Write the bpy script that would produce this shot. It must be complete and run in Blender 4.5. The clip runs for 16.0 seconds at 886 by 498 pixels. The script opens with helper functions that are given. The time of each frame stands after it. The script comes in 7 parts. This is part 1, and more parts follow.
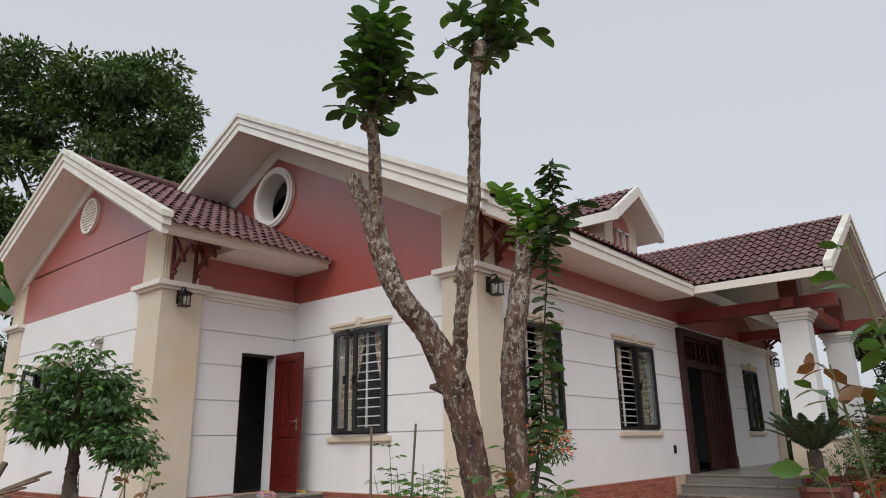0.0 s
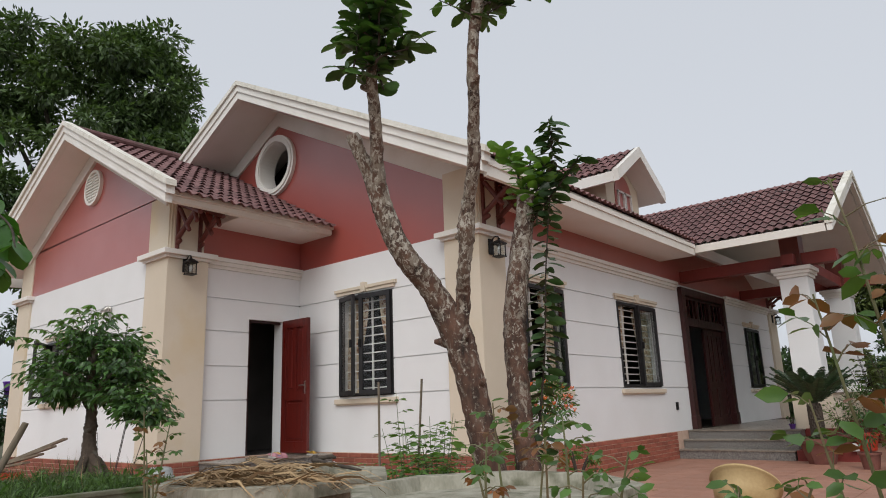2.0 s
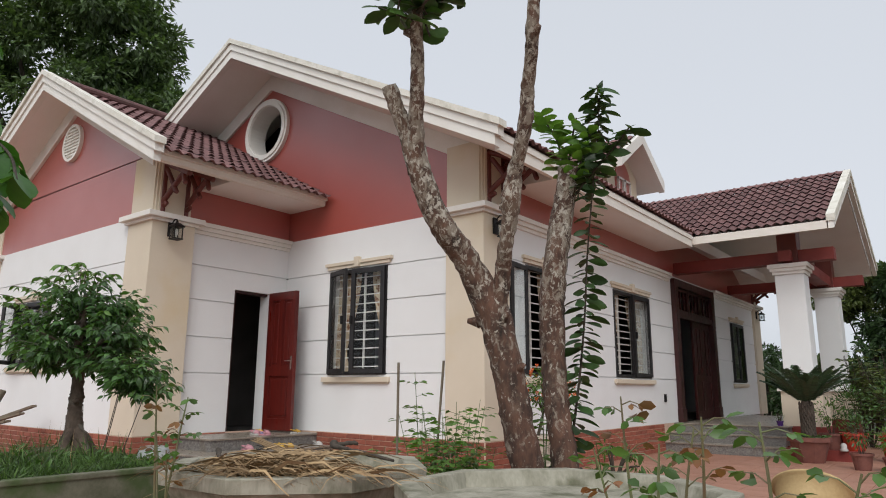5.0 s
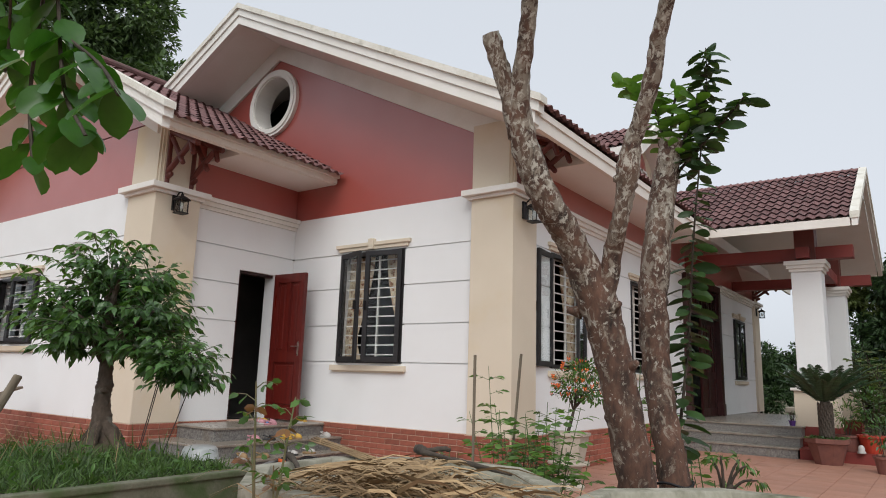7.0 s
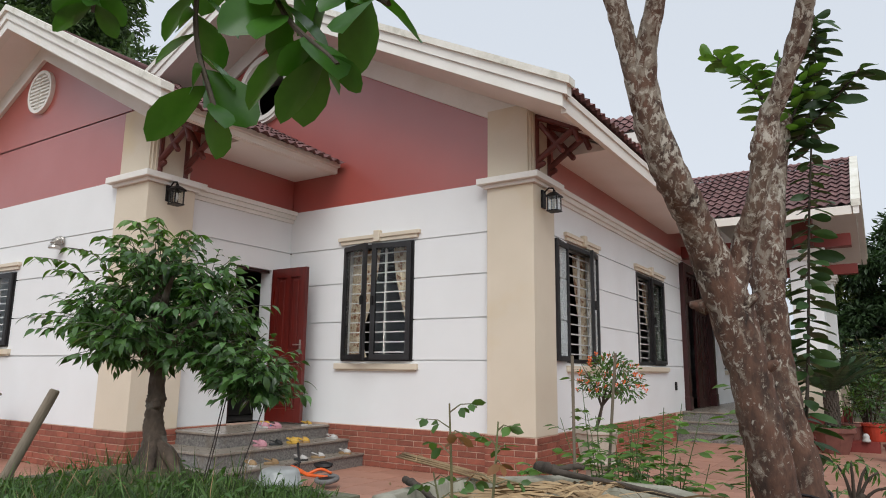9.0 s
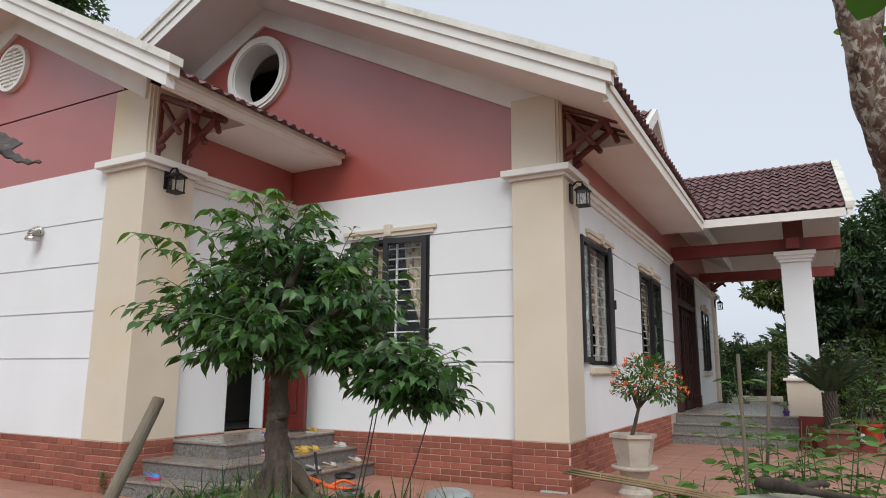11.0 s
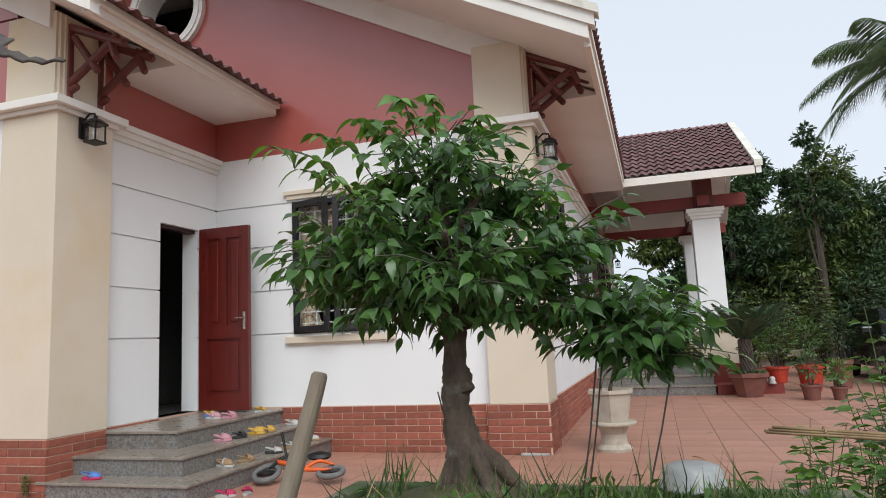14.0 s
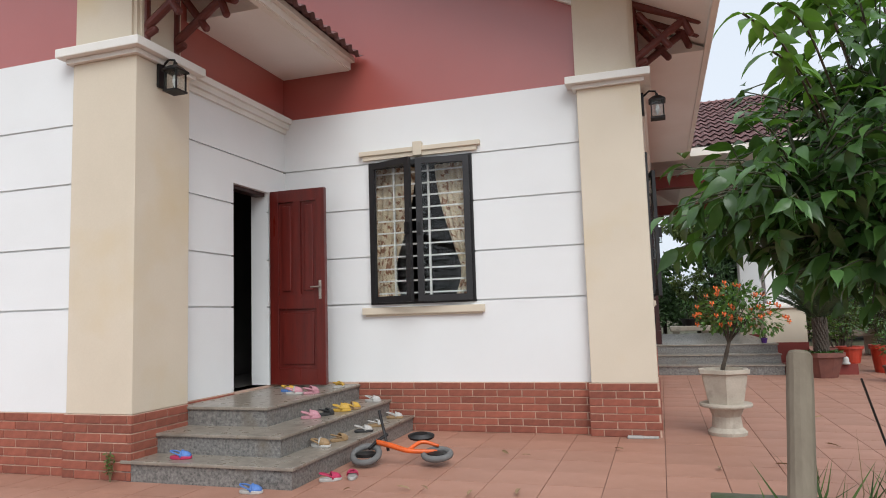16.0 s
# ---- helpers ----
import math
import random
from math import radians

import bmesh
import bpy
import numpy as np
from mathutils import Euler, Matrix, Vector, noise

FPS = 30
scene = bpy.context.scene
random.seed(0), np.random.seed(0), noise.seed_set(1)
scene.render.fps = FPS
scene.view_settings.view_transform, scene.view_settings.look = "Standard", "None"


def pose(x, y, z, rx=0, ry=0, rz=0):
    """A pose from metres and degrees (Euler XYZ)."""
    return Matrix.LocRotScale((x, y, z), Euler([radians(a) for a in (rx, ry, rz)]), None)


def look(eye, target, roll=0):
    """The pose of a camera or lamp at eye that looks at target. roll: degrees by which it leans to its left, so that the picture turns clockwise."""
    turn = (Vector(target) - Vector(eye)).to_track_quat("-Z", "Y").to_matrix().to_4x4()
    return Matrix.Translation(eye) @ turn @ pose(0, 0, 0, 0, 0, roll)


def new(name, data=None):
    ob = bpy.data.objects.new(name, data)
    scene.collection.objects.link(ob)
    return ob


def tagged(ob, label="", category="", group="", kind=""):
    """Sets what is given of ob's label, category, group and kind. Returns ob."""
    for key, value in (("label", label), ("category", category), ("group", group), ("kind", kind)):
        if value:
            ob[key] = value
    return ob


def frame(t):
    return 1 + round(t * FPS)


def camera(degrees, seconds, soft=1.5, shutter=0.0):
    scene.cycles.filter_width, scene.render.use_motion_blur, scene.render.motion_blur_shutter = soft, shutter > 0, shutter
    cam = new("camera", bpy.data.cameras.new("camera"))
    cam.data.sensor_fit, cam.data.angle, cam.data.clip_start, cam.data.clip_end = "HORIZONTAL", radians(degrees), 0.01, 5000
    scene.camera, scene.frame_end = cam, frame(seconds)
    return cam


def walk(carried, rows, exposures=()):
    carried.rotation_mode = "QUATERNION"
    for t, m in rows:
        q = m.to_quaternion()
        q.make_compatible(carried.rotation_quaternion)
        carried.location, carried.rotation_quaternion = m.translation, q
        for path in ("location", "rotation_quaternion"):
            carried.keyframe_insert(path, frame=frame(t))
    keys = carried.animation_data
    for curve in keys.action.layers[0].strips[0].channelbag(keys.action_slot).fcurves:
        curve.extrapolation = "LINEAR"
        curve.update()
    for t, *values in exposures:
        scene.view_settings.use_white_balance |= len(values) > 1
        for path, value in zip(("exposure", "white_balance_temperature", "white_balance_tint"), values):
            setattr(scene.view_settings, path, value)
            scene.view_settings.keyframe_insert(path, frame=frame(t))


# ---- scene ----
from mathutils import geometry

cam = camera(66.7, 16.0, soft=1.0)
PATH = [
    (0, (5.267, -7.084, 1.188), (4.034, -5.608, 1.739), -1.0),
    (0.5, (5.297, -7.107, 1.137), (4.079, -5.606, 1.65), -2.2),
    (1, (5.299, -7.108, 1.131), (4.074, -5.603, 1.618), -2.1),
    (1.5, (5.303, -7.117, 1.121), (4.076, -5.613, 1.604), -2.0),
    (2, (5.305, -7.126, 1.111), (4.049, -5.639, 1.569), -2.1),
    (2.5, (5.288, -7.118, 1.117), (4.004, -5.649, 1.555), -1.7),
    (3, (5.254, -7.116, 1.127), (3.955, -5.66, 1.564), -1.3),
    (3.5, (5.165, -7.141, 1.121), (3.881, -5.672, 1.56), -1.6),
    (4, (5.051, -7.113, 1.117), (3.811, -5.606, 1.556), -0.7),
    (6.5, (4.212, -6.998, 1.172), (3.032, -5.426, 1.544), 1.0),
    (7, (3.992, -6.994, 1.169), (2.834, -5.406, 1.542), 1.8),
    (7.5, (3.788, -7.071, 1.198), (2.691, -5.433, 1.534), -0.9),
    (8, (3.596, -7.045, 1.193), (2.501, -5.406, 1.53), -1.8),
    (8.5, (3.407, -6.984, 1.228), (2.335, -5.334, 1.588), -0.5),
    (9, (3.24, -7.022, 1.212), (2.171, -5.369, 1.567), 0.7),
    (11.5, (2.024, -7.077, 1.197), (1.122, -5.329, 1.556), -0.2),
    (12, (1.851, -7.037, 1.208), (0.932, -5.291, 1.537), -1.6),
    (12.5, (1.68, -6.949, 1.208), (0.784, -5.197, 1.566), -0.6),
    (13, (1.511, -7.007, 1.21), (0.685, -5.214, 1.537), -0.8),
    (13.5, (1.27, -7.0, 1.192), (0.632, -5.129, 1.496), -3.5),
    (14, (1.089, -6.99, 1.18), (0.504, -5.096, 1.447), -2.6),
    (14.5, (0.878, -6.935, 1.21), (0.33, -5.03, 1.478), -2.4),
    (15, (0.681, -6.859, 1.202), (0.027, -4.988, 1.468), -0.5),
    (15.5, (0.368, -6.832, 1.187), (-0.263, -4.954, 1.456), -2.5),
    (16, (0.063, -6.746, 1.194), (-0.542, -4.849, 1.388), -1.8),
]
walk(cam, [(t, look(eye, target, roll)) for t, eye, target, roll in PATH],
     exposures=[(0, -0.10, 6500, 10), (3.5, -0.02, 6500, 10), (8, 0.11, 6400, 9), (12.5, 0.11, 6200, 8), (14, 0.27, 6250, 8), (16, 0.30, 6250, 8)])

# ---------------------------------------------------------------- light
SUN_EL, SUN_AZ = 45.0, 150.0
world = bpy.data.worlds.new("overcast")
scene.world = world
world.use_nodes = True
wn = world.node_tree
wn.nodes.clear()
w_out = wn.nodes.new("ShaderNodeOutputWorld")
w_bg = wn.nodes.new("ShaderNodeBackground")
w_sky = wn.nodes.new("ShaderNodeTexSky")
w_sky.sky_type = "NISHITA"
w_sky.sun_disc = False
w_sky.sun_elevation = radians(SUN_EL)
w_sky.sun_rotation = radians(SUN_AZ)
w_sky.air_density, w_sky.dust_density = 1.0, 4.0
w_hsv = wn.nodes.new("ShaderNodeHueSaturation")
w_hsv.inputs["Saturation"].default_value = 0.25
w_mix = wn.nodes.new("ShaderNodeMixRGB")
w_mix.inputs[0].default_value = 0.72
w_mix.inputs[2].default_value = (6.9, 7.3, 7.95, 1)
wn.links.new(w_sky.outputs[0], w_hsv.inputs["Color"])
wn.links.new(w_hsv.outputs[0], w_mix.inputs[1])
wn.links.new(w_mix.outputs[0], w_bg.inputs[0])
w_bg.inputs[1].default_value = 0.114
wn.links.new(w_bg.outputs[0], w_out.inputs[0])
sun_data = bpy.data.lights.new("sun", "SUN")
sun_data.energy, sun_data.angle, sun_data.color = 1.6, radians(40), (1.0, 0.99, 0.97)
sun = new("sun", sun_data)
az, el = radians(SUN_AZ), radians(SUN_EL)
sun.matrix_world = look((0, 0, 0), (-math.sin(az) * math.cos(el), -math.cos(az) * math.cos(el), -math.sin(el)))


# ---------------------------------------------------------------- materials
def mat(name, col, col2=None, rough=0.6, scale=6.0, fine=60.0, bump=0.15, metal=0.0, spread=0.35, island=0.0, obj=0.0,
        translucent=0.0, stain=None, stretch=(1, 1, 1), spec=0.5, wear=None):
    """A surface whose colour wanders between two tones at a broad and a fine scale, with a fine relief."""
    m = bpy.data.materials.new(name)
    m.use_nodes = True
    n, l = m.node_tree.nodes, m.node_tree.links
    b = n["Principled BSDF"]
    col2 = col2 or tuple(c * (1 - spread) for c in col)
    tc = n.new("ShaderNodeTexCoord")
    mp = n.new("ShaderNodeMapping")
    mp.inputs["Scale"].default_value = stretch
    l.new(tc.outputs["Object"], mp.inputs[0])
    big, small = n.new("ShaderNodeTexNoise"), n.new("ShaderNodeTexNoise")
    big.inputs["Scale"].default_value, small.inputs["Scale"].default_value = scale, fine
    big.inputs["Detail"].default_value = 6
    small.inputs["Detail"].default_value = 4
    for t in (big, small):
        l.new(mp.outputs[0], t.inputs["Vector"])
    add = n.new("ShaderNodeMath")
    add.operation = "MULTIPLY_ADD"
    l.new(small.outputs[0], add.inputs[0])
    add.inputs[1].default_value = 0.5
    l.new(big.outputs[0], add.inputs[2])
    ramp = n.new("ShaderNodeMapRange")
    ramp.inputs[1].default_value, ramp.inputs[2].default_value = 0.5, 1.0
    l.new(add.outputs[0], ramp.inputs[0])
    mix = n.new("ShaderNodeMixRGB")
    mix.inputs[1].default_value, mix.inputs[2].default_value = (*col2, 1), (*col, 1)
    l.new(ramp.outputs[0], mix.inputs[0])
    out = mix.outputs[0]
    for amount, node, sock in ((island, "ShaderNodeNewGeometry", "Random Per Island"), (obj, "ShaderNodeObjectInfo", "Random")):
        if amount:
            g = n.new(node)
            r = n.new("ShaderNodeMapRange")
            r.inputs[3].default_value, r.inputs[4].default_value = 1 - amount, 1 + amount
            l.new(g.outputs[sock], r.inputs[0])
            v = n.new("ShaderNodeHueSaturation")
            l.new(r.outputs[0], v.inputs["Value"])
            l.new(out, v.inputs["Color"])
            out = v.outputs[0]
    if stain:
        s_col, s_scale, s_lo, s_hi = stain
        st = n.new("ShaderNodeTexNoise")
        st.inputs["Scale"].default_value, st.inputs["Detail"].default_value = s_scale, 8
        l.new(tc.outputs["Object"], st.inputs["Vector"])
        r = n.new("ShaderNodeMapRange")
        r.inputs[1].default_value, r.inputs[2].default_value = s_lo, s_hi
        l.new(st.outputs[0], r.inputs[0])
        sm = n.new("ShaderNodeMixRGB")
        l.new(r.outputs[0], sm.inputs[0])
        l.new(out, sm.inputs[1])
        sm.inputs[2].default_value = (*s_col, 1)
        out = sm.outputs[0]
    l.new(out, b.inputs["Base Color"])
    rr = n.new("ShaderNodeMapRange")
    rr.inputs[3].default_value, rr.inputs[4].default_value = min(1, rough + 0.12), max(0.03, rough - 0.12)
    l.new(big.outputs[0], rr.inputs[0])
    l.new(rr.outputs[0], b.inputs["Roughness"])
    b.inputs["Metallic"].default_value = metal
    b.inputs["Specular IOR Level"].default_value = spec
    if bump:
        bp = n.new("ShaderNodeBump")
        bp.inputs["Strength"].default_value, bp.inputs["Distance"].default_value = bump, 0.01
        l.new(add.outputs[0], bp.inputs["Height"])
        l.new(bp.outputs[0], b.inputs["Normal"])
    if translucent:
        tr = n.new("ShaderNodeBsdfTranslucent")
        tint = n.new("ShaderNodeMixRGB")
        tint.blend_type = "MULTIPLY"
        tint.inputs[0].default_value = 1
        tint.inputs[2].default_value = (1.5, 1.7, 0.6, 1)
        l.new(out, tint.inputs[1])
        l.new(tint.outputs[0], tr.inputs[0])
        ms = n.new("ShaderNodeMixShader")
        ms.inputs[0].default_value = translucent
        l.new(b.outputs[0], ms.inputs[1])
        l.new(tr.outputs[0], ms.inputs[2])
        l.new(ms.outputs[0], n["Material Output"].inputs["Surface"])
    return m


def glass_mat():
    m = bpy.data.materials.new("window_glass")
    m.use_nodes = True
    b = m.node_tree.nodes["Principled BSDF"]
    b.inputs["Base Color"].default_value = (0.9, 0.93, 0.93, 1)
    b.inputs["Transmission Weight"].default_value = 1
    b.inputs["Roughness"].default_value = 0.02
    b.inputs["IOR"].default_value = 1.3
    return m


WHITE = mat("white_wall_paint", (0.78, 0.785, 0.78), (0.725, 0.725, 0.715), 0.75, 1.2, 90, 0.05)
TRIM = mat("white_trim_paint", (0.80, 0.78, 0.74), (0.70, 0.67, 0.61), 0.7, 2.0, 80, 0.06)
COPING = mat("weathered_coping_paint", (0.78, 0.76, 0.70), (0.62, 0.59, 0.50), 0.8, 3.0, 60, 0.15, stain=((0.36, 0.34, 0.26), 5.0, 0.56, 0.85))
CREAM = mat("cream_wall_paint", (0.66, 0.575, 0.455), (0.60, 0.52, 0.405), 0.7, 1.4, 90, 0.05, stain=((0.60, 0.48, 0.30), 1.1, 0.55, 0.8))
RED = mat("terracotta_red_paint", (0.37, 0.072, 0.055), (0.33, 0.062, 0.047), 0.40, 1.1, 90, 0.05, spec=1.0)
RED.node_tree.nodes["Principled BSDF"].inputs["Coat Weight"].default_value = 0.6
RED.node_tree.nodes["Principled BSDF"].inputs["Coat Roughness"].default_value = 0.32
EAVE = mat("cream_eave_paint", (0.78, 0.74, 0.68), (0.70, 0.65, 0.58), 0.75, 2.0, 70, 0.06)
SOFFIT = mat("soffit_paint", (0.80, 0.77, 0.73), (0.74, 0.70, 0.65), 0.8, 1.5, 60, 0.05)
TILE = mat("glazed_roof_tile", (0.20, 0.105, 0.10), (0.12, 0.062, 0.062), 0.74, 9, 90, 0.2, spec=0.3, obj=0.25, island=0.2, stain=((0.10, 0.09, 0.07), 2.5, 0.6, 0.85))
TIMBER = mat("dark_red_timber", (0.15, 0.03, 0.02), (0.09, 0.018, 0.013), 0.5, 4, 70, 0.2, stretch=(1, 1, 0.2))
BEAM = mat("red_painted_beam", (0.22, 0.03, 0.022), (0.16, 0.024, 0.018), 0.55, 2, 70, 0.1)
DOORWOOD = mat("varnished_red_wood", (0.135, 0.015, 0.010), (0.07, 0.009, 0.007), 0.32, 2.5, 40, 0.12, stretch=(6, 6, 0.5))
DARKWOOD = mat("dark_varnished_wood", (0.05, 0.009, 0.008), (0.024, 0.006, 0.005), 0.35, 2.5, 40, 0.12, stretch=(6, 6, 0.5))
BRICK = mat("red_facing_brick", (0.285, 0.086, 0.052), (0.20, 0.06, 0.038), 0.8, 14, 120, 0.35, obj=0.22, island=0.22)
MORTAR = mat("mortar", (0.60, 0.43, 0.33), (0.50, 0.34, 0.26), 0.9, 10, 120, 0.3)
GRANITE = mat("grey_granite", (0.27, 0.255, 0.235), (0.065, 0.063, 0.06), 0.42, 45, 160, 0.05, stain=((0.15, 0.12, 0.09), 3, 0.58, 0.75))
GRANITE_TOP = mat("polished_granite_tread", (0.30, 0.26, 0.21), (0.18, 0.155, 0.13), 0.3, 12, 160, 0.03, stain=((0.14, 0.115, 0.09), 4, 0.56, 0.72))
PAVE = mat("terracotta_paving", (0.40, 0.205, 0.143), (0.325, 0.163, 0.112), 0.55, 3.0, 90, 0.12, obj=0.08, island=0.08, stain=((0.27, 0.14, 0.1), 1.3, 0.58, 0.8))
JOINT = mat("paving_joint", (0.20, 0.11, 0.08), None, 0.9, 9, 90, 0.2)
EARTH = mat("garden_earth", (0.10, 0.085, 0.045), (0.05, 0.055, 0.02), 0.95, 2, 50, 0.5)
ALU = mat("charcoal_aluminium", (0.035, 0.033, 0.034), None, 0.42, 5, 90, 0.03, metal=0.4)
STEEL = mat("white_painted_steel", (0.72, 0.70, 0.66), None, 0.45, 12, 90, 0.03)
NICKEL = mat("brushed_nickel", (0.6, 0.57, 0.52), None, 0.3, 12, 90, 0.03, metal=1.0)
BLACK = mat("black_metal", (0.02, 0.018, 0.018), None, 0.45, 9, 90, 0.05, metal=0.5)
# plaster coloured near black in place of the rooms' own shade
INSIDE = mat("dim_room_plaster", (0.08, 0.072, 0.065), None, 0.9, 2, 60, 0.03)
CURTAIN = mat("cream_curtain", (0.66, 0.56, 0.41), (0.44, 0.34, 0.23), 0.9, 12, 80, 0.1, stain=((0.26, 0.13, 0.075), 16, 0.53, 0.60))
GLASS = glass_mat()


def lichen_bark(name):
    """Rough brown bark with long flakes and pale lichen, thicker on the older upper wood."""
    m = mat(name, (0.145, 0.072, 0.046), (0.026, 0.017, 0.013), 0.92, 13, 55, 1.0, stretch=(1, 1, 0.45))
    n, l = m.node_tree.nodes, m.node_tree.links
    b = n["Principled BSDF"]
    base = b.inputs["Base Color"].links[0].from_socket
    tc = n.new("ShaderNodeTexCoord")
    mp = n.new("ShaderNodeMapping")
    mp.inputs["Scale"].default_value = (1, 1, 0.7)
    l.new(tc.outputs["Object"], mp.inputs[0])
    sep = n.new("ShaderNodeSeparateXYZ")
    l.new(tc.outputs["Object"], sep.inputs[0])
    age = n.new("ShaderNodeMapRange")
    age.inputs[1].default_value, age.inputs[2].default_value = 0.5, 2.2
    age.inputs[3].default_value, age.inputs[4].default_value = -0.115, -0.005
    l.new(sep.outputs[2], age.inputs[0])
    for scale, lo, hi, col, k in ((6.0, 0.48, 0.64, (0.18, 0.132, 0.095), 0.65), (17.0, 0.475, 0.555, (0.275, 0.235, 0.185), 0.78), (36.0, 0.505, 0.575, (0.45, 0.415, 0.35), 0.85)):
        t = n.new("ShaderNodeTexNoise")
        t.inputs["Scale"].default_value, t.inputs["Detail"].default_value, t.inputs["Roughness"].default_value = scale, 9, 0.68
        t.inputs["Distortion"].default_value = 0.6
        l.new(mp.outputs[0], t.inputs["Vector"])
        a = n.new("ShaderNodeMath")
        l.new(t.outputs[0], a.inputs[0])
        l.new(age.outputs[0], a.inputs[1])
        r = n.new("ShaderNodeMapRange")
        r.inputs[1].default_value, r.inputs[2].default_value, r.inputs[4].default_value = lo, hi, k
        l.new(a.outputs[0], r.inputs[0])
        mx = n.new("ShaderNodeMixRGB")
        l.new(r.outputs[0], mx.inputs[0])
        l.new(base, mx.inputs[1])
        mx.inputs[2].default_value = (*col, 1)
        base = mx.outputs[0]
    l.new(base, b.inputs["Base Color"])
    return m


BARK = lichen_bark("lichen_bark")
FIG_BARK = mat("fig_bark", (0.125, 0.088, 0.062), (0.045, 0.032, 0.024), 0.9, 16, 70, 1.0, stretch=(1, 1, 0.6), stain=((0.17, 0.15, 0.12), 11, 0.56, 0.68))
BARK_DARK = mat("dark_bark", (0.085, 0.065, 0.048), (0.035, 0.027, 0.02), 0.9, 14, 70, 0.9, stretch=(1, 1, 0.5))
LEAF = mat("glossy_leaf", (0.072, 0.145, 0.036), (0.032, 0.082, 0.018), 0.40, 3, 40, 0.05, island=0.5, translucent=0.22)
LEAF_SUCKER = mat("dark_sucker_leaf", (0.042, 0.085, 0.026), (0.022, 0.05, 0.015), 0.45, 3, 40, 0.05, island=0.5, translucent=0.2, spec=0.35)
LEAF_FIG = mat("glossy_fig_leaf", (0.09, 0.172, 0.052), (0.04, 0.098, 0.025), 0.30, 3, 40, 0.05, island=0.5, translucent=0.25)
LEAF_FRESH = mat("fresh_leaf", (0.085, 0.17, 0.035), (0.05, 0.115, 0.025), 0.36, 3, 40, 0.05, island=0.4, translucent=0.28)
LEAF_LIGHT = mat("young_leaf", (0.13, 0.24, 0.045), (0.07, 0.15, 0.03), 0.42, 3, 40, 0.05, island=0.4, translucent=0.3)
LEAF_TREE = mat("shade_tree_leaf", (0.10, 0.155, 0.05), (0.045, 0.08, 0.028), 0.55, 0.4, 5, 0.0, island=0.55, translucent=0.2)
LEAF_FAR = mat("far_leaf", (0.05, 0.095, 0.028), (0.024, 0.05, 0.016), 0.6, 0.35, 5, 0.0, island=0.55, translucent=0.12)
LEAF_OLIVE = mat("olive_leaf", (0.12, 0.15, 0.035), (0.05, 0.08, 0.02), 0.6, 0.5, 5, 0.0, island=0.55, translucent=0.15)
LEAF_RED = mat("russet_leaf", (0.22, 0.075, 0.03), (0.14, 0.09, 0.03), 0.45, 9, 40, 0.05, island=0.5, translucent=0.25)
CITRUS = mat("citrus_leaf", (0.062, 0.17, 0.022), (0.034, 0.11, 0.014), 0.33, 6, 40, 0.08, island=0.3, translucent=0.3, spec=0.4)
GRASS = mat("grass_blade", (0.092, 0.155, 0.038), (0.036, 0.078, 0.019), 0.6, 5, 40, 0.0, island=0.6, translucent=0.25)
STRAW = mat("dry_palm_leaf", (0.40, 0.28, 0.15), (0.22, 0.14, 0.07), 0.85, 8, 60, 0.3, island=0.3)
CONCRETE = mat("mossy_concrete", (0.38, 0.36, 0.29), (0.20, 0.19, 0.14), 0.88, 9, 70, 0.45, stain=((0.11, 0.11, 0.065), 7, 0.52, 0.68), stretch=(1, 1, 0.4))
MOSSY = mat("mossy_old_concrete", (0.19, 0.18, 0.13), (0.09, 0.095, 0.055), 0.92, 7, 70, 0.5, stain=((0.07, 0.10, 0.035), 6, 0.5, 0.66))
POTCLAY = mat("terracotta_pot", (0.20, 0.075, 0.055), (0.13, 0.05, 0.04), 0.7, 9, 80, 0.2)
POTRED = mat("red_plastic_pot", (0.45, 0.045, 0.02), None, 0.45, 9, 80, 0.05)
STONEPOT = mat("pale_cast_stone", (0.50, 0.44, 0.36), (0.36, 0.31, 0.25), 0.85, 7, 90, 0.3, stain=((0.22, 0.2, 0.16), 5, 0.58, 0.75))
WOODPOST = mat("weathered_post", (0.22, 0.18, 0.13), (0.13, 0.10, 0.07), 0.85, 9, 60, 0.5, stretch=(1, 1, 0.15))


# ---------------------------------------------------------------- mesh helpers
def part(name, bm, material, parent=None, label="", smooth=False):
    me = bpy.data.meshes.new(name)
    bmesh.ops.recalc_face_normals(bm, faces=bm.faces)
    bm.to_mesh(me)
    bm.free()
    for m in (material if isinstance(material, (list, tuple)) else [material]):
        me.materials.append(m)
    if smooth:
        me.polygons.foreach_set("use_smooth", [True] * len(me.polygons))
    ob = new(name, me)
    ob.parent = parent
    return tagged(ob, label)


def raw(name, verts, faces, material, parent=None, label="", smooth=False):
    me = bpy.data.meshes.new(name)
    me.from_pydata([tuple(v) for v in verts], [], [tuple(f) for f in faces])
    me.materials.append(material)
    if smooth:
        me.polygons.foreach_set("use_smooth", [True] * len(me.polygons))
    ob = new(name, me)
    ob.parent = parent
    return tagged(ob, label)


def thing(name, label, category, at=(0, 0, 0), group="", kind=""):
    ob = new(name)
    ob.empty_display_size = 0.1
    ob.location = at
    return tagged(ob, label, category, group, kind)


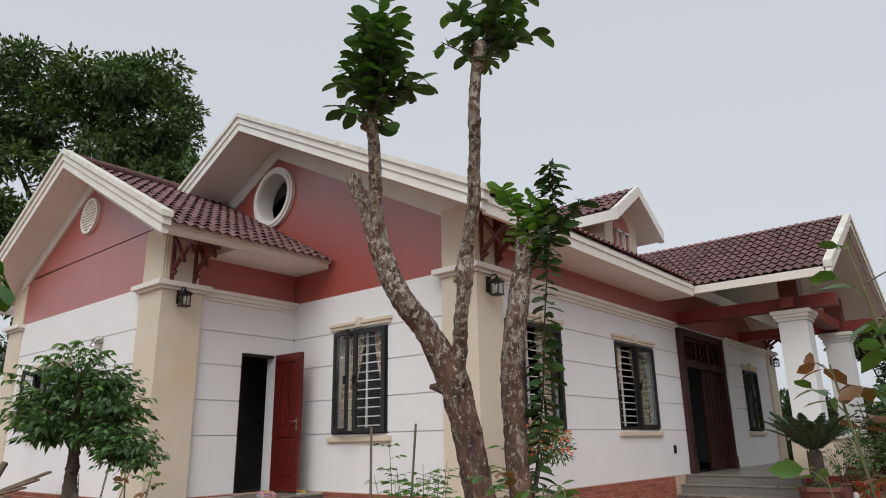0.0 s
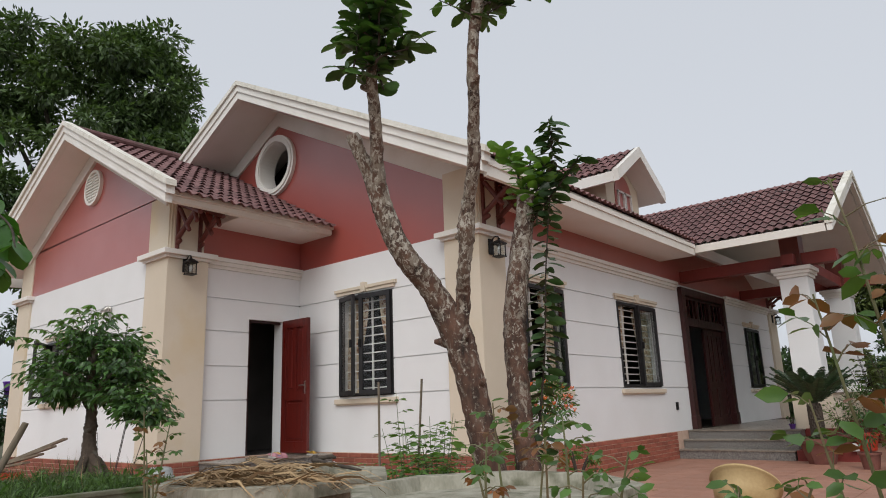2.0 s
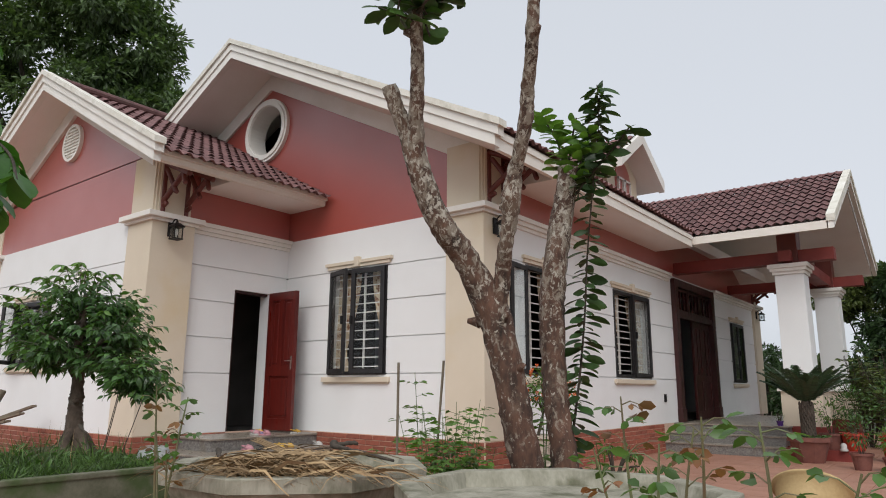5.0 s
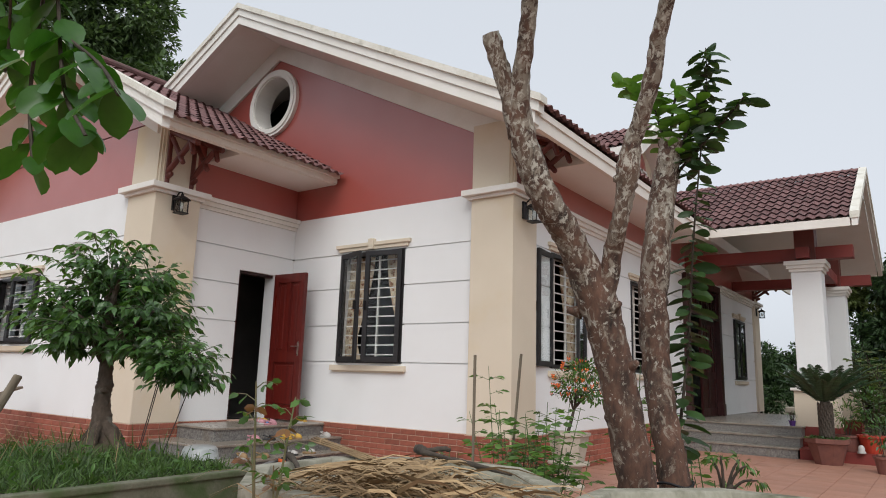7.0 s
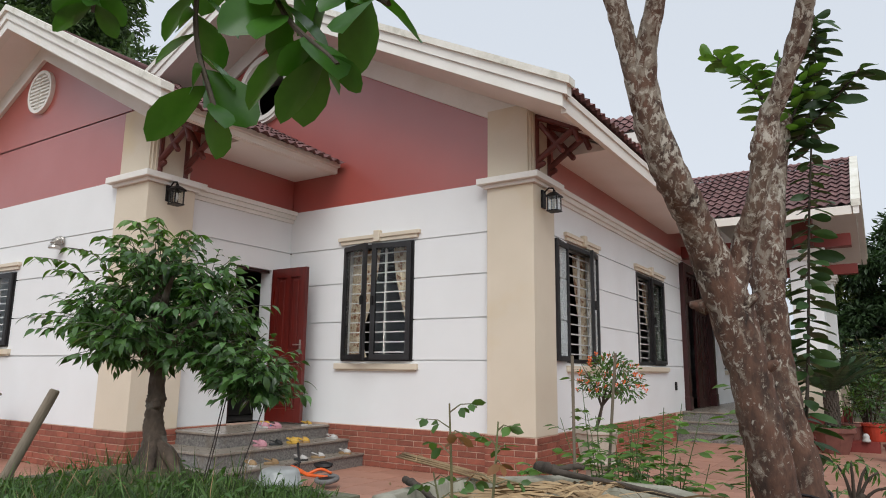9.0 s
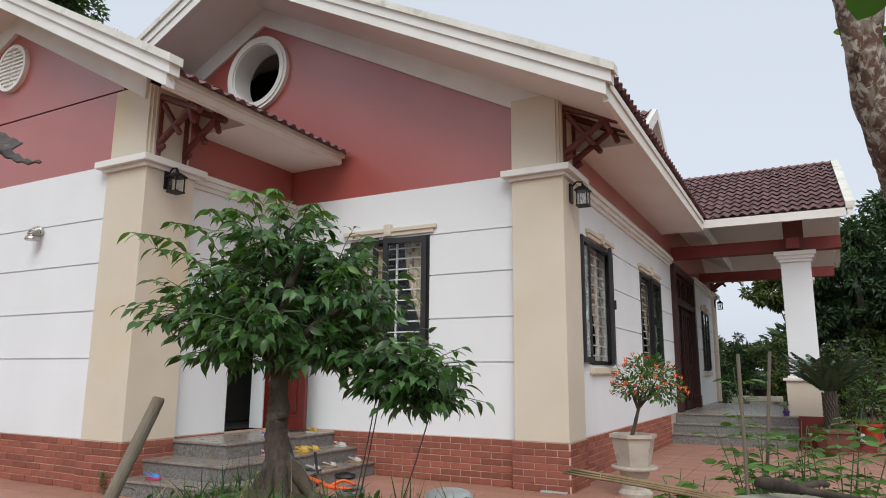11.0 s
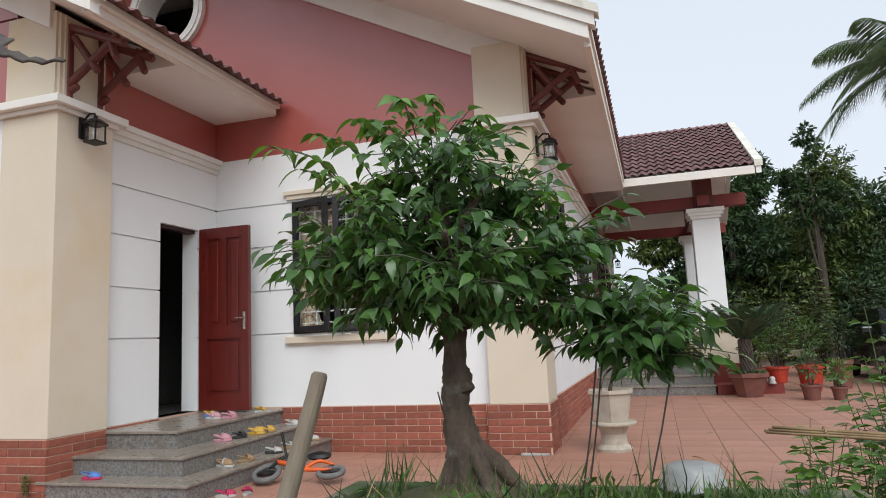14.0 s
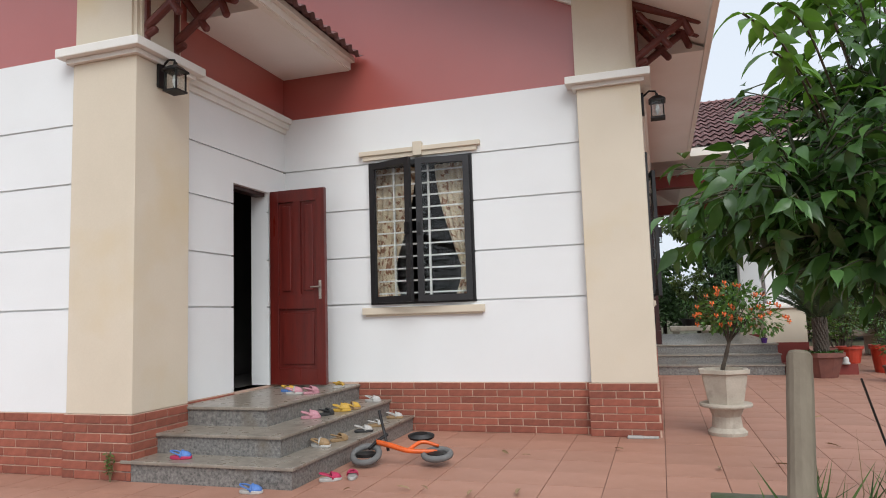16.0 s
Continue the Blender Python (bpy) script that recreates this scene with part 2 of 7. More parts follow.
def box(bm, x0, x1, y0, y1, z0, z1, bevel=0.0, m=None):
    mat4 = Matrix.LocRotScale(((x0 + x1) / 2, (y0 + y1) / 2, (z0 + z1) / 2), None, (abs(x1 - x0), abs(y1 - y0), abs(z1 - z0)))
    r = bmesh.ops.create_cube(bm, size=1, matrix=(m @ mat4) if m else mat4)
    if bevel:
        edges = list({e for v in r["verts"] for e in v.link_edges})
        bmesh.ops.bevel(bm, geom=edges, offset=bevel, segments=2, affect="EDGES", profile=0.6)
    return bm


def B(*a, **k):
    return box(bmesh.new(), *a, **k)


def slab(bm, outline, holes, place, th):
    """A flat plate with holes: 2D outline and holes, place(u, v, d) gives the point at depth d."""
    loops = [outline] + list(holes)
    tris = geometry.tessellate_polygon([[Vector((u, v, 0)) for u, v in lp] for lp in loops])
    flat = [p for lp in loops for p in lp]
    f = [bm.verts.new(place(u, v, 0)) for u, v in flat]
    k = [bm.verts.new(place(u, v, th)) for u, v in flat]
    for a, b, c in tris:
        bm.faces.new((f[a], f[b], f[c]))
        bm.faces.new((k[c], k[b], k[a]))
    i = 0
    for lp in loops:
        n = len(lp)
        for j in range(n):
            a, b = i + j, i + (j + 1) % n
            bm.faces.new((f[a], f[b], k[b], k[a]))
        i += n
    return bm


def front(Y):
    return lambda u, v, d: (u, Y + d, v)


def side(X):
    return lambda u, v, d: (X - d, u, v)


def rect(u0, u1, v0, v1):
    return [(u0, v0), (u1, v0), (u1, v1), (u0, v1)]


def disc(cu, cv, r, n=40):
    return [(cu + r * math.cos(2 * math.pi * i / n), cv + r * math.sin(2 * math.pi * i / n)) for i in range(n)]


def lathe(bm, prof, n=24, at=(0, 0, 0), sides=None):
    """A turned body from (radius, height) pairs; sides gives a polygonal one."""
    n = sides or n
    rings = []
    for r, z in prof:
        rings.append([bm.verts.new((at[0] + r * math.cos(2 * math.pi * (i + 0.5) / n), at[1] + r * math.sin(2 * math.pi * (i + 0.5) / n), at[2] + z)) for i in range(n)])
    for a, b in zip(rings, rings[1:]):
        for i in range(n):
            bm.faces.new((a[i], a[(i + 1) % n], b[(i + 1) % n], b[i]))
    bm.faces.new(rings[0])
    bm.faces.new(rings[-1])
    return bm


def tube(bm, pts, radii, n=8, wob=0.0, seed=0):
    """A tapering, slightly lumpy tube along points."""
    rnd = random.Random(seed)
    pts = [Vector(p) for p in pts]
    rings = []
    for i, p in enumerate(pts):
        d = (pts[min(i + 1, len(pts) - 1)] - pts[max(i - 1, 0)]).normalized()
        a = d.cross(Vector((0, 1, 0.3))).normalized()
        b = d.cross(a).normalized()
        r = radii[i] if isinstance(radii, (list, tuple)) else radii
        rings.append([bm.verts.new(p + (a * math.cos(2 * math.pi * k / n) + b * math.sin(2 * math.pi * k / n)) * r * (1 + wob * (rnd.random() - 0.5) * 2)) for k in range(n)])
    for a, b in zip(rings, rings[1:]):
        for k in range(n):
            bm.faces.new((a[k], a[(k + 1) % n], b[(k + 1) % n], b[k]))
    bm.faces.new(rings[0])
    bm.faces.new(rings[-1])
    return bm


def spline(pts, steps=6):
    """Catmull-Rom points through (x, y, z, r) rows."""
    P = [np.array(p, float) for p in pts]
    P = [2 * P[0] - P[1]] + P + [2 * P[-1] - P[-2]]
    out = []
    for i in range(1, len(P) - 2):
        for s in range(steps):
            t = s / steps
            out.append(0.5 * (2 * P[i] + (P[i + 1] - P[i - 1]) * t + (2 * P[i - 1] - 5 * P[i] + 4 * P[i + 1] - P[i + 2]) * t * t + (3 * P[i] - P[i - 1] - 3 * P[i + 1] + P[i + 2]) * t ** 3))
    out.append(P[-2])
    return out


def limb(bm, rows, n=10, wob=0.07, seed=0, steps=6):
    s = spline(rows, steps)
    return tube(bm, [tuple(p[:3]) for p in s], [max(0.002, p[3]) for p in s], n, wob, seed)


LEAF_V = np.array([(0, 0, 0), (0.28, 0.38, 0.05), (0.68, 0.40, 0.0), (1.0, 0, -0.12), (0.68, -0.40, 0.0), (0.28, -0.38, 0.05), (0.5, 0, -0.02)])
LEAF_F = [(6, 0, 1), (6, 1, 2), (6, 2, 3), (6, 3, 4), (6, 4, 5), (6, 5, 0)]
FLAT_V = np.array([(0, 0, 0), (0.45, 0.42, 0.04), (1.0, 0, -0.1), (0.45, -0.42, 0.04)])
FLAT_F = [(0, 1, 2, 3)]


ROUND_V = np.array([(0, 0, 0), (0.12, 0.16, 0.02), (0.3, 0.34, 0.045), (0.52, 0.46, 0.05), (0.74, 0.42, 0.03), (0.92, 0.22, -0.02), (1.0, 0, -0.07), (0.92, -0.22, -0.02), (0.74, -0.42, 0.03), (0.52, -0.46, 0.05), (0.3, -0.34, 0.045), (0.12, -0.16, 0.02), (0.5, 0, 0.0)])
ROUND_F = [(12, i, (i + 1) % 12) for i in range(12)]
LONG_V = np.array([(0, 0, 0), (0.2, 0.30, 0.045), (0.45, 0.42, 0.03), (0.72, 0.22, -0.06), (1.0, 0, -0.24), (0.72, -0.22, -0.06), (0.45, -0.42, 0.03), (0.2, -0.30, 0.045), (0.45, 0, -0.02), (0.72, 0, -0.09)])
FIG_ROWS = ((0.14, 0.24, 0.035), (0.34, 0.42, 0.04), (0.54, 0.39, 0.0), (0.72, 0.23, -0.07), (0.87, 0.08, -0.15))
FIG_V = np.array([(0, 0, 0)] + [(f, k * w, z + (0.035 if k else 0.0)) for f, w, z in FIG_ROWS for k in (-1, 0, 1)] + [(1.0, 0, -0.24)])
FIG_F = [(0, 2, 1), (0, 3, 2)] + [(a + k, a + k + 1, a + k + 4, a + k + 3) for a in (1, 4, 7, 10) for k in (0, 1)] + [(13, 14, 16), (14, 15, 16)]
LONG_F = [(8, 0, 1), (8, 1, 2), (8, 2, 3, 9), (9, 3, 4), (9, 4, 5), (8, 9, 5, 6), (8, 6, 7), (8, 7, 0)]


def leaves(spots, dirs, length, width, rng, simple=False, droop=0.0, roll=0.5):
    """Vertices and faces for many leaves, each at a spot and along a direction."""
    tv, tf = {True: (FLAT_V, FLAT_F), False: (LEAF_V, LEAF_F), "round": (ROUND_V, ROUND_F), "long": (LONG_V, LONG_F), "fig": (FIG_V, FIG_F)}[simple]
    n = len(spots)
    d = np.array(dirs, float)
    d[:, 2] -= droop
    d /= np.linalg.norm(d, axis=1)[:, None] + 1e-9
    up = np.tile(np.array([0, 0, 1.0]), (n, 1)) + rng.normal(0, roll, (n, 3))
    s = np.cross(up, d)
    s /= np.linalg.norm(s, axis=1)[:, None] + 1e-9
    u = np.cross(d, s)
    L = length * rng.uniform(0.6, 1.2, n)
    W = L * width / length
    V = (np.asarray(spots)[:, None, :] + tv[None, :, 0, None] * (d * L[:, None])[:, None, :]
         + tv[None, :, 1, None] * (s * W[:, None])[:, None, :] + tv[None, :, 2, None] * (u * L[:, None])[:, None, :])
    k = len(tv)
    F = [tuple(i * k + a for a in f) for i in range(n) for f in tf]
    return V.reshape(-1, 3), F


def crown_points(blobs, count, rng, inner=0.55):
    """Points in the outer shells of overlapping ellipsoids, with outward directions."""
    sizes = np.array([b[3] * b[4] * b[5] for b in blobs]) ** (2 / 3)
    pick = rng.choice(len(blobs), count, p=sizes / sizes.sum())
    v = rng.normal(0, 1, (count, 3))
    v /= np.linalg.norm(v, axis=1)[:, None]
    r = rng.uniform(inner, 1.0, count) ** 0.7
    bl = np.array(blobs)[pick]
    return bl[:, :3] + v * bl[:, 3:6] * r[:, None], v


# ---------------------------------------------------------------- ground
rng = np.random.default_rng(5)
gb = bmesh.new()
bmesh.ops.create_grid(gb, x_segments=24, y_segments=24, size=900)
for v in gb.verts:
    d = math.hypot(v.co.x, v.co.y)
    v.co.z = -0.07 + (0 if d < 120 else 10 * (d - 120) / 780 * (0.6 + 0.4 * math.sin(v.co.x * 0.011) * math.cos(v.co.y * 0.009)))
tagged(part("ground", gb, EARTH), "dark garden earth with thin grass", "ground", kind="structure")
paving = tagged(part("pavement", B(-14, 10, -10, 14.5, -0.06, -0.006), JOINT), "terracotta tile paving of the yard", "pavement", kind="structure")


# ---------------------------------------------------------------- house shell
house = thing("house", "single-storey white and terracotta-red house with brown tiled gable roofs", "house")
S = 0.517
Z0, ZC = 0.5, 3.49
BANDS = [(0.5, 1.326), (1.342, 1.836), (1.852, 2.366), (2.382, 2.869), (2.885, ZC)]


def panelled(name, place_at, at, u0, u1, openings, label=""):
    """A wall of thick masonry whose face is laid out in five courses of flat plaster panels."""
    wall = part(name, slab(bmesh.new(), rect(u0, u1, Z0, ZC), [rect(*o) for o in openings], place_at(at + (0.024 if place_at is front else -0.024)), 0.196), WHITE, house, label)
    for z0, z1 in BANDS:
        cuts = [u0]
        for o in sorted(openings):
            if o[2] < z1 - 0.02 and o[3] > z0 + 0.02:
                cuts += [o[0], o[1]]
        cuts.append(u1)
        fields = [(a, b, z0, z1) for a, b in zip(cuts[::2], cuts[1::2]) if b - a > 0.02]
        for o in openings:
            if o[2] < z1 - 0.02 and z0 + 0.02 < o[3] < z1 - 0.02:
                fields.append((o[0], o[1], o[3], z1))
            if o[3] > z0 + 0.02 and z0 + 0.02 < o[2] < z1 - 0.02:
                fields.append((o[0], o[1], z0, o[2]))
        for f in fields:
            part("panel", slab(bmesh.new(), rect(*f), [], place_at(at), 0.023), WHITE, wall)
    return wall


W1 = (-2.92, -1.74, 1.32, 2.88)
W2 = (1.02, 2.08, 1.32, 2.85)
W3 = (3.94, 5.54, 1.34, 2.85)
W4 = (11.06, 12.2, 1.32, 2.83)
WW = (-8.2, -6.83, 1.46, 2.50)
DOOR = (-0.985, -0.345, 0.5, 2.59)
FDOOR = (6.86, 9.55, 0.5, 3.42)
panelled("wall", front, 0.0, -3.98, -0.06, [W1])
panelled("wall", side, -0.06, 0.3, 6.7, [W2, W3])
panelled("wall", side, -0.06, 6.7, 13.4, [FDOOR, W4])
panelled("wall", side, -3.98, -1.85, 0.0, [DOOR])
panelled("wall", front, -2.41, -9.6, -4.45, [WW])
# back and far walls, plain
part("wall", B(-9.9, -9.7, -2.3, 14.0, 0, 4.2), WHITE, house)
part("wall", B(-9.7, -0.1, 13.7, 13.9, 0, 4.2), WHITE, house)

# red gables and bands above the white courses
MX, MZ, MT = -4.68, 6.98, 0.715
WX, WZ, WT, SW = -6.75, 6.20, -3.0, 0.53
WF = -2.41


def under(x, ridge_x, ridge_z, slope=S):
    return ridge_z - slope * abs(x - ridge_x)


part("gable", slab(bmesh.new(), [(-9.2, ZC), (-0.06, ZC), (-0.06, under(-0.06, MX, MZ - 0.33)), (MX, MZ - 0.33), (-9.2, under(-9.2, MX, MZ - 0.33))], [disc(-4.74, 5.63, 0.47)], front(0.012), 0.22), RED, house, "terracotta-red painted gable")
part("gable", slab(bmesh.new(), [(-9.6, ZC), (-4.45, ZC), (-4.45, under(-4.45, WX, WZ - 0.33, SW)), (WX, WZ - 0.33), (-9.6, under(-9.6, WX, WZ - 0.33, SW))], [rect(-9.59, -4.46, 4.375, 4.395)], front(WF + 0.01), 0.2), RED, house, "terracotta-red painted gable with a level groove")
# black strip added behind the groove as its shade
part("groove_shade_strip", B(-9.6, -4.45, WF + 0.05, WF + 0.10, 4.3, 4.5), BLACK, house)
part("upper_wall", B(-4.18, -3.99, -1.82, 0.0, ZC, 4.55), RED, house, "terracotta-red wall band under the eave")
part("upper_wall", B(-0.26, -0.05, 0.3, 13.4, ZC, 4.45), RED, house, "terracotta-red wall band under the eave")

# white mouldings that follow the slopes under the overhangs
def chevron(bm, rx, rz, half_l, half_r, drop0, drop1, y0, y1, slope=S):
    pts = []
    for d in (drop0, drop1):
        row = [(rx - half_l, rz - slope * half_l - d), (rx, rz - d), (rx + half_r, rz - slope * half_r - d)]
        pts += row if d == drop0 else row[::-1]
    return slab(bm, pts, [], front(y0), y1 - y0)


part("frieze", chevron(bmesh.new(), MX, MZ, 4.3, 4.62, 0.295, 0.575, -0.03, 0.02), TRIM, house, "white moulding along the gable")
part("frieze", chevron(bmesh.new(), WX, WZ, 2.75, 2.75, 0.295, 0.56, WF - 0.04, WF + 0.015, SW), TRIM, house, "white moulding along the gable")

# pilasters with caps
def pilaster(x0, x1, y0, y1, cap_out=0.1, top=4.6, flutes=None):
    p = part("pilaster", B(x0, x1, y0, y1, Z0, 3.38, bevel=0.006), CREAM, house, "cream painted corner pilaster")
    bm = bmesh.new()
    box(bm, x0 - 0.04, x1 + 0.04, y0 - 0.04, y1 + 0.04, 3.38, 3.42)
    box(bm, x0 - cap_out, x1 + cap_out, y0 - cap_out, y1 + cap_out, 3.422, 3.497, bevel=0.008)
    part("cap", bm, TRIM, p, "white stepped cap")
    bm = bmesh.new()
    part("upper_shaft", box(bm, x0 - 0.01, x1 - 0.08, y0 + 0.03, y1 - 0.04, 3.499, top), CREAM, p)
    part("step_moulding", B(x1 - 0.08, x1 - 0.05, y0 + 0.055, y1 - 0.06, 3.499, top - 0.02), CREAM, p)
    part("step_moulding", B(x1 - 0.05, x1 - 0.03, y0 + 0.09, y1 - 0.09, 3.499, top - 0.03), CREAM, p)
    return p


pilaster(-4.52, -3.87, -2.45, -1.80, top=4.36)
pilaster(-0.61, 0.0, -0.10, 0.50, top=4.38)
pilaster(-9.85, -9.22, -2.45, -1.80, top=4.36)
pilaster(-0.61, 0.0, 13.35, 14.0, top=4.38)

# cornices along the door wall and the long side
def cornice(x0, x1, y0, y1):
    bm = bmesh.new()
    for out, za, zb in ((0.03, 3.33, 3.38), (0.065, 3.38, 3.44), (0.10, 3.44, 3.50)):
        box(bm, x0, x1 + out, y0, y1, za, zb)
    part("cornice", bm, TRIM, house, "white stepped cornice")


cornice(-4.0, -3.98, -1.795, -0.002)
cornice(-0.08, -0.06, 0.51, 6.72)
cornice(-0.08, -0.06, 9.7, 13.34)


# ---------------------------------------------------------------- roofs
def tile_mesh(w=0.165, ln=0.38, t=0.024):
    n = 9
    V, F = [], []
    for j, (y, lift) in enumerate(((0, 0.034), (ln, 0.0))):
        for i in range(n):
            u = i / (n - 1)
            V.append((u * w, y, lift + 0.021 * math.cos(2 * math.pi * u)))
    for i in range(n):
        u = i / (n - 1)
        V.append((u * w, 0.04, 0.034 - t + 0.021 * math.cos(2 * math.pi * u)))
    for i in range(n - 1):
        F.append((i, i + 1, n + i + 1, n + i))
        F.append((2 * n + i, 2 * n + i + 1, i + 1, i))
    return V, F


def tile_spots(origin, along, up, n_along, n_up, w=0.165, step=0.31):
    """Poses of tiles over a slope: along the eave, then up the slope."""
    a, u = Vector(along).normalized(), Vector(up).normalized()
    k = a.cross(u)
    if k.z < 0:
        k = -k
    rot = Matrix((a, u, k)).transposed().to_4x4()
    rnd = random.Random(3)
    for j in range(n_up):
        for i in range(n_along):
            p = Vector(origin) + a * (i * w) + u * (j * step)
            yield Matrix.Translation(p + k * rnd.uniform(-0.003, 0.003)) @ rot @ pose(0, 0, 0, rnd.uniform(-0.7, 0.7), rnd.uniform(-0.7, 0.7), rnd.uniform(-0.6, 0.6))


def tiles_joined(name, spots, parent, keep=None):
    V, F = tile_mesh()
    base = np.c_[np.array(V), np.ones(len(V))]
    vs, fs = [], []
    for m in spots:
        p = (np.array(m) @ base.T).T[:, :3]
        if keep and not keep(p.mean(axis=0)):
            continue
        o = len(vs)
        vs.extend(p)
        fs.extend(tuple(o + i for i in f) for f in F)
    ob = raw(name, vs, fs, TILE, parent, "rows of glazed brown-red roof tiles", smooth=False)
    ob["kind"] = "stuff"
    return ob


def gable_roof(rx, rz, tip_l, tip_r, y0, y1, name="roof", sunk=0.08, slope=S, inset=0.06):
    """A slab on two slopes with rake boards and eave boards; the ridge runs along y."""
    hl, hr = rx - tip_l, tip_r - rx
    roof = part(name, chevron(bmesh.new(), rx, rz, hl - inset, hr - inset, sunk, 0.295, y0 + 0.10, y1, slope), SOFFIT, house, "gable roof with pale sloping soffit")
    bm = bmesh.new()
    chevron(bm, rx, rz, hl + 0.10, hr + 0.10, -0.04, 0.045, y0 - 0.06, y0 + 0.10, slope)
    part("coping", bm, COPING, roof, "weathered white gable coping with moss")
    bm = bmesh.new()
    chevron(bm, rx, rz, hl + 0.06, hr + 0.06, 0.045, 0.165, y0 - 0.025, y0 + 0.10, slope)
    chevron(bm, rx, rz, hl, hr, 0.165, 0.305, y0, y0 + 0.10, slope)
    part("rake_board", bm, TRIM, roof, "white stepped rake board")
    return roof


main_roof = gable_roof(MX, MZ, -10.08, MT, -0.90, 14.9)
wing_roof = gable_roof(WX, WZ, -10.5, WT, -2.98, 0.35, sunk=0.15, slope=SW, inset=0.21)


PYE = 6.1


def eave_board(x, y0, y1, z, parent, h=0.20):
    bm = bmesh.new()
    box(bm, x - 0.06, x, y0, y1, z, z + h)
    box(bm, x - 0.03, x + 0.02, y0, y1, z + h - 0.06, z + h + 0.015)
    part("eave_board", bm, EAVE, parent, "cream eave board")


ME = MZ - S * (MT - MX)
eave_board(MT, -0.80, 6.0, ME - 0.34, main_roof)
eave_board(MT, 12.4, 14.9, ME - 0.34, main_roof)
WE = WZ - SW * (WT - WX)
eave_board(WT - 0.13, -2.88, -0.02, WE - 0.245, wing_roof, 0.07)
part("eave_board", B(WT - 0.15, WT - 0.06, -2.88, -0.02, WE - 0.158, WE - 0.10), EAVE, wing_roof)
part("eave_board", B(-10.5, -10.44, -2.88, 0.3, WE - 0.34, WE - 0.13), TRIM, wing_roof)

# level soffits boxed in under the eaves
def eave_box(x0, x1, y0, y1, z, tip_z, parent):
    bm = bmesh.new()
    rise = S * (x1 - x0)
    slab(bm, [(x0, z), (x1, z), (x1, tip_z), (x0, tip_z + rise)], [], front(y0), y1 - y0)
    part("soffit", bm, SOFFIT, parent, "pale level eave soffit")


eave_box(-3.985, WT - 0.192, -1.70, 0.008, WE - 0.23, WE - 0.205, wing_roof)
eave_box(-0.055, MT - 0.062, 0.60, PYE, ME - 0.325, ME - 0.325 + 0.03, main_roof)

# porch, ridge along x
PY, PZ, PX, PH = 9.24, 5.79, 3.12, 3.17
def pchev(bm, half, drop0, drop1, x0, x1, sl=S):
    pts = [(PY - half, PZ - sl * half - drop0), (PY, PZ - drop0), (PY + half, PZ - sl * half - drop0), (PY + half, PZ - sl * half - drop1), (PY, PZ - drop1), (PY - half, PZ - sl * half - drop1)]
    return slab(bm, pts, [], lambda u, v, d: (x0 + d, u, v), x1 - x0)


porch_roof = part("roof", pchev(bmesh.new(), PH - 0.05, 0.125, 0.24, -2.2, PX - 0.1), SOFFIT, house, "porch gable roof with pale soffit")
part("coping", pchev(bmesh.new(), PH + 0.02, -0.02, 0.10, PX - 0.1, PX + 0.04), COPING, porch_roof, "weathered white porch coping")
part("rake_board", pchev(bmesh.new(), PH, 0.10, 0.24, PX - 0.08, PX + 0.01), TRIM, porch_roof)
PE = PZ - S * PH
for sg in (-1, 1):
    y = PY + sg * PH
    part("eave_board", B(MT - 0.05, PX - 0.1, min(y, y - sg * 0.06), max(y, y - sg * 0.06), PE - 0.24, PE - 0.09), EAVE, porch_roof)
part("ridge_cap", tube(bmesh.new(), [(-2.2, PY, PZ - 0.05), (PX - 0.1, PY, PZ - 0.05)], 0.06, 10), TILE, porch_roof)

tiles_joined("roof_tile", tile_spots((MT - 0.15, PY - PH + 0.02, PE - 0.07), (1, 0, 0), (0, 1, S + 0.014), 15, 12), porch_roof)
tiles_joined("roof_tile", tile_spots((MT - 0.15 - 0.165 * 18, PY - PH + 0.02, PE - 0.07), (1, 0, 0), (0, 1, S + 0.014), 18, 12), porch_roof, keep=lambda p: p[2] > MZ - S * (p[0] - MX) - 0.12)
tiles_joined("roof_tile", tile_spots((MT + 0.04, -0.78, ME - 0.07), (0, 1, 0), (-1, 0, S), 43, 20), main_roof, keep=lambda p: not (p[1] > PY - PH and p[2] < PZ - S * abs(p[1] - PY)))
part("ridge_cap", tube(bmesh.new(), [(MX, -0.78, MZ - 0.04), (MX, 14.9, MZ - 0.04)], 0.09, 10), TILE, main_roof)
part("ridge_cap", tube(bmesh.new(), [(WX, -2.88, WZ - 0.06), (WX, 0.3, WZ - 0.06)], 0.07, 10), TILE, wing_roof)

# dormer on the long slope, ridge along x
DY, DZ, DXF, DS, DH = 5.23, 6.04, 0.10, 0.66, 1.08
dormer = part("dormer", B(-1.6, DXF - 0.42, DY - 0.72, DY + 0.72, 4.4, DZ - 0.62), CREAM, house, "small cream roof dormer with white shutters")
dp = [(DY - 0.72, DZ - 0.62), (DY + 0.72, DZ - 0.62), (DY + 0.30, DZ - 0.34), (DY - 0.30, DZ - 0.34)]
part("dormer_gable", slab(bmesh.new(), dp, [], side(DXF - 0.42), 0.1), CREAM, dormer)
dr = [(DY - DH, DZ - DS * DH), (DY, DZ), (DY + DH, DZ - DS * DH), (DY + DH, DZ - DS * DH - 0.17), (DY, DZ - 0.17), (DY - DH, DZ - DS * DH - 0.17)]
part("dormer_roof", slab(bmesh.new(), dr, [], side(DXF - 0.06), 3.0), SOFFIT, dormer)
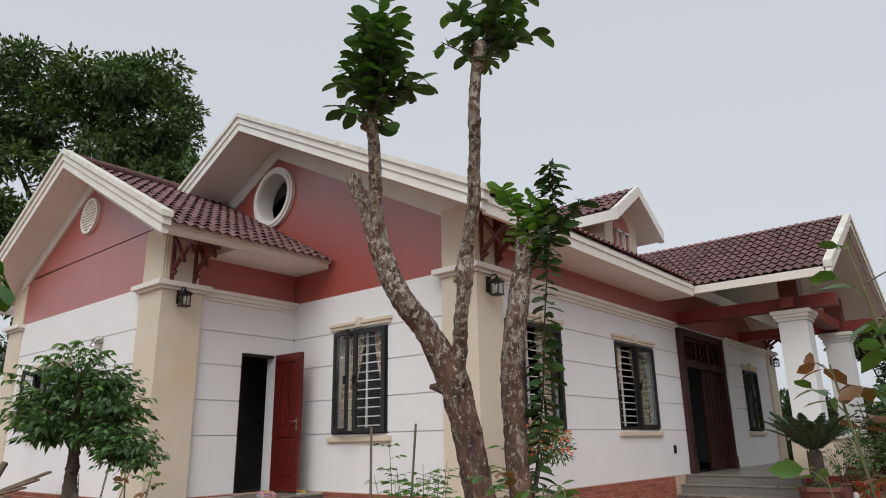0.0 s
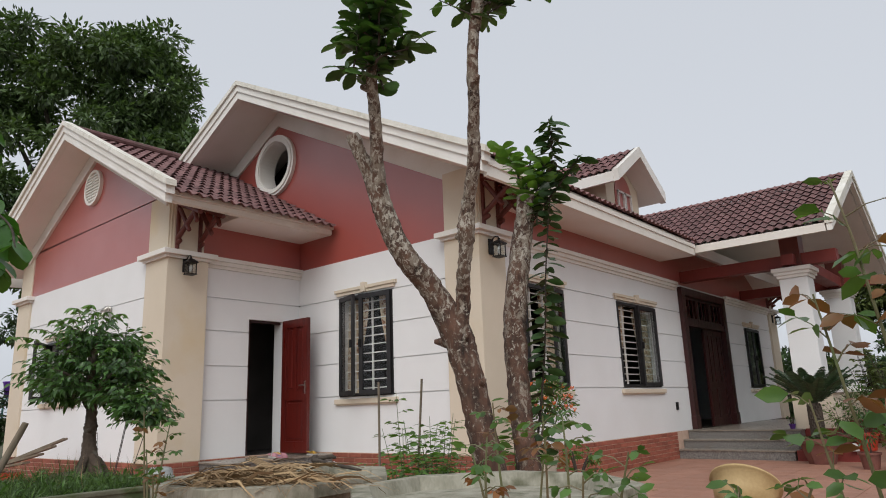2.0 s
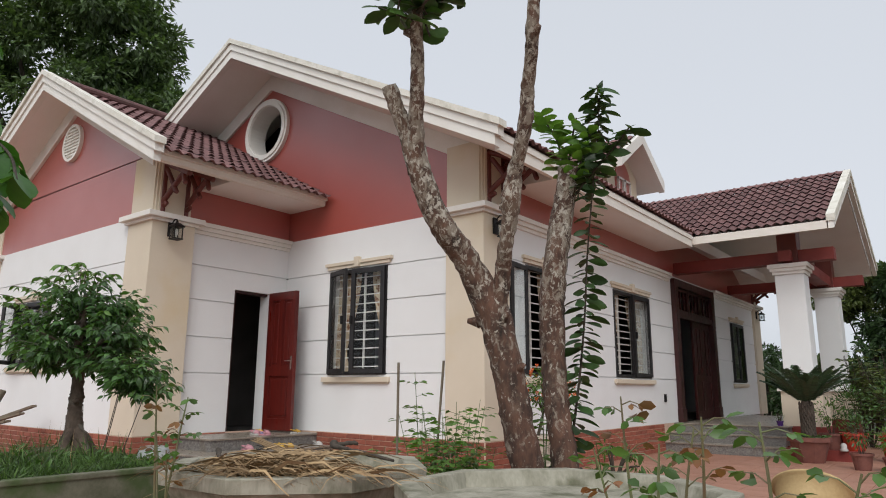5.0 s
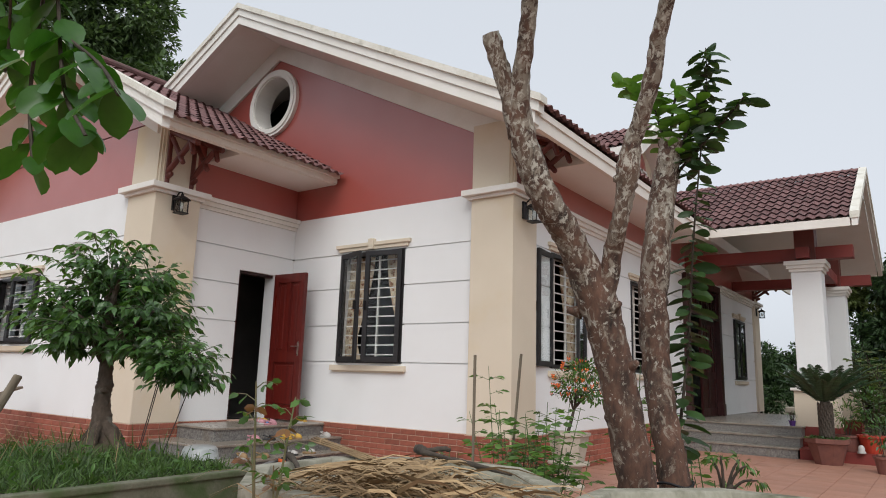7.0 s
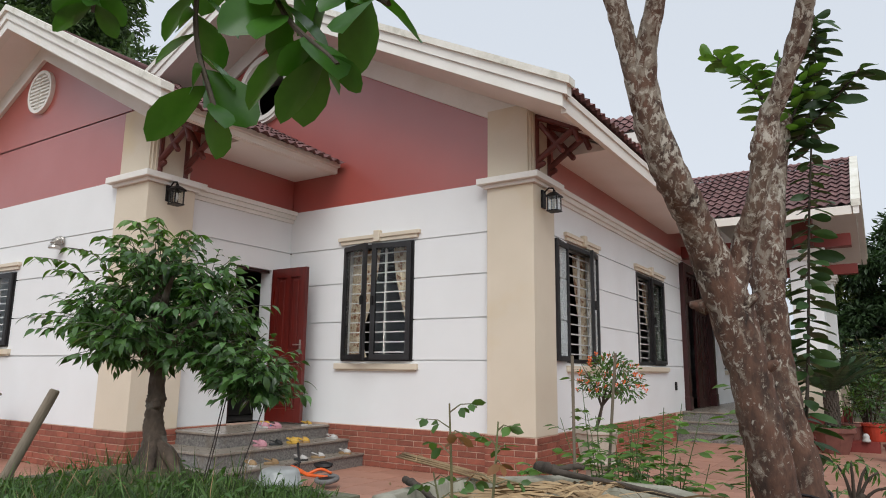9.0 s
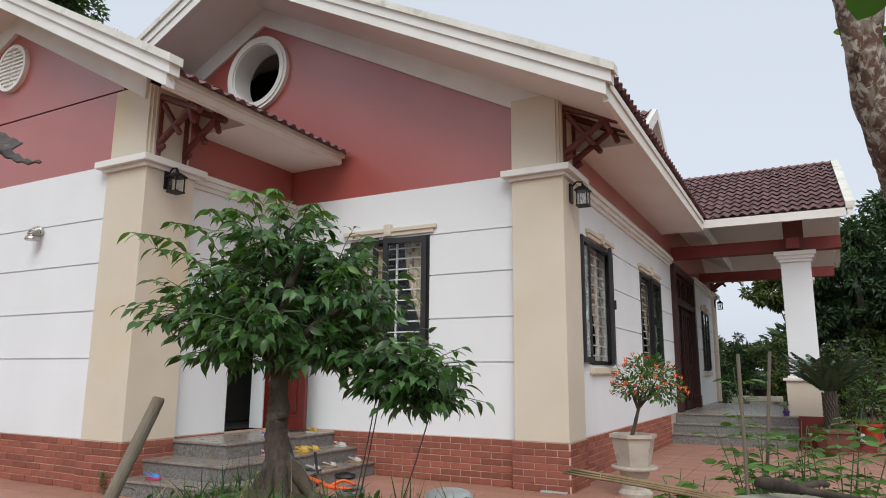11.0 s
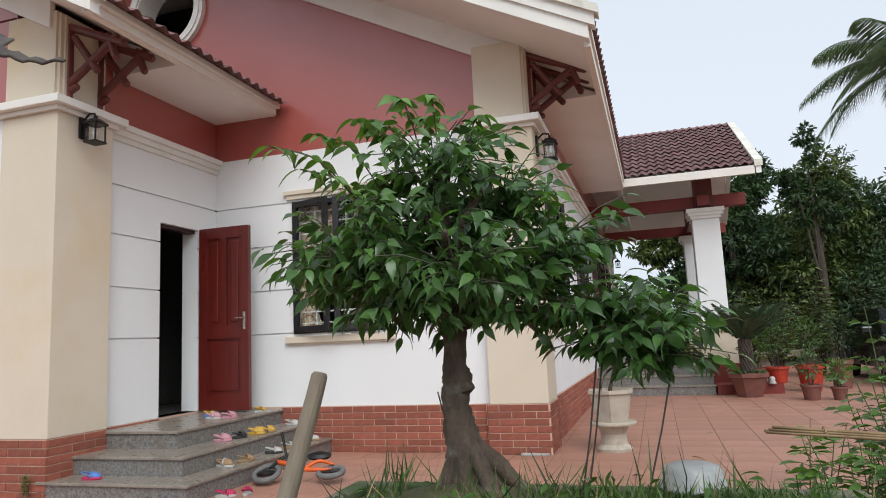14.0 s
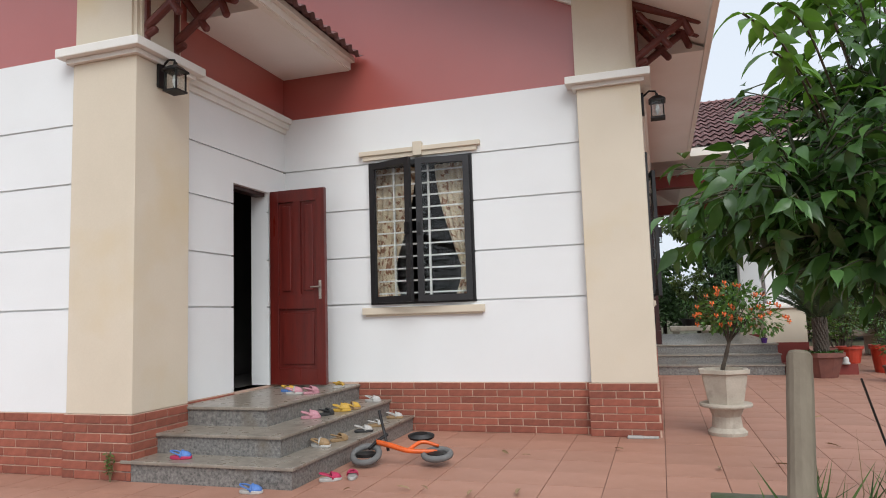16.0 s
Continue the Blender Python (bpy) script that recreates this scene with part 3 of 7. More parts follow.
dr2 = [(DY - DH - 0.02, DZ - DS * DH + 0.03), (DY, DZ + 0.05), (DY + DH + 0.02, DZ - DS * DH + 0.03), (DY + DH, DZ - DS * DH - 0.2), (DY, DZ - 0.17), (DY - DH, DZ - DS * DH - 0.2)]
part("dormer_coping", slab(bmesh.new(), dr2, [], side(DXF + 0.04), 0.12), TRIM, dormer)
part("dormer_eave", B(-2.4, DXF - 0.06, DY - DH - 0.02, DY - DH + 0.04, DZ - DS * DH - 0.2, DZ - DS * DH), TRIM, dormer)
bm = slab(bmesh.new(), rect(DY - 0.36, DY + 0.36, 4.6, 5.15) , [], side(DXF - 0.40), 0.04)
slab(bm, [(DY + 0.36 * math.cos(a), 5.15 + 0.42 * math.sin(a)) for a in np.linspace(0, math.pi, 13)], [], side(DXF - 0.40), 0.04)
part("dormer_panel", bm, RED, dormer)
for sgn in (-1, 1):
    bm = bmesh.new()
    y0 = DY + (0.02 if sgn > 0 else -0.30)
    for f in ((y0, y0 + 0.03, 4.6, 5.2), (y0 + 0.25, y0 + 0.28, 4.6, 5.2), (y0, y0 + 0.28, 4.6, 4.64), (y0, y0 + 0.28, 5.17, 5.21)):
        box(bm, DXF - 0.40, DXF - 0.36, *f)
    part("shutter", bm, STEEL, dormer, "white louvred shutter")
tiles_joined("roof_tile", tile_spots((DXF - 0.05 - 0.165 * 14, DY - DH, DZ - DS * DH + 0.03), (1, 0, 0), (0, 1, DS), 14, 4), dormer)


# round attic window and the round louvre
ring = bmesh.new()
slab(ring, disc(-4.74, 5.63, 0.59), [disc(-4.74, 5.63, 0.47)], front(-0.055), 0.09)
slab(ring, disc(-4.74, 5.63, 0.545), [disc(-4.74, 5.63, 0.47)], front(-0.075), 0.03)
rw = part("round_window", ring, TRIM, house, "round attic opening with a white moulded ring")
part("reveal", slab(bmesh.new(), disc(-4.74, 5.63, 0.475), [disc(-4.74, 5.63, 0.455)], front(-0.05), 0.34), TRIM, rw)
# black sheet added to stand in for the unlit attic
part("attic_dark", B(-6.2, -3.2, 0.9, 0.95, 4.4, 6.2), BLACK, rw)
LX, LZ = -6.745, 5.135
lv = part("round_louvre", slab(bmesh.new(), disc(LX, LZ, 0.325), [disc(LX, LZ, 0.275)], front(WF - 0.05), 0.06), TRIM, house, "round white louvred vent")
part("louvre_back", slab(bmesh.new(), disc(LX, LZ, 0.28), [], front(WF - 0.012), 0.01), TRIM, lv)
for i in range(9):
    z = LZ - 0.22 + i * 0.055
    w = math.sqrt(max(0.003, 0.27 ** 2 - (z - LZ) ** 2))
    for a, b in ((-w, -0.012), (0.012, w)):
        part("slat", B(LX + a, LX + b, WF - 0.045, WF - 0.014, z - 0.013, z + 0.013), TRIM, lv)


# ---------------------------------------------------------------- windows and doors
def wall_frame(kind, at):
    """Pose whose x runs along the wall, y points into it and z up."""
    return Matrix.Translation((0, at, 0)) if kind == "front" else Matrix.Translation((at, 0, 0)) @ pose(0, 0, 0, 0, 0, 90)


def bars(bm, m, u0, u1, z0, z1, w, d0, d1):
    box(bm, u0, u0 + w, d0, d1, z0, z1, m=m)
    box(bm, u1 - w, u1, d0, d1, z0, z1, m=m)
    box(bm, u0 + w, u1 - w, d0, d1, z0, z0 + w, m=m)
    box(bm, u0 + w, u1 - w, d0, d1, z1 - w, z1, m=m)
    return bm


def window(kind, at, o, open_l=20, open_r=12, curtain=True, grille=11, keystone=True, slide=False):
    u0, u1, z0, z1 = o
    m = wall_frame(kind, at)
    mid = (u0 + u1) / 2
    win = part("window", bars(bmesh.new(), m, u0, u1, z0, z1, 0.05, -0.012, 0.06), ALU, house, "charcoal casement window with white bars")
    for sg, ang in ((-1, open_l), (1, open_r)):
        hinge = u0 + 0.03 if sg < 0 else u1 - 0.03
        w = (u1 - u0) / 2 - 0.02
        mm = m @ pose(hinge, -0.014, 0, 0, 0, -ang if sg < 0 else ang)
        a, b = (0, w) if sg < 0 else (-w, 0)
        if slide and sg < 0:
            mm = m @ pose(mid - 0.03, 0.03, 0)
        cas = part("casement", bars(bmesh.new(), mm, a, b, z0 + 0.02, z1 - 0.02, 0.065, -0.035, 0.005), ALU, win)
        pn = part("pane", box(bmesh.new(), a + 0.06, b - 0.06, -0.018, -0.013, z0 + 0.08, z1 - 0.08, m=mm), GLASS, win)
        pn.visible_shadow = False
        bm = bmesh.new()
        e = b - 0.03 if sg < 0 else a + 0.03
        box(bm, e - 0.012, e + 0.012, -0.075, -0.036, (z0 + z1) / 2 - 0.06, (z0 + z1) / 2 + 0.06, m=mm)
        part("handle", bm, BLACK, win)
    for i in range(grille):
        z = z0 + 0.12 + (z1 - z0 - 0.24) * i / (grille - 1)
        part("bar", box(bmesh.new(), u0 + 0.06, u1 - 0.06, 0.075, 0.089, z - 0.008, z + 0.008, m=m), STEEL, win)
    for u in (u0 + 0.22 * (u1 - u0), mid + 0.06 * (u1 - u0), u1 - 0.08):
        part("bar", box(bmesh.new(), u - 0.008, u + 0.008, 0.066, 0.098, z0 + 0.06, z1 - 0.06, m=m), STEEL, win)
    bm = bmesh.new()
    box(bm, u0 - 0.09, u1 + 0.09, -0.055, 0.0, z0 - 0.105, z0 - 0.03, bevel=0.006, m=m)
    box(bm, u0 - 0.06, u1 + 0.06, -0.03, 0.0, z0 - 0.125, z0 - 0.105, m=m)
    part("sill", bm, CREAM, win, "cream moulded sill")
    bm = bmesh.new()
    zt = z1 + 0.03
    box(bm, u0 - 0.10, u1 + 0.10, -0.05, 0.0, zt + 0.05, zt + 0.10, bevel=0.005, m=m)
    box(bm, u0 - 0.06, u1 + 0.06, -0.03, 0.0, zt, zt + 0.05, m=m)
    if keystone:
        box(bm, mid - 0.05, mid + 0.05, -0.07, 0.0, zt - 0.005, zt + 0.15, bevel=0.01, m=m)
    part("lintel", bm, CREAM, win, "cream moulded lintel with keystone")
    if curtain:
        for sg in (-1, 1):
            V, F = [], []
            n, k = 26, 12
            for j in range(k + 1):
                f = j / k
                for i in range(n + 1):
                    g = i / n
                    span = 0.42 * (u1 - u0) * (0.42 + 0.58 * abs(math.cos(math.pi * 0.62 * (1 - f) ** 0.9)))
                    u = u0 - 0.02 + g * span if sg < 0 else u1 + 0.02 - g * span
                    V.append(m @ Vector((u, 0.17 + 0.022 * math.sin(g * 40), z0 + 0.02 + (z1 - z0 - 0.06) * f)))
            for j in range(k):
                for i in range(n):
                    a = j * (n + 1) + i
                    F.append((a, a + 1, a + n + 2, a + n + 1))
            raw("curtain", V, F, CURTAIN, win, "cream patterned curtain", smooth=True)
    # dark room behind
    part("reveal", bars(bmesh.new(), m, u0 - 0.03, u1 + 0.03, z0 - 0.03, z1 + 0.03, 0.032, 0.06, 0.24), WHITE, win)
    return win


window("front", 0.0, W1, 20, 11)
window("side", -0.06, W2, 173, 12)
window("side", -0.06, W3, 0, 0, grille=12, slide=True)
window("side", -0.06, W4, 0, 0, curtain=False)
window("front", -2.41, WW, 35, 6, curtain=False, grille=9)

# rooms behind the openings: added walls, floors and ceilings, their gloom put into the colour
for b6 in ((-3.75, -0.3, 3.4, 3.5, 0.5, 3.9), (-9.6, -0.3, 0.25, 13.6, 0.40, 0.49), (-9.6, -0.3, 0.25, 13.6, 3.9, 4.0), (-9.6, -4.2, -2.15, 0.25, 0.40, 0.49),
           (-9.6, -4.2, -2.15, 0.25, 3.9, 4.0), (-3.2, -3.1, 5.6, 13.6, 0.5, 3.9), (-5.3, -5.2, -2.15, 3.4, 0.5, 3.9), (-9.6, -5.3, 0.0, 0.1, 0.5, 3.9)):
    part("dim_room_wall", B(*b6), INSIDE, house)


def panel_door(name, w, h, m, material, parent, label):
    """A framed door leaf with three sunk and raised fields; x along the leaf, y out of its face."""
    bm = bmesh.new()
    s = 0.10 * w / 0.65
    rails = [0.0, 0.17, 0.80, 0.95, h - 0.13, h]
    box(bm, 0, s, -0.008, 0.048, 0, h, bevel=0.003, m=m)
    box(bm, w - s, w, -0.008, 0.048, 0, h, bevel=0.003, m=m)
    for a, b in ((rails[0], rails[1]), (rails[2], rails[3]), (rails[4], rails[5])):
        box(bm, s, w - s, -0.007, 0.047, a, b, m=m)
    box(bm, w / 2 - s * 0.4, w / 2 + s * 0.4, -0.006, 0.046, rails[3], rails[4], m=m)
    leaf = part(name, bm, material, parent, label)
    for u0, u1, a, b in ((s, w - s, rails[1], rails[2]), (s, w / 2 - s * 0.4, rails[3], rails[4]), (w / 2 + s * 0.4, w - s, rails[3], rails[4])):
        bm = bmesh.new()
        box(bm, u0 + 0.001, u1 - 0.001, 0.016, 0.024, a, b, m=m)
        box(bm, u0 + 0.04, u1 - 0.04, 0.004, 0.036, a + 0.04, b - 0.04, bevel=0.011, m=m)
        part("door_panel", bm, material, leaf)
    return leaf


# side door with its leaf folded back against the window wall
bm = bmesh.new()
box(bm, -4.03, -3.995, DOOR[0], DOOR[0] + 0.02, 0.5, 2.59)
box(bm, -4.14, -4.03, DOOR[0], DOOR[0] + 0.06, 0.5, 2.59)
box(bm, -4.14, -4.03, DOOR[0] + 0.06, DOOR[1], 2.55, 2.59)
part("door_frame", bm, DARKWOOD, house, "dark wooden door frame of the open side door")
leaf = panel_door("door_leaf", 0.66, 2.09, Matrix.Translation((-3.955, -0.352, 0.505)), DOORWOOD, house, "open varnished red wooden panel door")
bm = bmesh.new()
box(bm, -3.37, -3.335, -0.362, -0.352, 1.40, 1.60, bevel=0.004)
tube(bm, [(-3.35, -0.36, 1.53), (-3.35, -0.40, 1.53), (-3.44, -0.405, 1.53)], 0.009, 8)
part("handle", bm, NICKEL, leaf, "brushed metal lever handle")
half = panel_door("door_leaf", 0.5, 2.05, Matrix.Translation((-4.14, -0.95, 0.5)) @ pose(0, 0, 0, 0, 0, 165), DARKWOOD, house, "dark door leaf folded inward")

# front door under the porch
fy0, fy1, fz0, fz1 = FDOOR
bm = bmesh.new()
box(bm, -0.12, 0.03, fy0, fy0 + 0.20, fz0, fz1)
box(bm, -0.12, 0.03, fy1 - 0.20, fy1, fz0, fz1)
box(bm, -0.12, 0.03, fy0 + 0.2, fy1 - 0.2, fz1 - 0.16, fz1)
box(bm, -0.12, 0.01, fy0 + 0.2, fy1 - 0.2, 2.62, 2.74)
fdf = part("door_frame", bm, DARKWOOD, house, "carved dark wooden frame of the front entrance")
for y in (fy0, fy1 - 0.2):
    part("frame_base", B(-0.12, 0.05, y - 0.015, y + 0.215, fz0, fz0 + 0.26, bevel=0.01), DARKWOOD, fdf)
for i in range(3):
    w = (fy1 - fy0 - 0.4) / 3
    y = fy0 + 0.2 + i * w
    bm = bars(bmesh.new(), wall_frame("side", -0.03), y + 0.01, y + w - 0.01, 2.75, 3.25, 0.05, 0.0, 0.05)
    for k in range(3):
        box(bm, -0.06, -0.03, y + 0.06 + k * 0.22, y + 0.10 + k * 0.22, 2.8, 3.2)
    part("transom", bm, DARKWOOD, fdf, "carved transom light")
W3L = (fy1 - fy0 - 0.4) / 4
for i, ang in ((0, 75), (2, 0), (3, 0)):
    panel_door("door_leaf", W3L - 0.01, 2.11, Matrix.Translation((-0.09, fy0 + 0.2 + i * W3L, 0.505)) @ pose(0, 0, 0, 0, 0, 90 + ang), DARKWOOD, house, "dark wooden panelled entrance leaf")

# ---------------------------------------------------------------- brackets and lanterns
def bracket(x, y, z):
    """Round-ended timber pieces: a post, a rafter along the eave, a long brace and two crossing struts."""
    def log(a, b, r):
        a, b = Vector((x + a[0], y, z + a[1])), Vector((x + b[0], y, z + b[1]))
        d = (b - a).normalized() * r * 0.5
        tube(bm, [a, a + d, b - d, b], [r * 0.6, r, r, r * 0.6], 10)
    bm = bmesh.new()
    log((0.05, -0.06), (0.05, 0.68), 0.042)
    log((0.02, 0.69), (0.70, 0.40), 0.040)
    log((0.00, 0.07), (0.62, 0.50), 0.038)
    log((0.10, 0.58), (0.40, 0.18), 0.034)
    log((0.50, 0.53), (0.60, 0.27), 0.034)
    log((0.03, 0.03), (0.17, 0.09), 0.034)
    part("bracket", bm, TIMBER, house, "dark red timber eave bracket", smooth=False)


for yy in (-2.30, -1.94):
    bracket(-3.97, yy, 3.56)
for yy in (0.08, 0.42):
    bracket(-0.09, yy, 3.57)
for yy in (13.45, 13.85):
    bracket(-0.09, yy, 3.56)


def lantern(x, y, z):
    t = thing("wall_lantern", "black metal wall lantern with clear glass panes", "lamp", (x, y, z), "wall lanterns")
    part("back_plate", B(-0.0, 0.025, -0.05, 0.05, -0.09, 0.13, bevel=0.006), BLACK, t)
    bm = tube(bmesh.new(), [(0.02, 0, 0.10), (0.08, 0, 0.15), (0.14, 0, 0.14), (0.15, 0, 0.10)], 0.010, 8)
    part("arm", bm, BLACK, t)
    bm = bmesh.new()
    lathe(bm, [(0.115, 0.03), (0.11, 0.045), (0.05, 0.085), (0.02, 0.095), (0.015, 0.12)], sides=4, at=(0.15, 0, 0))
    part("roof", bm, BLACK, t)
    bm = bmesh.new()
    for sx in (-1, 1):
        for sy in (-1, 1):
            box(bm, 0.15 + sx * 0.058 - 0.006, 0.15 + sx * 0.058 + 0.006, sy * 0.058 - 0.006, sy * 0.058 + 0.006, -0.13, 0.03)
    box(bm, 0.08, 0.22, -0.07, 0.07, -0.145, -0.13)
    part("cage", bm, BLACK, t)
    for sx, sy in ((-1, 0), (1, 0), (0, -1), (0, 1)):
        p = part("pane", B(0.15 + sx * 0.055 - (0.002 if sx else 0.05), 0.15 + sx * 0.055 + (0.002 if sx else 0.05), sy * 0.055 - (0.002 if sy else 0.05), sy * 0.055 + (0.002 if sy else 0.05), -0.128, 0.028), GLASS, t)
        p.visible_shadow = False
    part("bulb", lathe(bmesh.new(), [(0.01, -0.1), (0.025, -0.05), (0.015, 0.0)], 10, (0.15, 0, 0)), STEEL, t)
    return t


lantern(-3.87, -2.17, 3.27)
lantern(0.0, 0.16, 3.21)
lantern(0.0, 13.6, 3.21)

# ---------------------------------------------------------------- steps
def steps(name, treads, label):
    """Granite treads from the top one down: (x0, x1, y0, y1, top)."""
    t = thing(name, label, "steps")
    for x0, x1, y0, y1, top in treads:
        part("riser_block", B(x0, x1 - 0.02, y0 + 0.02, y1, max(0, top - 0.165) if top > 0.2 else 0.0, top - 0.025), GRANITE, t)
        part("tread", B(x0, x1, y0, y1, top - 0.025, top, bevel=0.006), GRANITE_TOP, t)
    return t


steps("side_steps", [(-3.97, -3.06, -1.83, -0.02, 0.478), (-3.96, -2.71, -2.2, -0.022, 0.318), (-3.95, -2.45, -2.48, -0.024, 0.158)], "three polished grey granite steps at the side door")
steps("porch_steps", [(-0.05, 2.02, 6.56, 12.2, 0.50), (-0.05, 2.02, 6.27, 6.6, 0.335), (-0.05, 2.02, 5.97, 6.3, 0.17)], "wide grey granite steps and floor of the porch")
tagged(part("cheek_wall", B(2.03, 3.1, 6.0, 6.62, 0, 0.17), BEAM, None), "dark red low kerb beside the porch steps", "kerb", kind="structure")

# ---------------------------------------------------------------- porch columns and beams
def column(x, y):
    c = part("column", B(x, x + 0.5, y, y + 0.5, 1.2, 3.30, bevel=0.01), WHITE, house, "square white porch column")
    part("pedestal", B(x - 0.07, x + 0.62, y - 0.07, y + 0.57, 0.5, 1.12), CREAM, c, "cream column pedestal")
    bm = bmesh.new()
    box(bm, x - 0.12, x + 0.67, y - 0.12, y + 0.62, 1.12, 1.17, bevel=0.01)
    box(bm, x - 0.04, x + 0.55, y - 0.04, y + 0.54, 1.17, 1.21)
    part("pedestal_cap", bm, TRIM, c)
    part("base", B(x - 0.08, x + 0.63, y - 0.08, y + 0.58, 0, 0.5), BEAM, c, "dark red painted base")
    bm = bmesh.new()
    box(bm, x - 0.03, x + 0.53, y - 0.03, y + 0.53, 3.30, 3.36)
    box(bm, x - 0.065, x + 0.565, y - 0.065, y + 0.565, 3.36, 3.42)
    box(bm, x - 0.10, x + 0.60, y - 0.10, y + 0.60, 3.42, 3.50, bevel=0.008)
    part("capital", bm, TRIM, c, "white stepped capital")
    bm = bmesh.new()
    box(bm, x + 0.08, x + 0.42, y + 0.05, y + 0.45, 3.50, 4.35)
    part("block", bm, TIMBER, c)
    part("beam_end", B(x + 0.12, x + 0.34, y - 0.14, y + 0.05, 3.54, 3.74), BEAM, c)


for yy in (6.95, 10.95):
    column(1.93, yy)
    part("beam", B(-0.08, 2.95, yy + 0.12, yy + 0.38, 3.54, 3.77), BEAM, house, "red painted porch beam")
part("beam", B(2.0, 2.3, 7.4, 11.0, 3.56, 3.78), BEAM, house, "red painted porch beam")


# ---------------------------------------------------------------- trees of the yard
def foliage(name, spots, dirs, length, width, material, parent, rng, simple=False, droop=0.3, label="", roll=0.5):
    V, F = leaves(np.array(spots), np.array(dirs), length, width, rng, simple, droop, roll)
    return raw(name, V, F, material, parent, label, smooth=simple is not True)


def shoots(bm, roots, rng, length, rise, per, spread=0.35, r=0.006, gap=0.0):
    """Leafy twigs: draws the stems and returns leaf spots and directions, spiralling up each."""
    sp, dv = [], []
    for p in roots:
        p = np.array(p, float)
        d = np.array([rng.normal(0, spread), rng.normal(0, spread), rise])
        d /= np.linalg.norm(d)
        L = length * rng.uniform(0.6, 1.15)
        q = p + d * L
        mid = (p + q) / 2 + rng.normal(0, 0.03, 3) * L
        limb(bm, [(*p, r), (*mid, r * 0.8), (*q, r * 0.4)], 5, 0, 0, 3)
        for i in range(per):
            f = gap + (1 - gap) * (i + 0.5) / per
            a = i * 2.4 + rng.uniform(0, 0.6)
            c = p * (1 - f) ** 2 + 2 * mid * f * (1 - f) + q * f * f
            side_v = np.array([math.cos(a), math.sin(a), 0.0])
            sp.append(c)
            dv.append(side_v + d * (0.15 + 0.5 * f))
    return sp, dv


r2 = np.random.default_rng(21)
# forked, pollarded tree
fork = thing("fruit_tree", "pollarded fruit tree with a forked lichen-spotted trunk and few large leaves", "tree")
bm = bmesh.new()
limb(bm, [(2.85, -3.79, -0.05, 0.14), (2.85, -3.80, 0.2, 0.108), (2.84, -3.81, 0.55, 0.092), (2.82, -3.84, 0.8, 0.087), (2.79, -3.87, 1.02, 0.085), (2.757, -3.90, 1.27, 0.085), (2.70, -3.94, 1.53, 0.092), (2.64, -4.05, 1.77, 0.074), (2.605, -4.16, 1.91, 0.070), (2.57, -4.26, 2.02, 0.067), (2.515, -4.36, 2.27, 0.063), (2.535, -4.43, 2.48, 0.045), (2.60, -4.50, 2.65, 0.038), (2.66, -4.57, 2.82, 0.035), (2.70, -4.63, 2.97, 0.032), (2.735, -4.66, 3.1, 0.024)], 22, 0.10, 4, 6)
limb(bm, [(2.70, -3.93, 1.45, 0.062), (2.785, -3.97, 1.76, 0.046), (2.845, -4.03, 1.89, 0.040), (2.885, -4.05, 2.03, 0.043), (2.91, -4.07, 2.13, 0.056), (2.935, -4.08, 2.26, 0.044), (2.99, -4.115, 2.36, 0.038), (3.07, -4.17, 2.53, 0.040), (3.105, -4.21, 2.65, 0.036), (3.17, -4.28, 2.78, 0.032), (3.225, -4.35, 2.92, 0.034), (3.27, -4.39, 3.1, 0.032), (3.33, -4.40, 3.33, 0.038)], 12, 0.12, 9, 5)
limb(bm, [(2.50, -4.38, 2.28, 0.045), (2.475, -4.43, 2.48, 0.044), (2.46, -4.50, 2.62, 0.043), (2.445, -4.55, 2.74, 0.042)], 12, 0.1, 6, 5)
for p, q in (((2.74, -3.95, 1.48), (2.83, -3.99, 1.53)), ((2.62, -3.95, 1.50), (2.56, -3.99, 1.51)), ((2.80, -3.88, 1.22), (2.88, -3.92, 1.26)), ((3.21, -4.33, 2.88), (3.27, -4.36, 2.90)), ((2.90, -4.07, 2.10), (2.85, -4.10, 2.10)), ((2.70, -4.62, 2.93), (2.64, -4.66, 2.95))):
    tube(bm, [p, ((p[0] + q[0]) / 2, (p[1] + q[1]) / 2, (p[2] + q[2]) / 2), q], [0.034, 0.026, 0.014], 8, 0.2, 2)
part("trunk", bm, BARK, fork, "brown bark with pale lichen patches", smooth=True)
bm = bmesh.new()
roots = [(2.74 + 0.06 * (z - 3.0) + r2.normal(0, 0.045), -4.66 + r2.normal(0, 0.05), z) for z in np.linspace(2.92, 3.46, 30)]
sp, dv = shoots(bm, roots, r2, 0.28, 0.9, 9, 0.5, 0.006, 0.05)
for q in ((2.60, -4.72, 3.22), (2.88, -4.74, 3.28), (2.92, -4.56, 3.12), (2.62, -4.60, 3.40)):
    limb(bm, [(2.73, -4.66, 3.02, 0.011), ((2.73 + q[0]) / 2, -4.67, (3.02 + q[2]) / 2, 0.008), (*q, 0.005)], 6, 0.1, 2, 4)
    a_, b_ = shoots(bm, [q] * 2, r2, 0.2, 0.9, 7, 0.6, 0.005, 0.0)
    sp, dv = sp + a_, dv + b_
roots2 = [(3.38 + r2.normal(0, 0.03), -4.40 + r2.normal(0, 0.03), z) for z in np.linspace(3.2, 3.55, 20)]
sp2, dv2 = shoots(bm, roots2, r2, 0.28, 0.5, 7, 0.85, 0.006, 0.2)
part("branchwork", bm, BARK_DARK, fork)
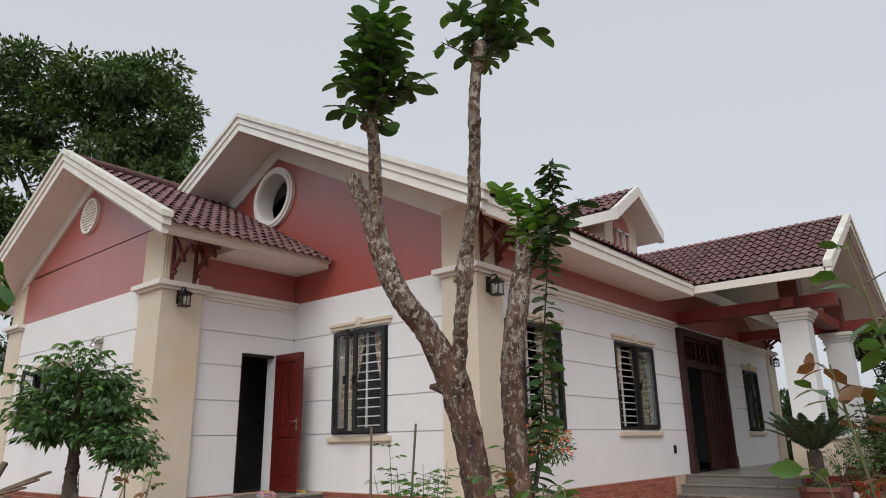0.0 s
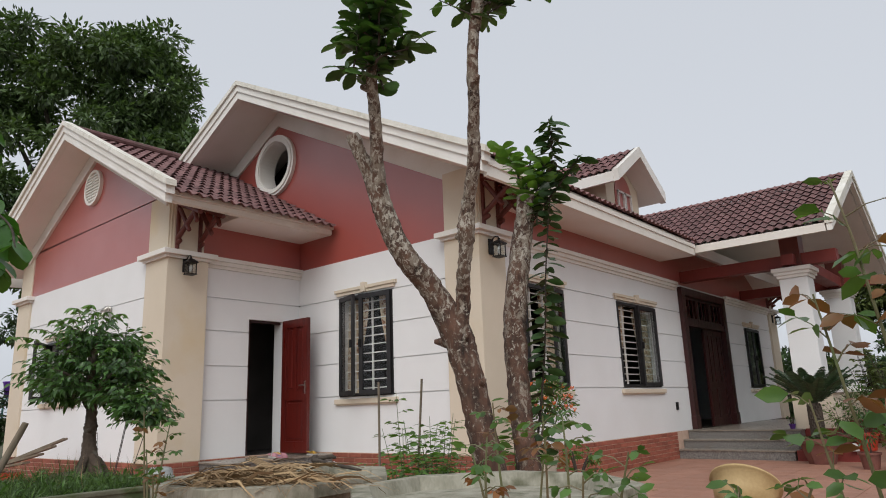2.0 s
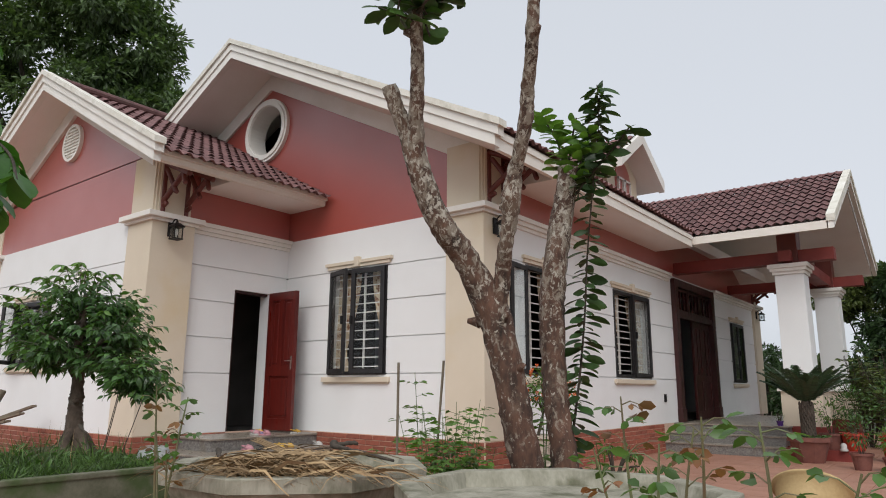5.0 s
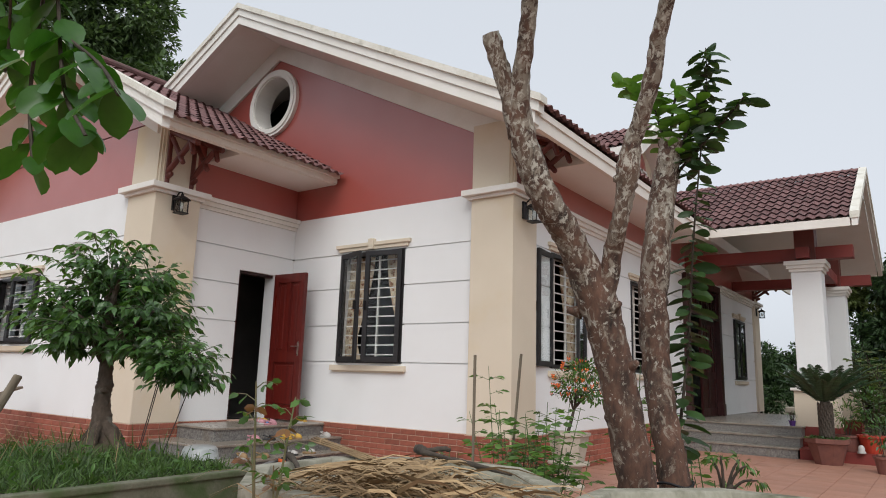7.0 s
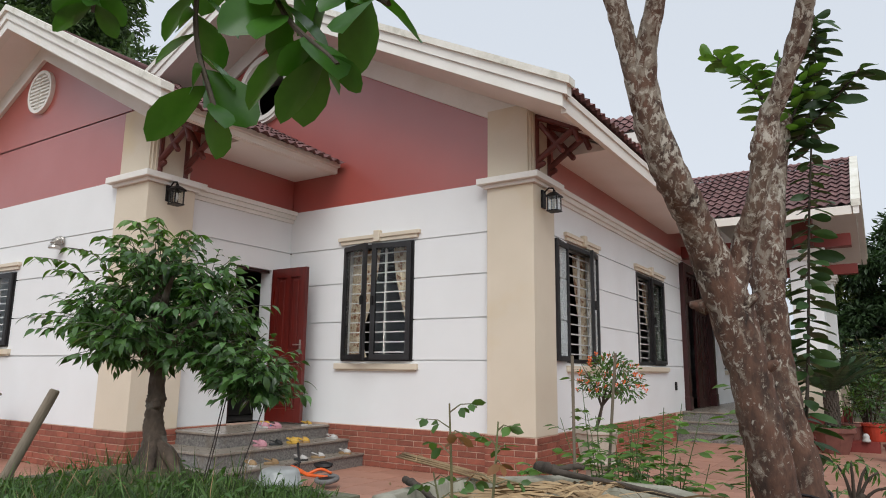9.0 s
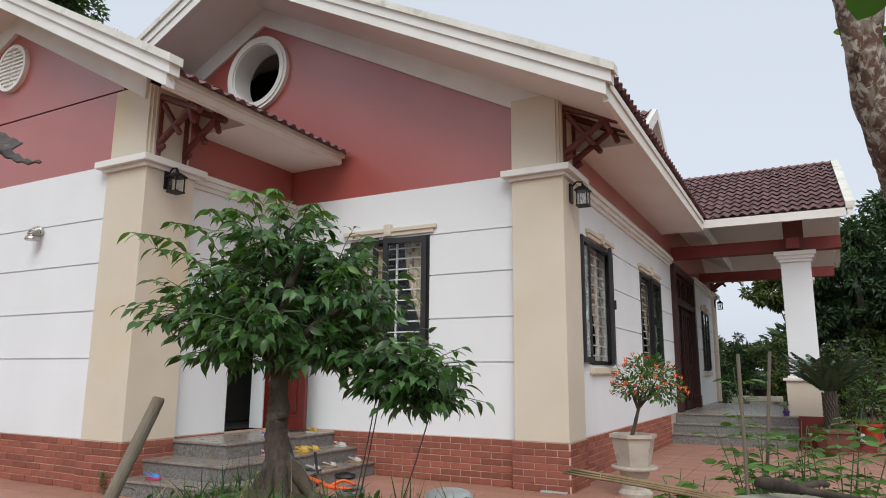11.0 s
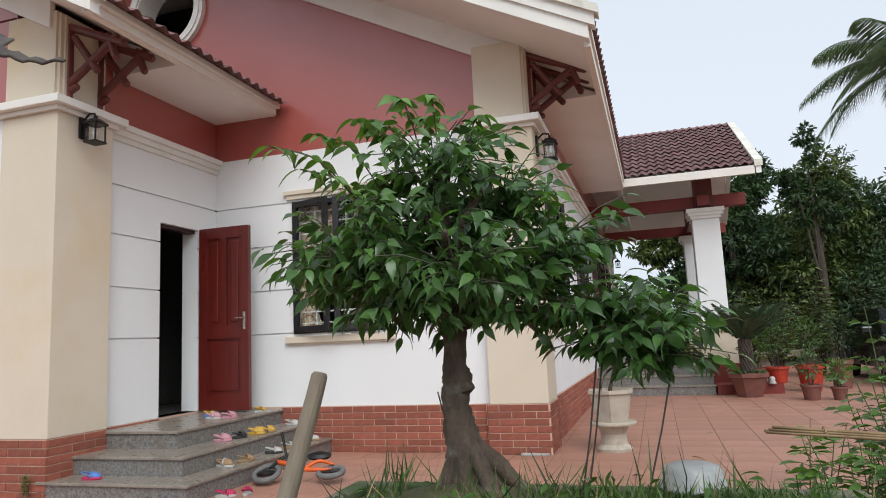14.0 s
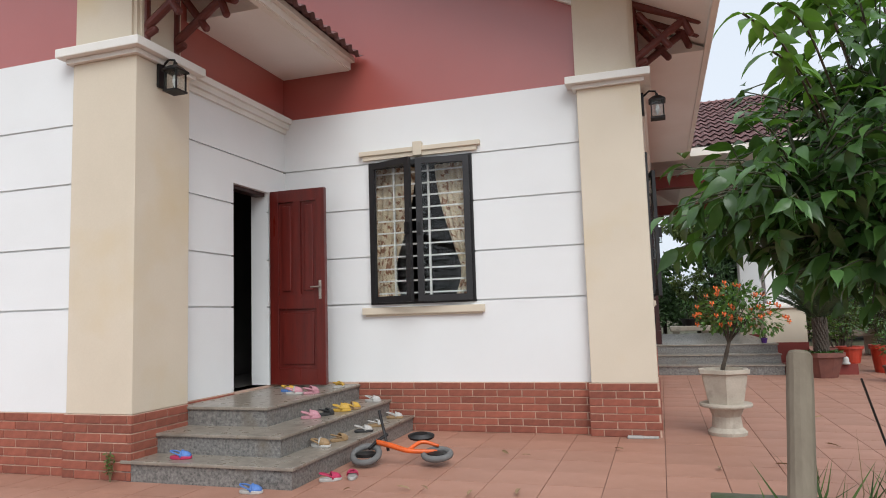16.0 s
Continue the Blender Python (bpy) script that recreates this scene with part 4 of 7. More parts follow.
foliage("crown", sp + sp2, dv + dv2, 0.135, 0.070, LEAF, fork, r2, simple="round", droop=0.4, label="large dark glossy leaves")

# second, cut trunk with leafy suckers
cut = thing("fruit_tree", "cut-off fruit tree trunk with tall leafy suckers", "tree")
bm = bmesh.new()
limb(bm, [(2.99, -3.60, -0.05, 0.12), (2.955, -3.59, 0.4, 0.082), (2.91, -3.57, 0.8, 0.072), (2.865, -3.54, 1.02, 0.069), (2.825, -3.50, 1.28, 0.071), (2.81, -3.48, 1.56, 0.076), (2.825, -3.45, 1.85, 0.073), (2.848, -3.39, 2.17, 0.068), (2.89, -3.38, 2.4, 0.060), (2.90, -3.375, 2.50, 0.064)], 20, 0.10, 12, 7)
part("trunk", bm, BARK, cut, "brown bark with pale lichen patches", smooth=True)
bm = bmesh.new()
sp, dv = [], []
for path, n in (([(2.90, -3.46, 0.8), (2.94, -3.40, 1.2), (2.967, -3.36, 1.56), (3.0, -3.35, 1.98), (3.05, -3.31, 2.5), (3.085, -3.30, 2.8), (3.10, -3.34, 3.02)], 190),
                ([(2.92, -3.37, 2.3), (3.04, -3.33, 2.45), (3.18, -3.30, 2.6), (3.28, -3.28, 2.72)], 46),
                ([(2.87, -3.36, 2.44), (2.81, -3.32, 2.68), (2.72, -3.26, 2.84), (2.56, -3.15, 3.02)], 56),
                ([(2.88, -3.35, 2.44), (2.90, -3.33, 2.66), (2.92, -3.28, 2.86)], 30),
                ([(2.92, -3.37, 2.38), (2.99, -3.36, 2.55), (3.05, -3.35, 2.72)], 34)):
    s_ = spline([(*p, 0.009 - 0.0012 * i) for i, p in enumerate(path)], 6)
    tube(bm, [tuple(p[:3]) for p in s_], [max(0.003, p[3]) for p in s_], 6)
    for i in range(n):
        k = (i + 0.5) / n * (len(s_) - 1)
        a, f = int(k), k - int(k)
        sp.append(s_[a][:3] * (1 - f) + s_[min(a + 1, len(s_) - 1)][:3] * f)
        ang = i * 2.4 + r2.uniform(0, 0.5)
        dv.append((math.cos(ang), math.sin(ang), 0.25))
part("branchwork", bm, BARK_DARK, cut)
half_n = 190 + 46
foliage("crown", sp[:half_n], dv[:half_n], 0.135, 0.058, LEAF_SUCKER, cut, r2, simple="round", droop=0.5, roll=0.6, label="dark glossy leaves up tall suckers")
foliage("crown", sp[half_n:], dv[half_n:], 0.125, 0.066, LEAF_LIGHT, cut, r2, simple="round", droop=0.1, label="fresh green young leaves")
bm = bmesh.new()
tube(bm, [(2.912 + 0.098 * math.cos(a), -3.575 + 0.098 * math.sin(a), 0.7 + 0.01 * math.sin(3 * a)) for a in np.linspace(0, 6.28, 20)], 0.007, 6)
part("wire", bm, BLACK, cut)

# bonsai fig in its raised bed
BED_X0, BED_X1, BED_Y0, BED_Y1, BED_Z = 0.16, 1.55, -6.15, -4.98, 0.752
bed = thing("raised_bed", "weathered concrete raised planter bed full of soil", "planter")
bm = bmesh.new()
for a in ((BED_X0, BED_X1, BED_Y0, BED_Y0 + 0.07), (BED_X0, BED_X1, BED_Y1 - 0.07, BED_Y1), (BED_X0, BED_X0 + 0.07, BED_Y0 + 0.07, BED_Y1 - 0.07), (BED_X1 - 0.07, BED_X1, BED_Y0 + 0.07, BED_Y1 - 0.07)):
    box(bm, *a, 0, BED_Z - 0.025)
part("side_wall", bm, MOSSY, bed)
bm = bmesh.new()
for a in ((BED_X0 - 0.01, BED_X1 + 0.01, BED_Y0 - 0.01, BED_Y0 + 0.05), (BED_X0 - 0.01, BED_X1 + 0.01, BED_Y1 - 0.05, BED_Y1 + 0.01), (BED_X0 - 0.01, BED_X0 + 0.05, BED_Y0 + 0.05, BED_Y1 - 0.05), (BED_X1 - 0.05, BED_X1 + 0.01, BED_Y0 + 0.05, BED_Y1 - 0.05)):
    box(bm, *a, BED_Z - 0.025, BED_Z, bevel=0.006)
part("rim", bm, MOSSY, bed, "worn concrete rim")
bm = bmesh.new()
bmesh.ops.create_grid(bm, x_segments=18, y_segments=16, size=0.5, matrix=Matrix.Translation(((BED_X0 + BED_X1) / 2, (BED_Y0 + BED_Y1) / 2, BED_Z - 0.03)) @ Matrix.Diagonal((BED_X1 - BED_X0 - 0.1, BED_Y1 - BED_Y0 - 0.1, 1, 1)))
for v in bm.verts:
    v.co.z += 0.09 * math.exp(-((v.co.x - 0.56) ** 2 + (v.co.y + 5.2) ** 2) / 0.05) + 0.02 * noise.noise(v.co * 6)
part("soil", bm, EARTH, bed)
gx = r2.uniform(BED_X0 + 0.06, BED_X1 - 0.05, 9000)
gy = r2.uniform(BED_Y0 + 0.05, BED_Y1 - 0.05, 9000)
keep = (gx - 0.3) ** 2 + (gy + 5.45) ** 2 > 0.01
gx, gy = gx[keep], gy[keep]
keep = ~((gx < 0.62) & (gy > -5.3))
gx, gy = gx[keep], gy[keep]
edge = r2.random(len(gx)) < 0.14
gy[edge] = BED_Y0 + r2.uniform(-0.005, 0.05, edge.sum())
gd = np.c_[r2.normal(0, 0.8, len(gx)), r2.normal(0, 0.8, len(gx)), np.ones(len(gx))]
grass = foliage("grass", np.c_[gx, gy, np.full(len(gx), BED_Z - 0.02)], gd, 0.07, 0.0065, GRASS, None, r2, simple=True, droop=0.0, roll=2.0)
tagged(grass, "fresh green grass in the raised bed", "grass", kind="stuff")
tx, ty = r2.uniform(BED_X0 + 0.1, BED_X1 - 0.1, 46), r2.uniform(BED_Y0 + 0.1, BED_Y1 - 0.07, 46)
pick = r2.integers(0, 46, 900)
weeds = foliage("weeds", np.c_[r2.uniform(BED_X0 + 0.1, BED_X1 - 0.05, 260), r2.uniform(BED_Y0, BED_Y1 - 0.1, 260), r2.uniform(BED_Z, BED_Z + 0.07, 260)], r2.normal(0, 1, (260, 3)) * (1, 1, 0.3), 0.055, 0.022, LEAF_FRESH, None, r2, simple="long", droop=0.2)
tagged(weeds, "broad-leaved weeds among the grass", "weeds", kind="stuff")
ty = np.where((tx < 0.7) & (ty < -5.5), ty + 0.4, ty)
td = np.c_[r2.normal(0, 0.45, 900), r2.normal(0, 0.45, 900), np.ones(900)]
for stalks, length, width, tone, words in ((330, 0.16, 0.006, GRASS, "tall loose grass tufts in the raised bed"), (70, 0.2, 0.003, STRAW, "dry straw-coloured stalks among the grass")):
    spots = np.c_[tx[pick[:stalks]] + r2.normal(0, 0.025, stalks), ty[pick[:stalks]] + r2.normal(0, 0.02, stalks), np.full(stalks, BED_Z - 0.02)]
    tall = foliage("tall_grass", spots, td[:stalks], length, width, tone, None, r2, simple=True, droop=0.0, roll=2.0)
    tagged(tall, words, "grass", kind="stuff")

fig = thing("bonsai_tree", "small dense weeping fig tree with a gnarled dark trunk", "tree")
bm = bmesh.new()
limb(bm, [(0.60, -5.17, 0.72, 0.075), (0.575, -5.165, 0.84, 0.060), (0.548, -5.16, 0.94, 0.044), (0.54, -5.16, 1.02, 0.038), (0.548, -5.16, 1.07, 0.040), (0.543, -5.16, 1.12, 0.033), (0.55, -5.165, 1.24, 0.031), (0.535, -5.17, 1.36, 0.029), (0.52, -5.17, 1.52, 0.028), (0.55, -5.17, 1.68, 0.014)], 16, 0.14, 3, 6)
for q, a in (((0.42, -5.34, 1.40), 1.2), ((1.0, -5.03, 1.18), 1.22), ((0.84, -5.1, 1.45), 1.2), ((0.62, -5.45, 1.44), 1.22), ((0.5, -4.86, 1.42), 1.25), ((0.42, -5.1, 1.6), 1.35), ((0.68, -5.22, 1.6), 1.35)):
    limb(bm, [(0.545, -5.18, a, 0.024), ((0.545 + q[0]) / 2, (-5.18 + q[1]) / 2, (a + q[2]) / 2 + 0.05, 0.015), (*q, 0.006)], 8, 0.15, 5, 5)
for k, (ax, ay) in enumerate(((0.16, 0.03), (0.10, -0.12), (-0.10, -0.07), (-0.09, 0.09), (0.07, 0.12))):
    limb(bm, [(0.57, -5.165, 0.90, 0.030), (0.58 + ax * 0.5, -5.165 + ay * 0.5, 0.83, 0.025), (0.59 + ax, -5.165 + ay, 0.715, 0.015)], 7, 0.15, k, 4)
tube(bm, [(0.565, -5.17, 1.05), (0.59, -5.18, 1.05), (0.60, -5.185, 1.045)], [0.022, 0.016, 0.006], 8, 0.2, 3)
part("trunk", bm, FIG_BARK, fig, "gnarled grey-brown trunk with surface roots", smooth=True)
blobs = [(0.52, -5.2, 1.70, 0.15, 0.15, 0.08), (0.33, -5.35, 1.44, 0.15, 0.15, 0.09), (0.52, -5.2, 1.55, 0.22, 0.21, 0.09), (0.52, -4.92, 1.46, 0.16, 0.14, 0.09), (0.82, -5.1, 1.46, 0.15, 0.15, 0.08), (1.04, -5.06, 1.20, 0.14, 0.12, 0.08), (1.08, -5.07, 1.14, 0.12, 0.11, 0.06), (0.95, -5.08, 1.25, 0.13, 0.12, 0.07), (0.48, -5.32, 1.30, 0.13, 0.10, 0.07), (0.60, -5.0, 1.32, 0.14, 0.12, 0.07), (0.62, -5.38, 1.38, 0.15, 0.11, 0.08), (0.76, -5.12, 1.31, 0.14, 0.13, 0.08), (0.28, -5.24, 1.37, 0.12, 0.13, 0.08), (0.68, -5.04, 1.60, 0.13, 0.13, 0.07), (0.42, -5.08, 1.36, 0.12, 0.12, 0.07)]
cp, cv = crown_points(blobs, 590, r2, 0.55)
bm = bmesh.new()
sp, dv = [], []
for p, v in zip(cp, cv):
    d = np.array([v[0], v[1], max(-0.15, v[2] * 0.6) + 0.2])
    d /= np.linalg.norm(d)
    a = p - d * 0.06
    b = p + d * r2.uniform(0.05, 0.13)
    b[2] -= 0.025
    tube(bm, [a, (a + b) / 2 + np.array([0, 0, 0.012]), b], [0.0022, 0.0018, 0.0012], 4)
    for k in range(8):
        f = k / 7
        an = k * 2.5 + r2.uniform(0, 1)
        sp.append(a * (1 - f) + b * f)
        dv.append(d * (0.5 + 0.5 * f) + np.array([math.cos(an), math.sin(an), 0]) * 0.8)
# sprigs that dangle below the crown
for q in ((0.44, -5.3, 1.19), (0.40, -5.24, 1.22), (0.50, -5.12, 1.17), (0.36, -5.34, 1.24), (0.64, -5.2, 1.20), (0.46, -5.04, 1.2), (0.78, -5.1, 1.17), (0.33, -5.2, 1.26), (0.66, -5.3, 1.24)):
    top = np.array((q[0] * 0.7 + 0.16, q[1] * 0.7 - 1.56, q[2] + 0.16))
    tip = np.array(q)
    tube(bm, [top, (top + tip) / 2 + np.array([0.01, 0, 0.02]), tip], [0.003, 0.0025, 0.0015], 4)
    for k in range(7):
        f = 0.35 + 0.65 * k / 6
        sp.append(top * (1 - f) + tip * f)
        dv.append(np.array([math.cos(k * 2.5), math.sin(k * 2.5), -0.4]))
part("branchwork", bm, mat("fig_twig", (0.085, 0.10, 0.05), (0.05, 0.05, 0.03), 0.7, 9, 60, 0.1), fig)
sp, dv = np.array(sp), np.array(dv)
old = r2.random(len(sp)) > 0.22
foliage("crown", sp[old], dv[old], 0.064, 0.030, LEAF_FIG, fig, r2, simple="fig", droop=0.75, label="pointed drooping dark green leaves")
foliage("crown", sp[~old] + (0, 0, 0.012), dv[~old], 0.062, 0.029, LEAF_FRESH, fig, r2, simple="fig", droop=0.55, label="lighter green leaves among the dark ones")
bm = bmesh.new()
sp, dv = [], []
for q in ((0.22, -5.58, 1.67), (0.29, -5.48, 1.72), (0.36, -5.38, 1.78), (0.44, -5.30, 1.86), (0.62, -5.04, 1.82), (0.52, -5.22, 1.88), (0.38, -5.3, 1.80), (0.27, -5.52, 1.62), (0.48, -5.15, 1.84), (0.66, -5.15, 1.82), (0.78, -4.95, 1.62), (0.86, -5.2, 1.56)):
    st = np.array((q[0] * 0.55 + 0.25, -5.2 + (q[1] + 5.2) * 0.4, q[2] - 0.14))
    s_ = spline([(*st, 0.004), (*((st + np.array(q)) / 2 + np.array((0, 0, 0.05))), 0.003), (*q, 0.0015)], 5)
    part("shoot", tube(bmesh.new(), [tuple(p[:3]) for p in s_], 0.0022, 4), FIG_BARK, fig)
    for i, p in enumerate(s_[2:]):
        for k in (0, 1):
            an = i * 2.4 + k * 3.1
            sp.append(p[:3])
            dv.append((math.cos(an), math.sin(an), 0.1))
bm.free()
foliage("crown", sp, dv, 0.062, 0.028, LEAF_LIGHT, fig, r2, simple="fig", droop=0.6, label="light green young shoots")
ROD = mat("thin_dark_rod", (0.05, 0.035, 0.03), None, 0.6, 9, 60, 0.1)
for a, b in (((0.86, -5.14, 0.71), (0.93, -5.1, 1.13)), ((0.875, -5.14, 0.71), (0.945, -5.1, 1.13)), ((1.02, -5.12, 0.71), (1.13, -5.05, 1.12)), ((0.535, -5.09, 0.71), (0.463, -5.08, 1.03))):
    tagged(part("support_rod", tube(bmesh.new(), [a, ((a[0] + b[0]) / 2 + 0.004, (a[1] + b[1]) / 2, (a[2] + b[2]) / 2), b], 0.0024, 6), ROD), "thin dark rod stuck in the bed beside the fig", "rod", "support rods")

# leaning weathered post in the bed, upturned tub on its corner
tagged(part("wooden_post", tube(bmesh.new(), [(0.232, -5.625, 0.70), (0.257, -5.545, 0.9), (0.275, -5.485, 1.05), (0.282, -5.463, 1.105), (0.283, -5.461, 1.112)], [0.022, 0.0215, 0.021, 0.020, 0.016], 14, 0.05, 2), WOODPOST, smooth=False), "weathered round wooden stake leaning in the bed", "post")
tub = bmesh.new()
lathe(tub, [(0.085, 0.0), (0.092, 0.0), (0.092, 0.008), (0.085, 0.012), (0.079, 0.045), (0.072, 0.058), (0.055, 0.064), (0.03, 0.065)], 28, (1.15, -4.985, BED_Z))
TUB = mat("cloudy_plastic", (0.40, 0.41, 0.40), (0.27, 0.28, 0.27), 0.35, 8, 60, 0.05)
tagged(part("plastic_tub", tub, TUB, smooth=True), "cloudy grey plastic tub upside down on the bed's rim", "tub")

# ---------------------------------------------------------------- concrete troughs
def trough(at, turn, hl, hw, ch, top, label):
    t = thing("concrete_trough", label, "planter", (at[0], at[1], 0), "concrete troughs")
    t.rotation_euler = (0, 0, radians(turn))
    def ring(bm, k, z):
        L, W, c = hl * k, hl * k - (hl - hw), ch
        return [bm.verts.new(p + (z,)) for p in ((L, -W + c), (L, W - c), (L - c, W), (-L + c, W), (-L, W - c), (-L, -W + c), (-L + c, -W), (L - c, -W))]
    bm = bmesh.new()
    def skin(bm, *rows):
        for a, b in zip(rows, rows[1:]):
            for i in range(8):
                bm.faces.new((a[i], a[(i + 1) % 8], b[(i + 1) % 8], b[i]))
        bm.faces.new(rows[-1])
        bm.faces.new(rows[0])
        return bm
    part("basin", skin(bm, ring(bm, 0.70, 0.0), ring(bm, 0.78, top - 0.30), ring(bm, 0.95, top - 0.062)), CONCRETE, t)
    bm = bmesh.new()
    rows = (ring(bm, 0.96, top - 0.06), ring(bm, 1.0, top - 0.055), ring(bm, 1.0, top - 0.004), ring(bm, 0.995, top), ring(bm, 0.905, top), ring(bm, 0.90, top - 0.004), ring(bm, 0.84, top - 0.14))
    part("rim", skin(bm, *rows), CONCRETE, t, "chipped pale rim")
    bm = bmesh.new()
    part("soil", skin(bm, ring(bm, 0.84, top - 0.139), ring(bm, 0.82, top - 0.11)), EARTH, t)
    return t


trough((2.35, -4.98), 1.5, 0.545, 0.545, 0.32, 0.81, "mossy concrete octagonal trough holding dry palm leaves")
trough((3.57, -4.83), 4.0, 0.56, 0.56, 0.33, 0.80, "mossy concrete octagonal trough with plants")

# dry palm fronds heaped on the trough
r4 = np.random.default_rng(44)
pile = thing("dry_fronds", "heap of dry brown palm fronds across the trough", "dry leaves")
V, F = [], []
for i in range(700):
    a_, b_ = r4.normal(0, 0.155), r4.normal(0, 0.09)
    p = np.array([2.58 + 0.84 * a_ - 0.54 * b_, -5.24 + 0.54 * a_ + 0.84 * b_, 0.79 + abs(r4.normal(0, 0.04)) * max(0.2, 1 - abs(a_) * 2)])
    an = radians(r4.normal(33, 20)) + (math.pi if r4.random() < 0.5 else 0)
    L = r4.uniform(0.12, 0.30)
    d = np.array([math.cos(an), math.sin(an), r4.normal(0, 0.07)])
    s_ = np.array([-d[1], d[0], r4.normal(0, 0.5)]) * r4.uniform(0.0015, 0.0065)
    o = len(V)
    for k in range(5):
        f = k / 4
        c = p + d * L * f + np.array([0, 0, 0.03 * math.sin(f * 3.1) - 0.03 * f * f]) + r4.normal(0, 0.006, 3)
        w = 1 - 0.8 * f
        V += [c - s_ * w, c + s_ * w]
    F += [(o + 2 * k, o + 2 * k + 1, o + 2 * k + 3, o + 2 * k + 2) for k in range(4)]
raw("leaf_litter", V, F, STRAW, pile)
V, F = [], []
for fan_at, base_an in (((2.48, -5.0, 0.83), 150), ((2.40, -5.12, 0.82), 195)):
    for i in range(34):
        an = radians(base_an + (i - 17) * 3.4)
        d = np.array([math.cos(an), math.sin(an), 0.0])
        s_ = np.array([-d[1], d[0], 0.45 if i % 2 else -0.45]) * 0.0075
        o = len(V)
        reach = 0.33 + 0.06 * math.sin(i * 1.7)
        for k in range(5):
            f = k / 4
            c = np.array(fan_at) + d * reach * f + np.array([0, 0, 0.055 * math.sin(f * 2.2) - 0.05 * f])
            w = 0.3 + 1.5 * f - 1.35 * f * f * f
            V += [c - s_ * w, c + s_ * w]
        F += [(o + 2 * k, o + 2 * k + 1, o + 2 * k + 3, o + 2 * k + 2) for k in range(4)]
raw("fan_leaf", V, F, STRAW, pile, "pleated dry fan leaf")
sticks = thing("stick_bundle", "tied bundle of dry bamboo sticks on the trough", "sticks")
for k in range(7):
    part("stick", limb(bmesh.new(), [(1.40 + 0.012 * (k % 3), -4.535 + 0.006 * k, 0.835 + 0.007 * (k % 3), 0.004), (1.75, -4.70 + 0.006 * k, 0.833 + 0.006 * (k % 3), 0.0045), (2.25, -4.92 + 0.012 * k, 0.815 + 0.004 * (k % 3), 0.004)], 7, 0.1, k, 4), STRAW, sticks, smooth=True)
part("tie", tube(bmesh.new(), [(1.56, -4.585 + 0.026 * math.cos(a), 0.842 + 0.016 * math.sin(a)) for a in np.linspace(0, 6.28, 14)], 0.0025, 5), STRAW, sticks, "straw tie")
bm = bmesh.new()
limb(bm, [(2.06, -4.50, 0.845, 0.018), (2.17, -4.60, 0.855, 0.020), (2.22, -4.63, 0.85, 0.013), (2.42, -4.66, 0.835, 0.010), (2.68, -4.72, 0.82, 0.006)], 8, 0.3, 4, 6)
limb(bm, [(2.18, -4.61, 0.85, 0.014), (2.24, -4.55, 0.865, 0.012), (2.27, -4.53, 0.86, 0.007)], 7, 0.3, 8, 4)
tagged(part("dead_branch", bm, BARK_DARK, smooth=True), "knotty dead brown branch lying on the trough", "branch")
bm = limb(bmesh.new(), [(1.80, -5.02, 0.835, 0.012), (1.88, -5.07, 0.83, 0.012), (2.02, -5.16, 0.81, 0.008), (2.2, -5.28, 0.80, 0.005)], 8, 0.3, 5, 6)
tagged(part("dead_branch", bm, BARK_DARK, smooth=True), "short knotty dead branch across the trough rim", "branch")

# tilted cream basin on a stump
bowl = thing("clay_basin", "broken cream clay basin lying tilted on a stump", "basin", (4.1, -3.45, 0.0))
bm = bmesh.new()
lathe(bm, [(0.04, 0.0), (0.10, 0.015), (0.145, 0.07), (0.16, 0.15), (0.175, 0.15), (0.175, 0.16), (0.155, 0.155), (0.13, 0.07), (0.08, 0.03)], 30)
bmesh.ops.transform(bm, matrix=pose(0, 0, 0.55, -38, 14, 20), verts=bm.verts)
BASIN = mat("cream_clay", (0.55, 0.40, 0.20), (0.42, 0.29, 0.13), 0.7, 7, 80, 0.15, stain=((0.3, 0.2, 0.1), 6, 0.58, 0.75))
part("bowl", bm, BASIN, bowl, smooth=True)
part("stump", lathe(bmesh.new(), [(0.17, 0), (0.13, 0.3), (0.12, 0.56)], 14), STONEPOT, bowl)


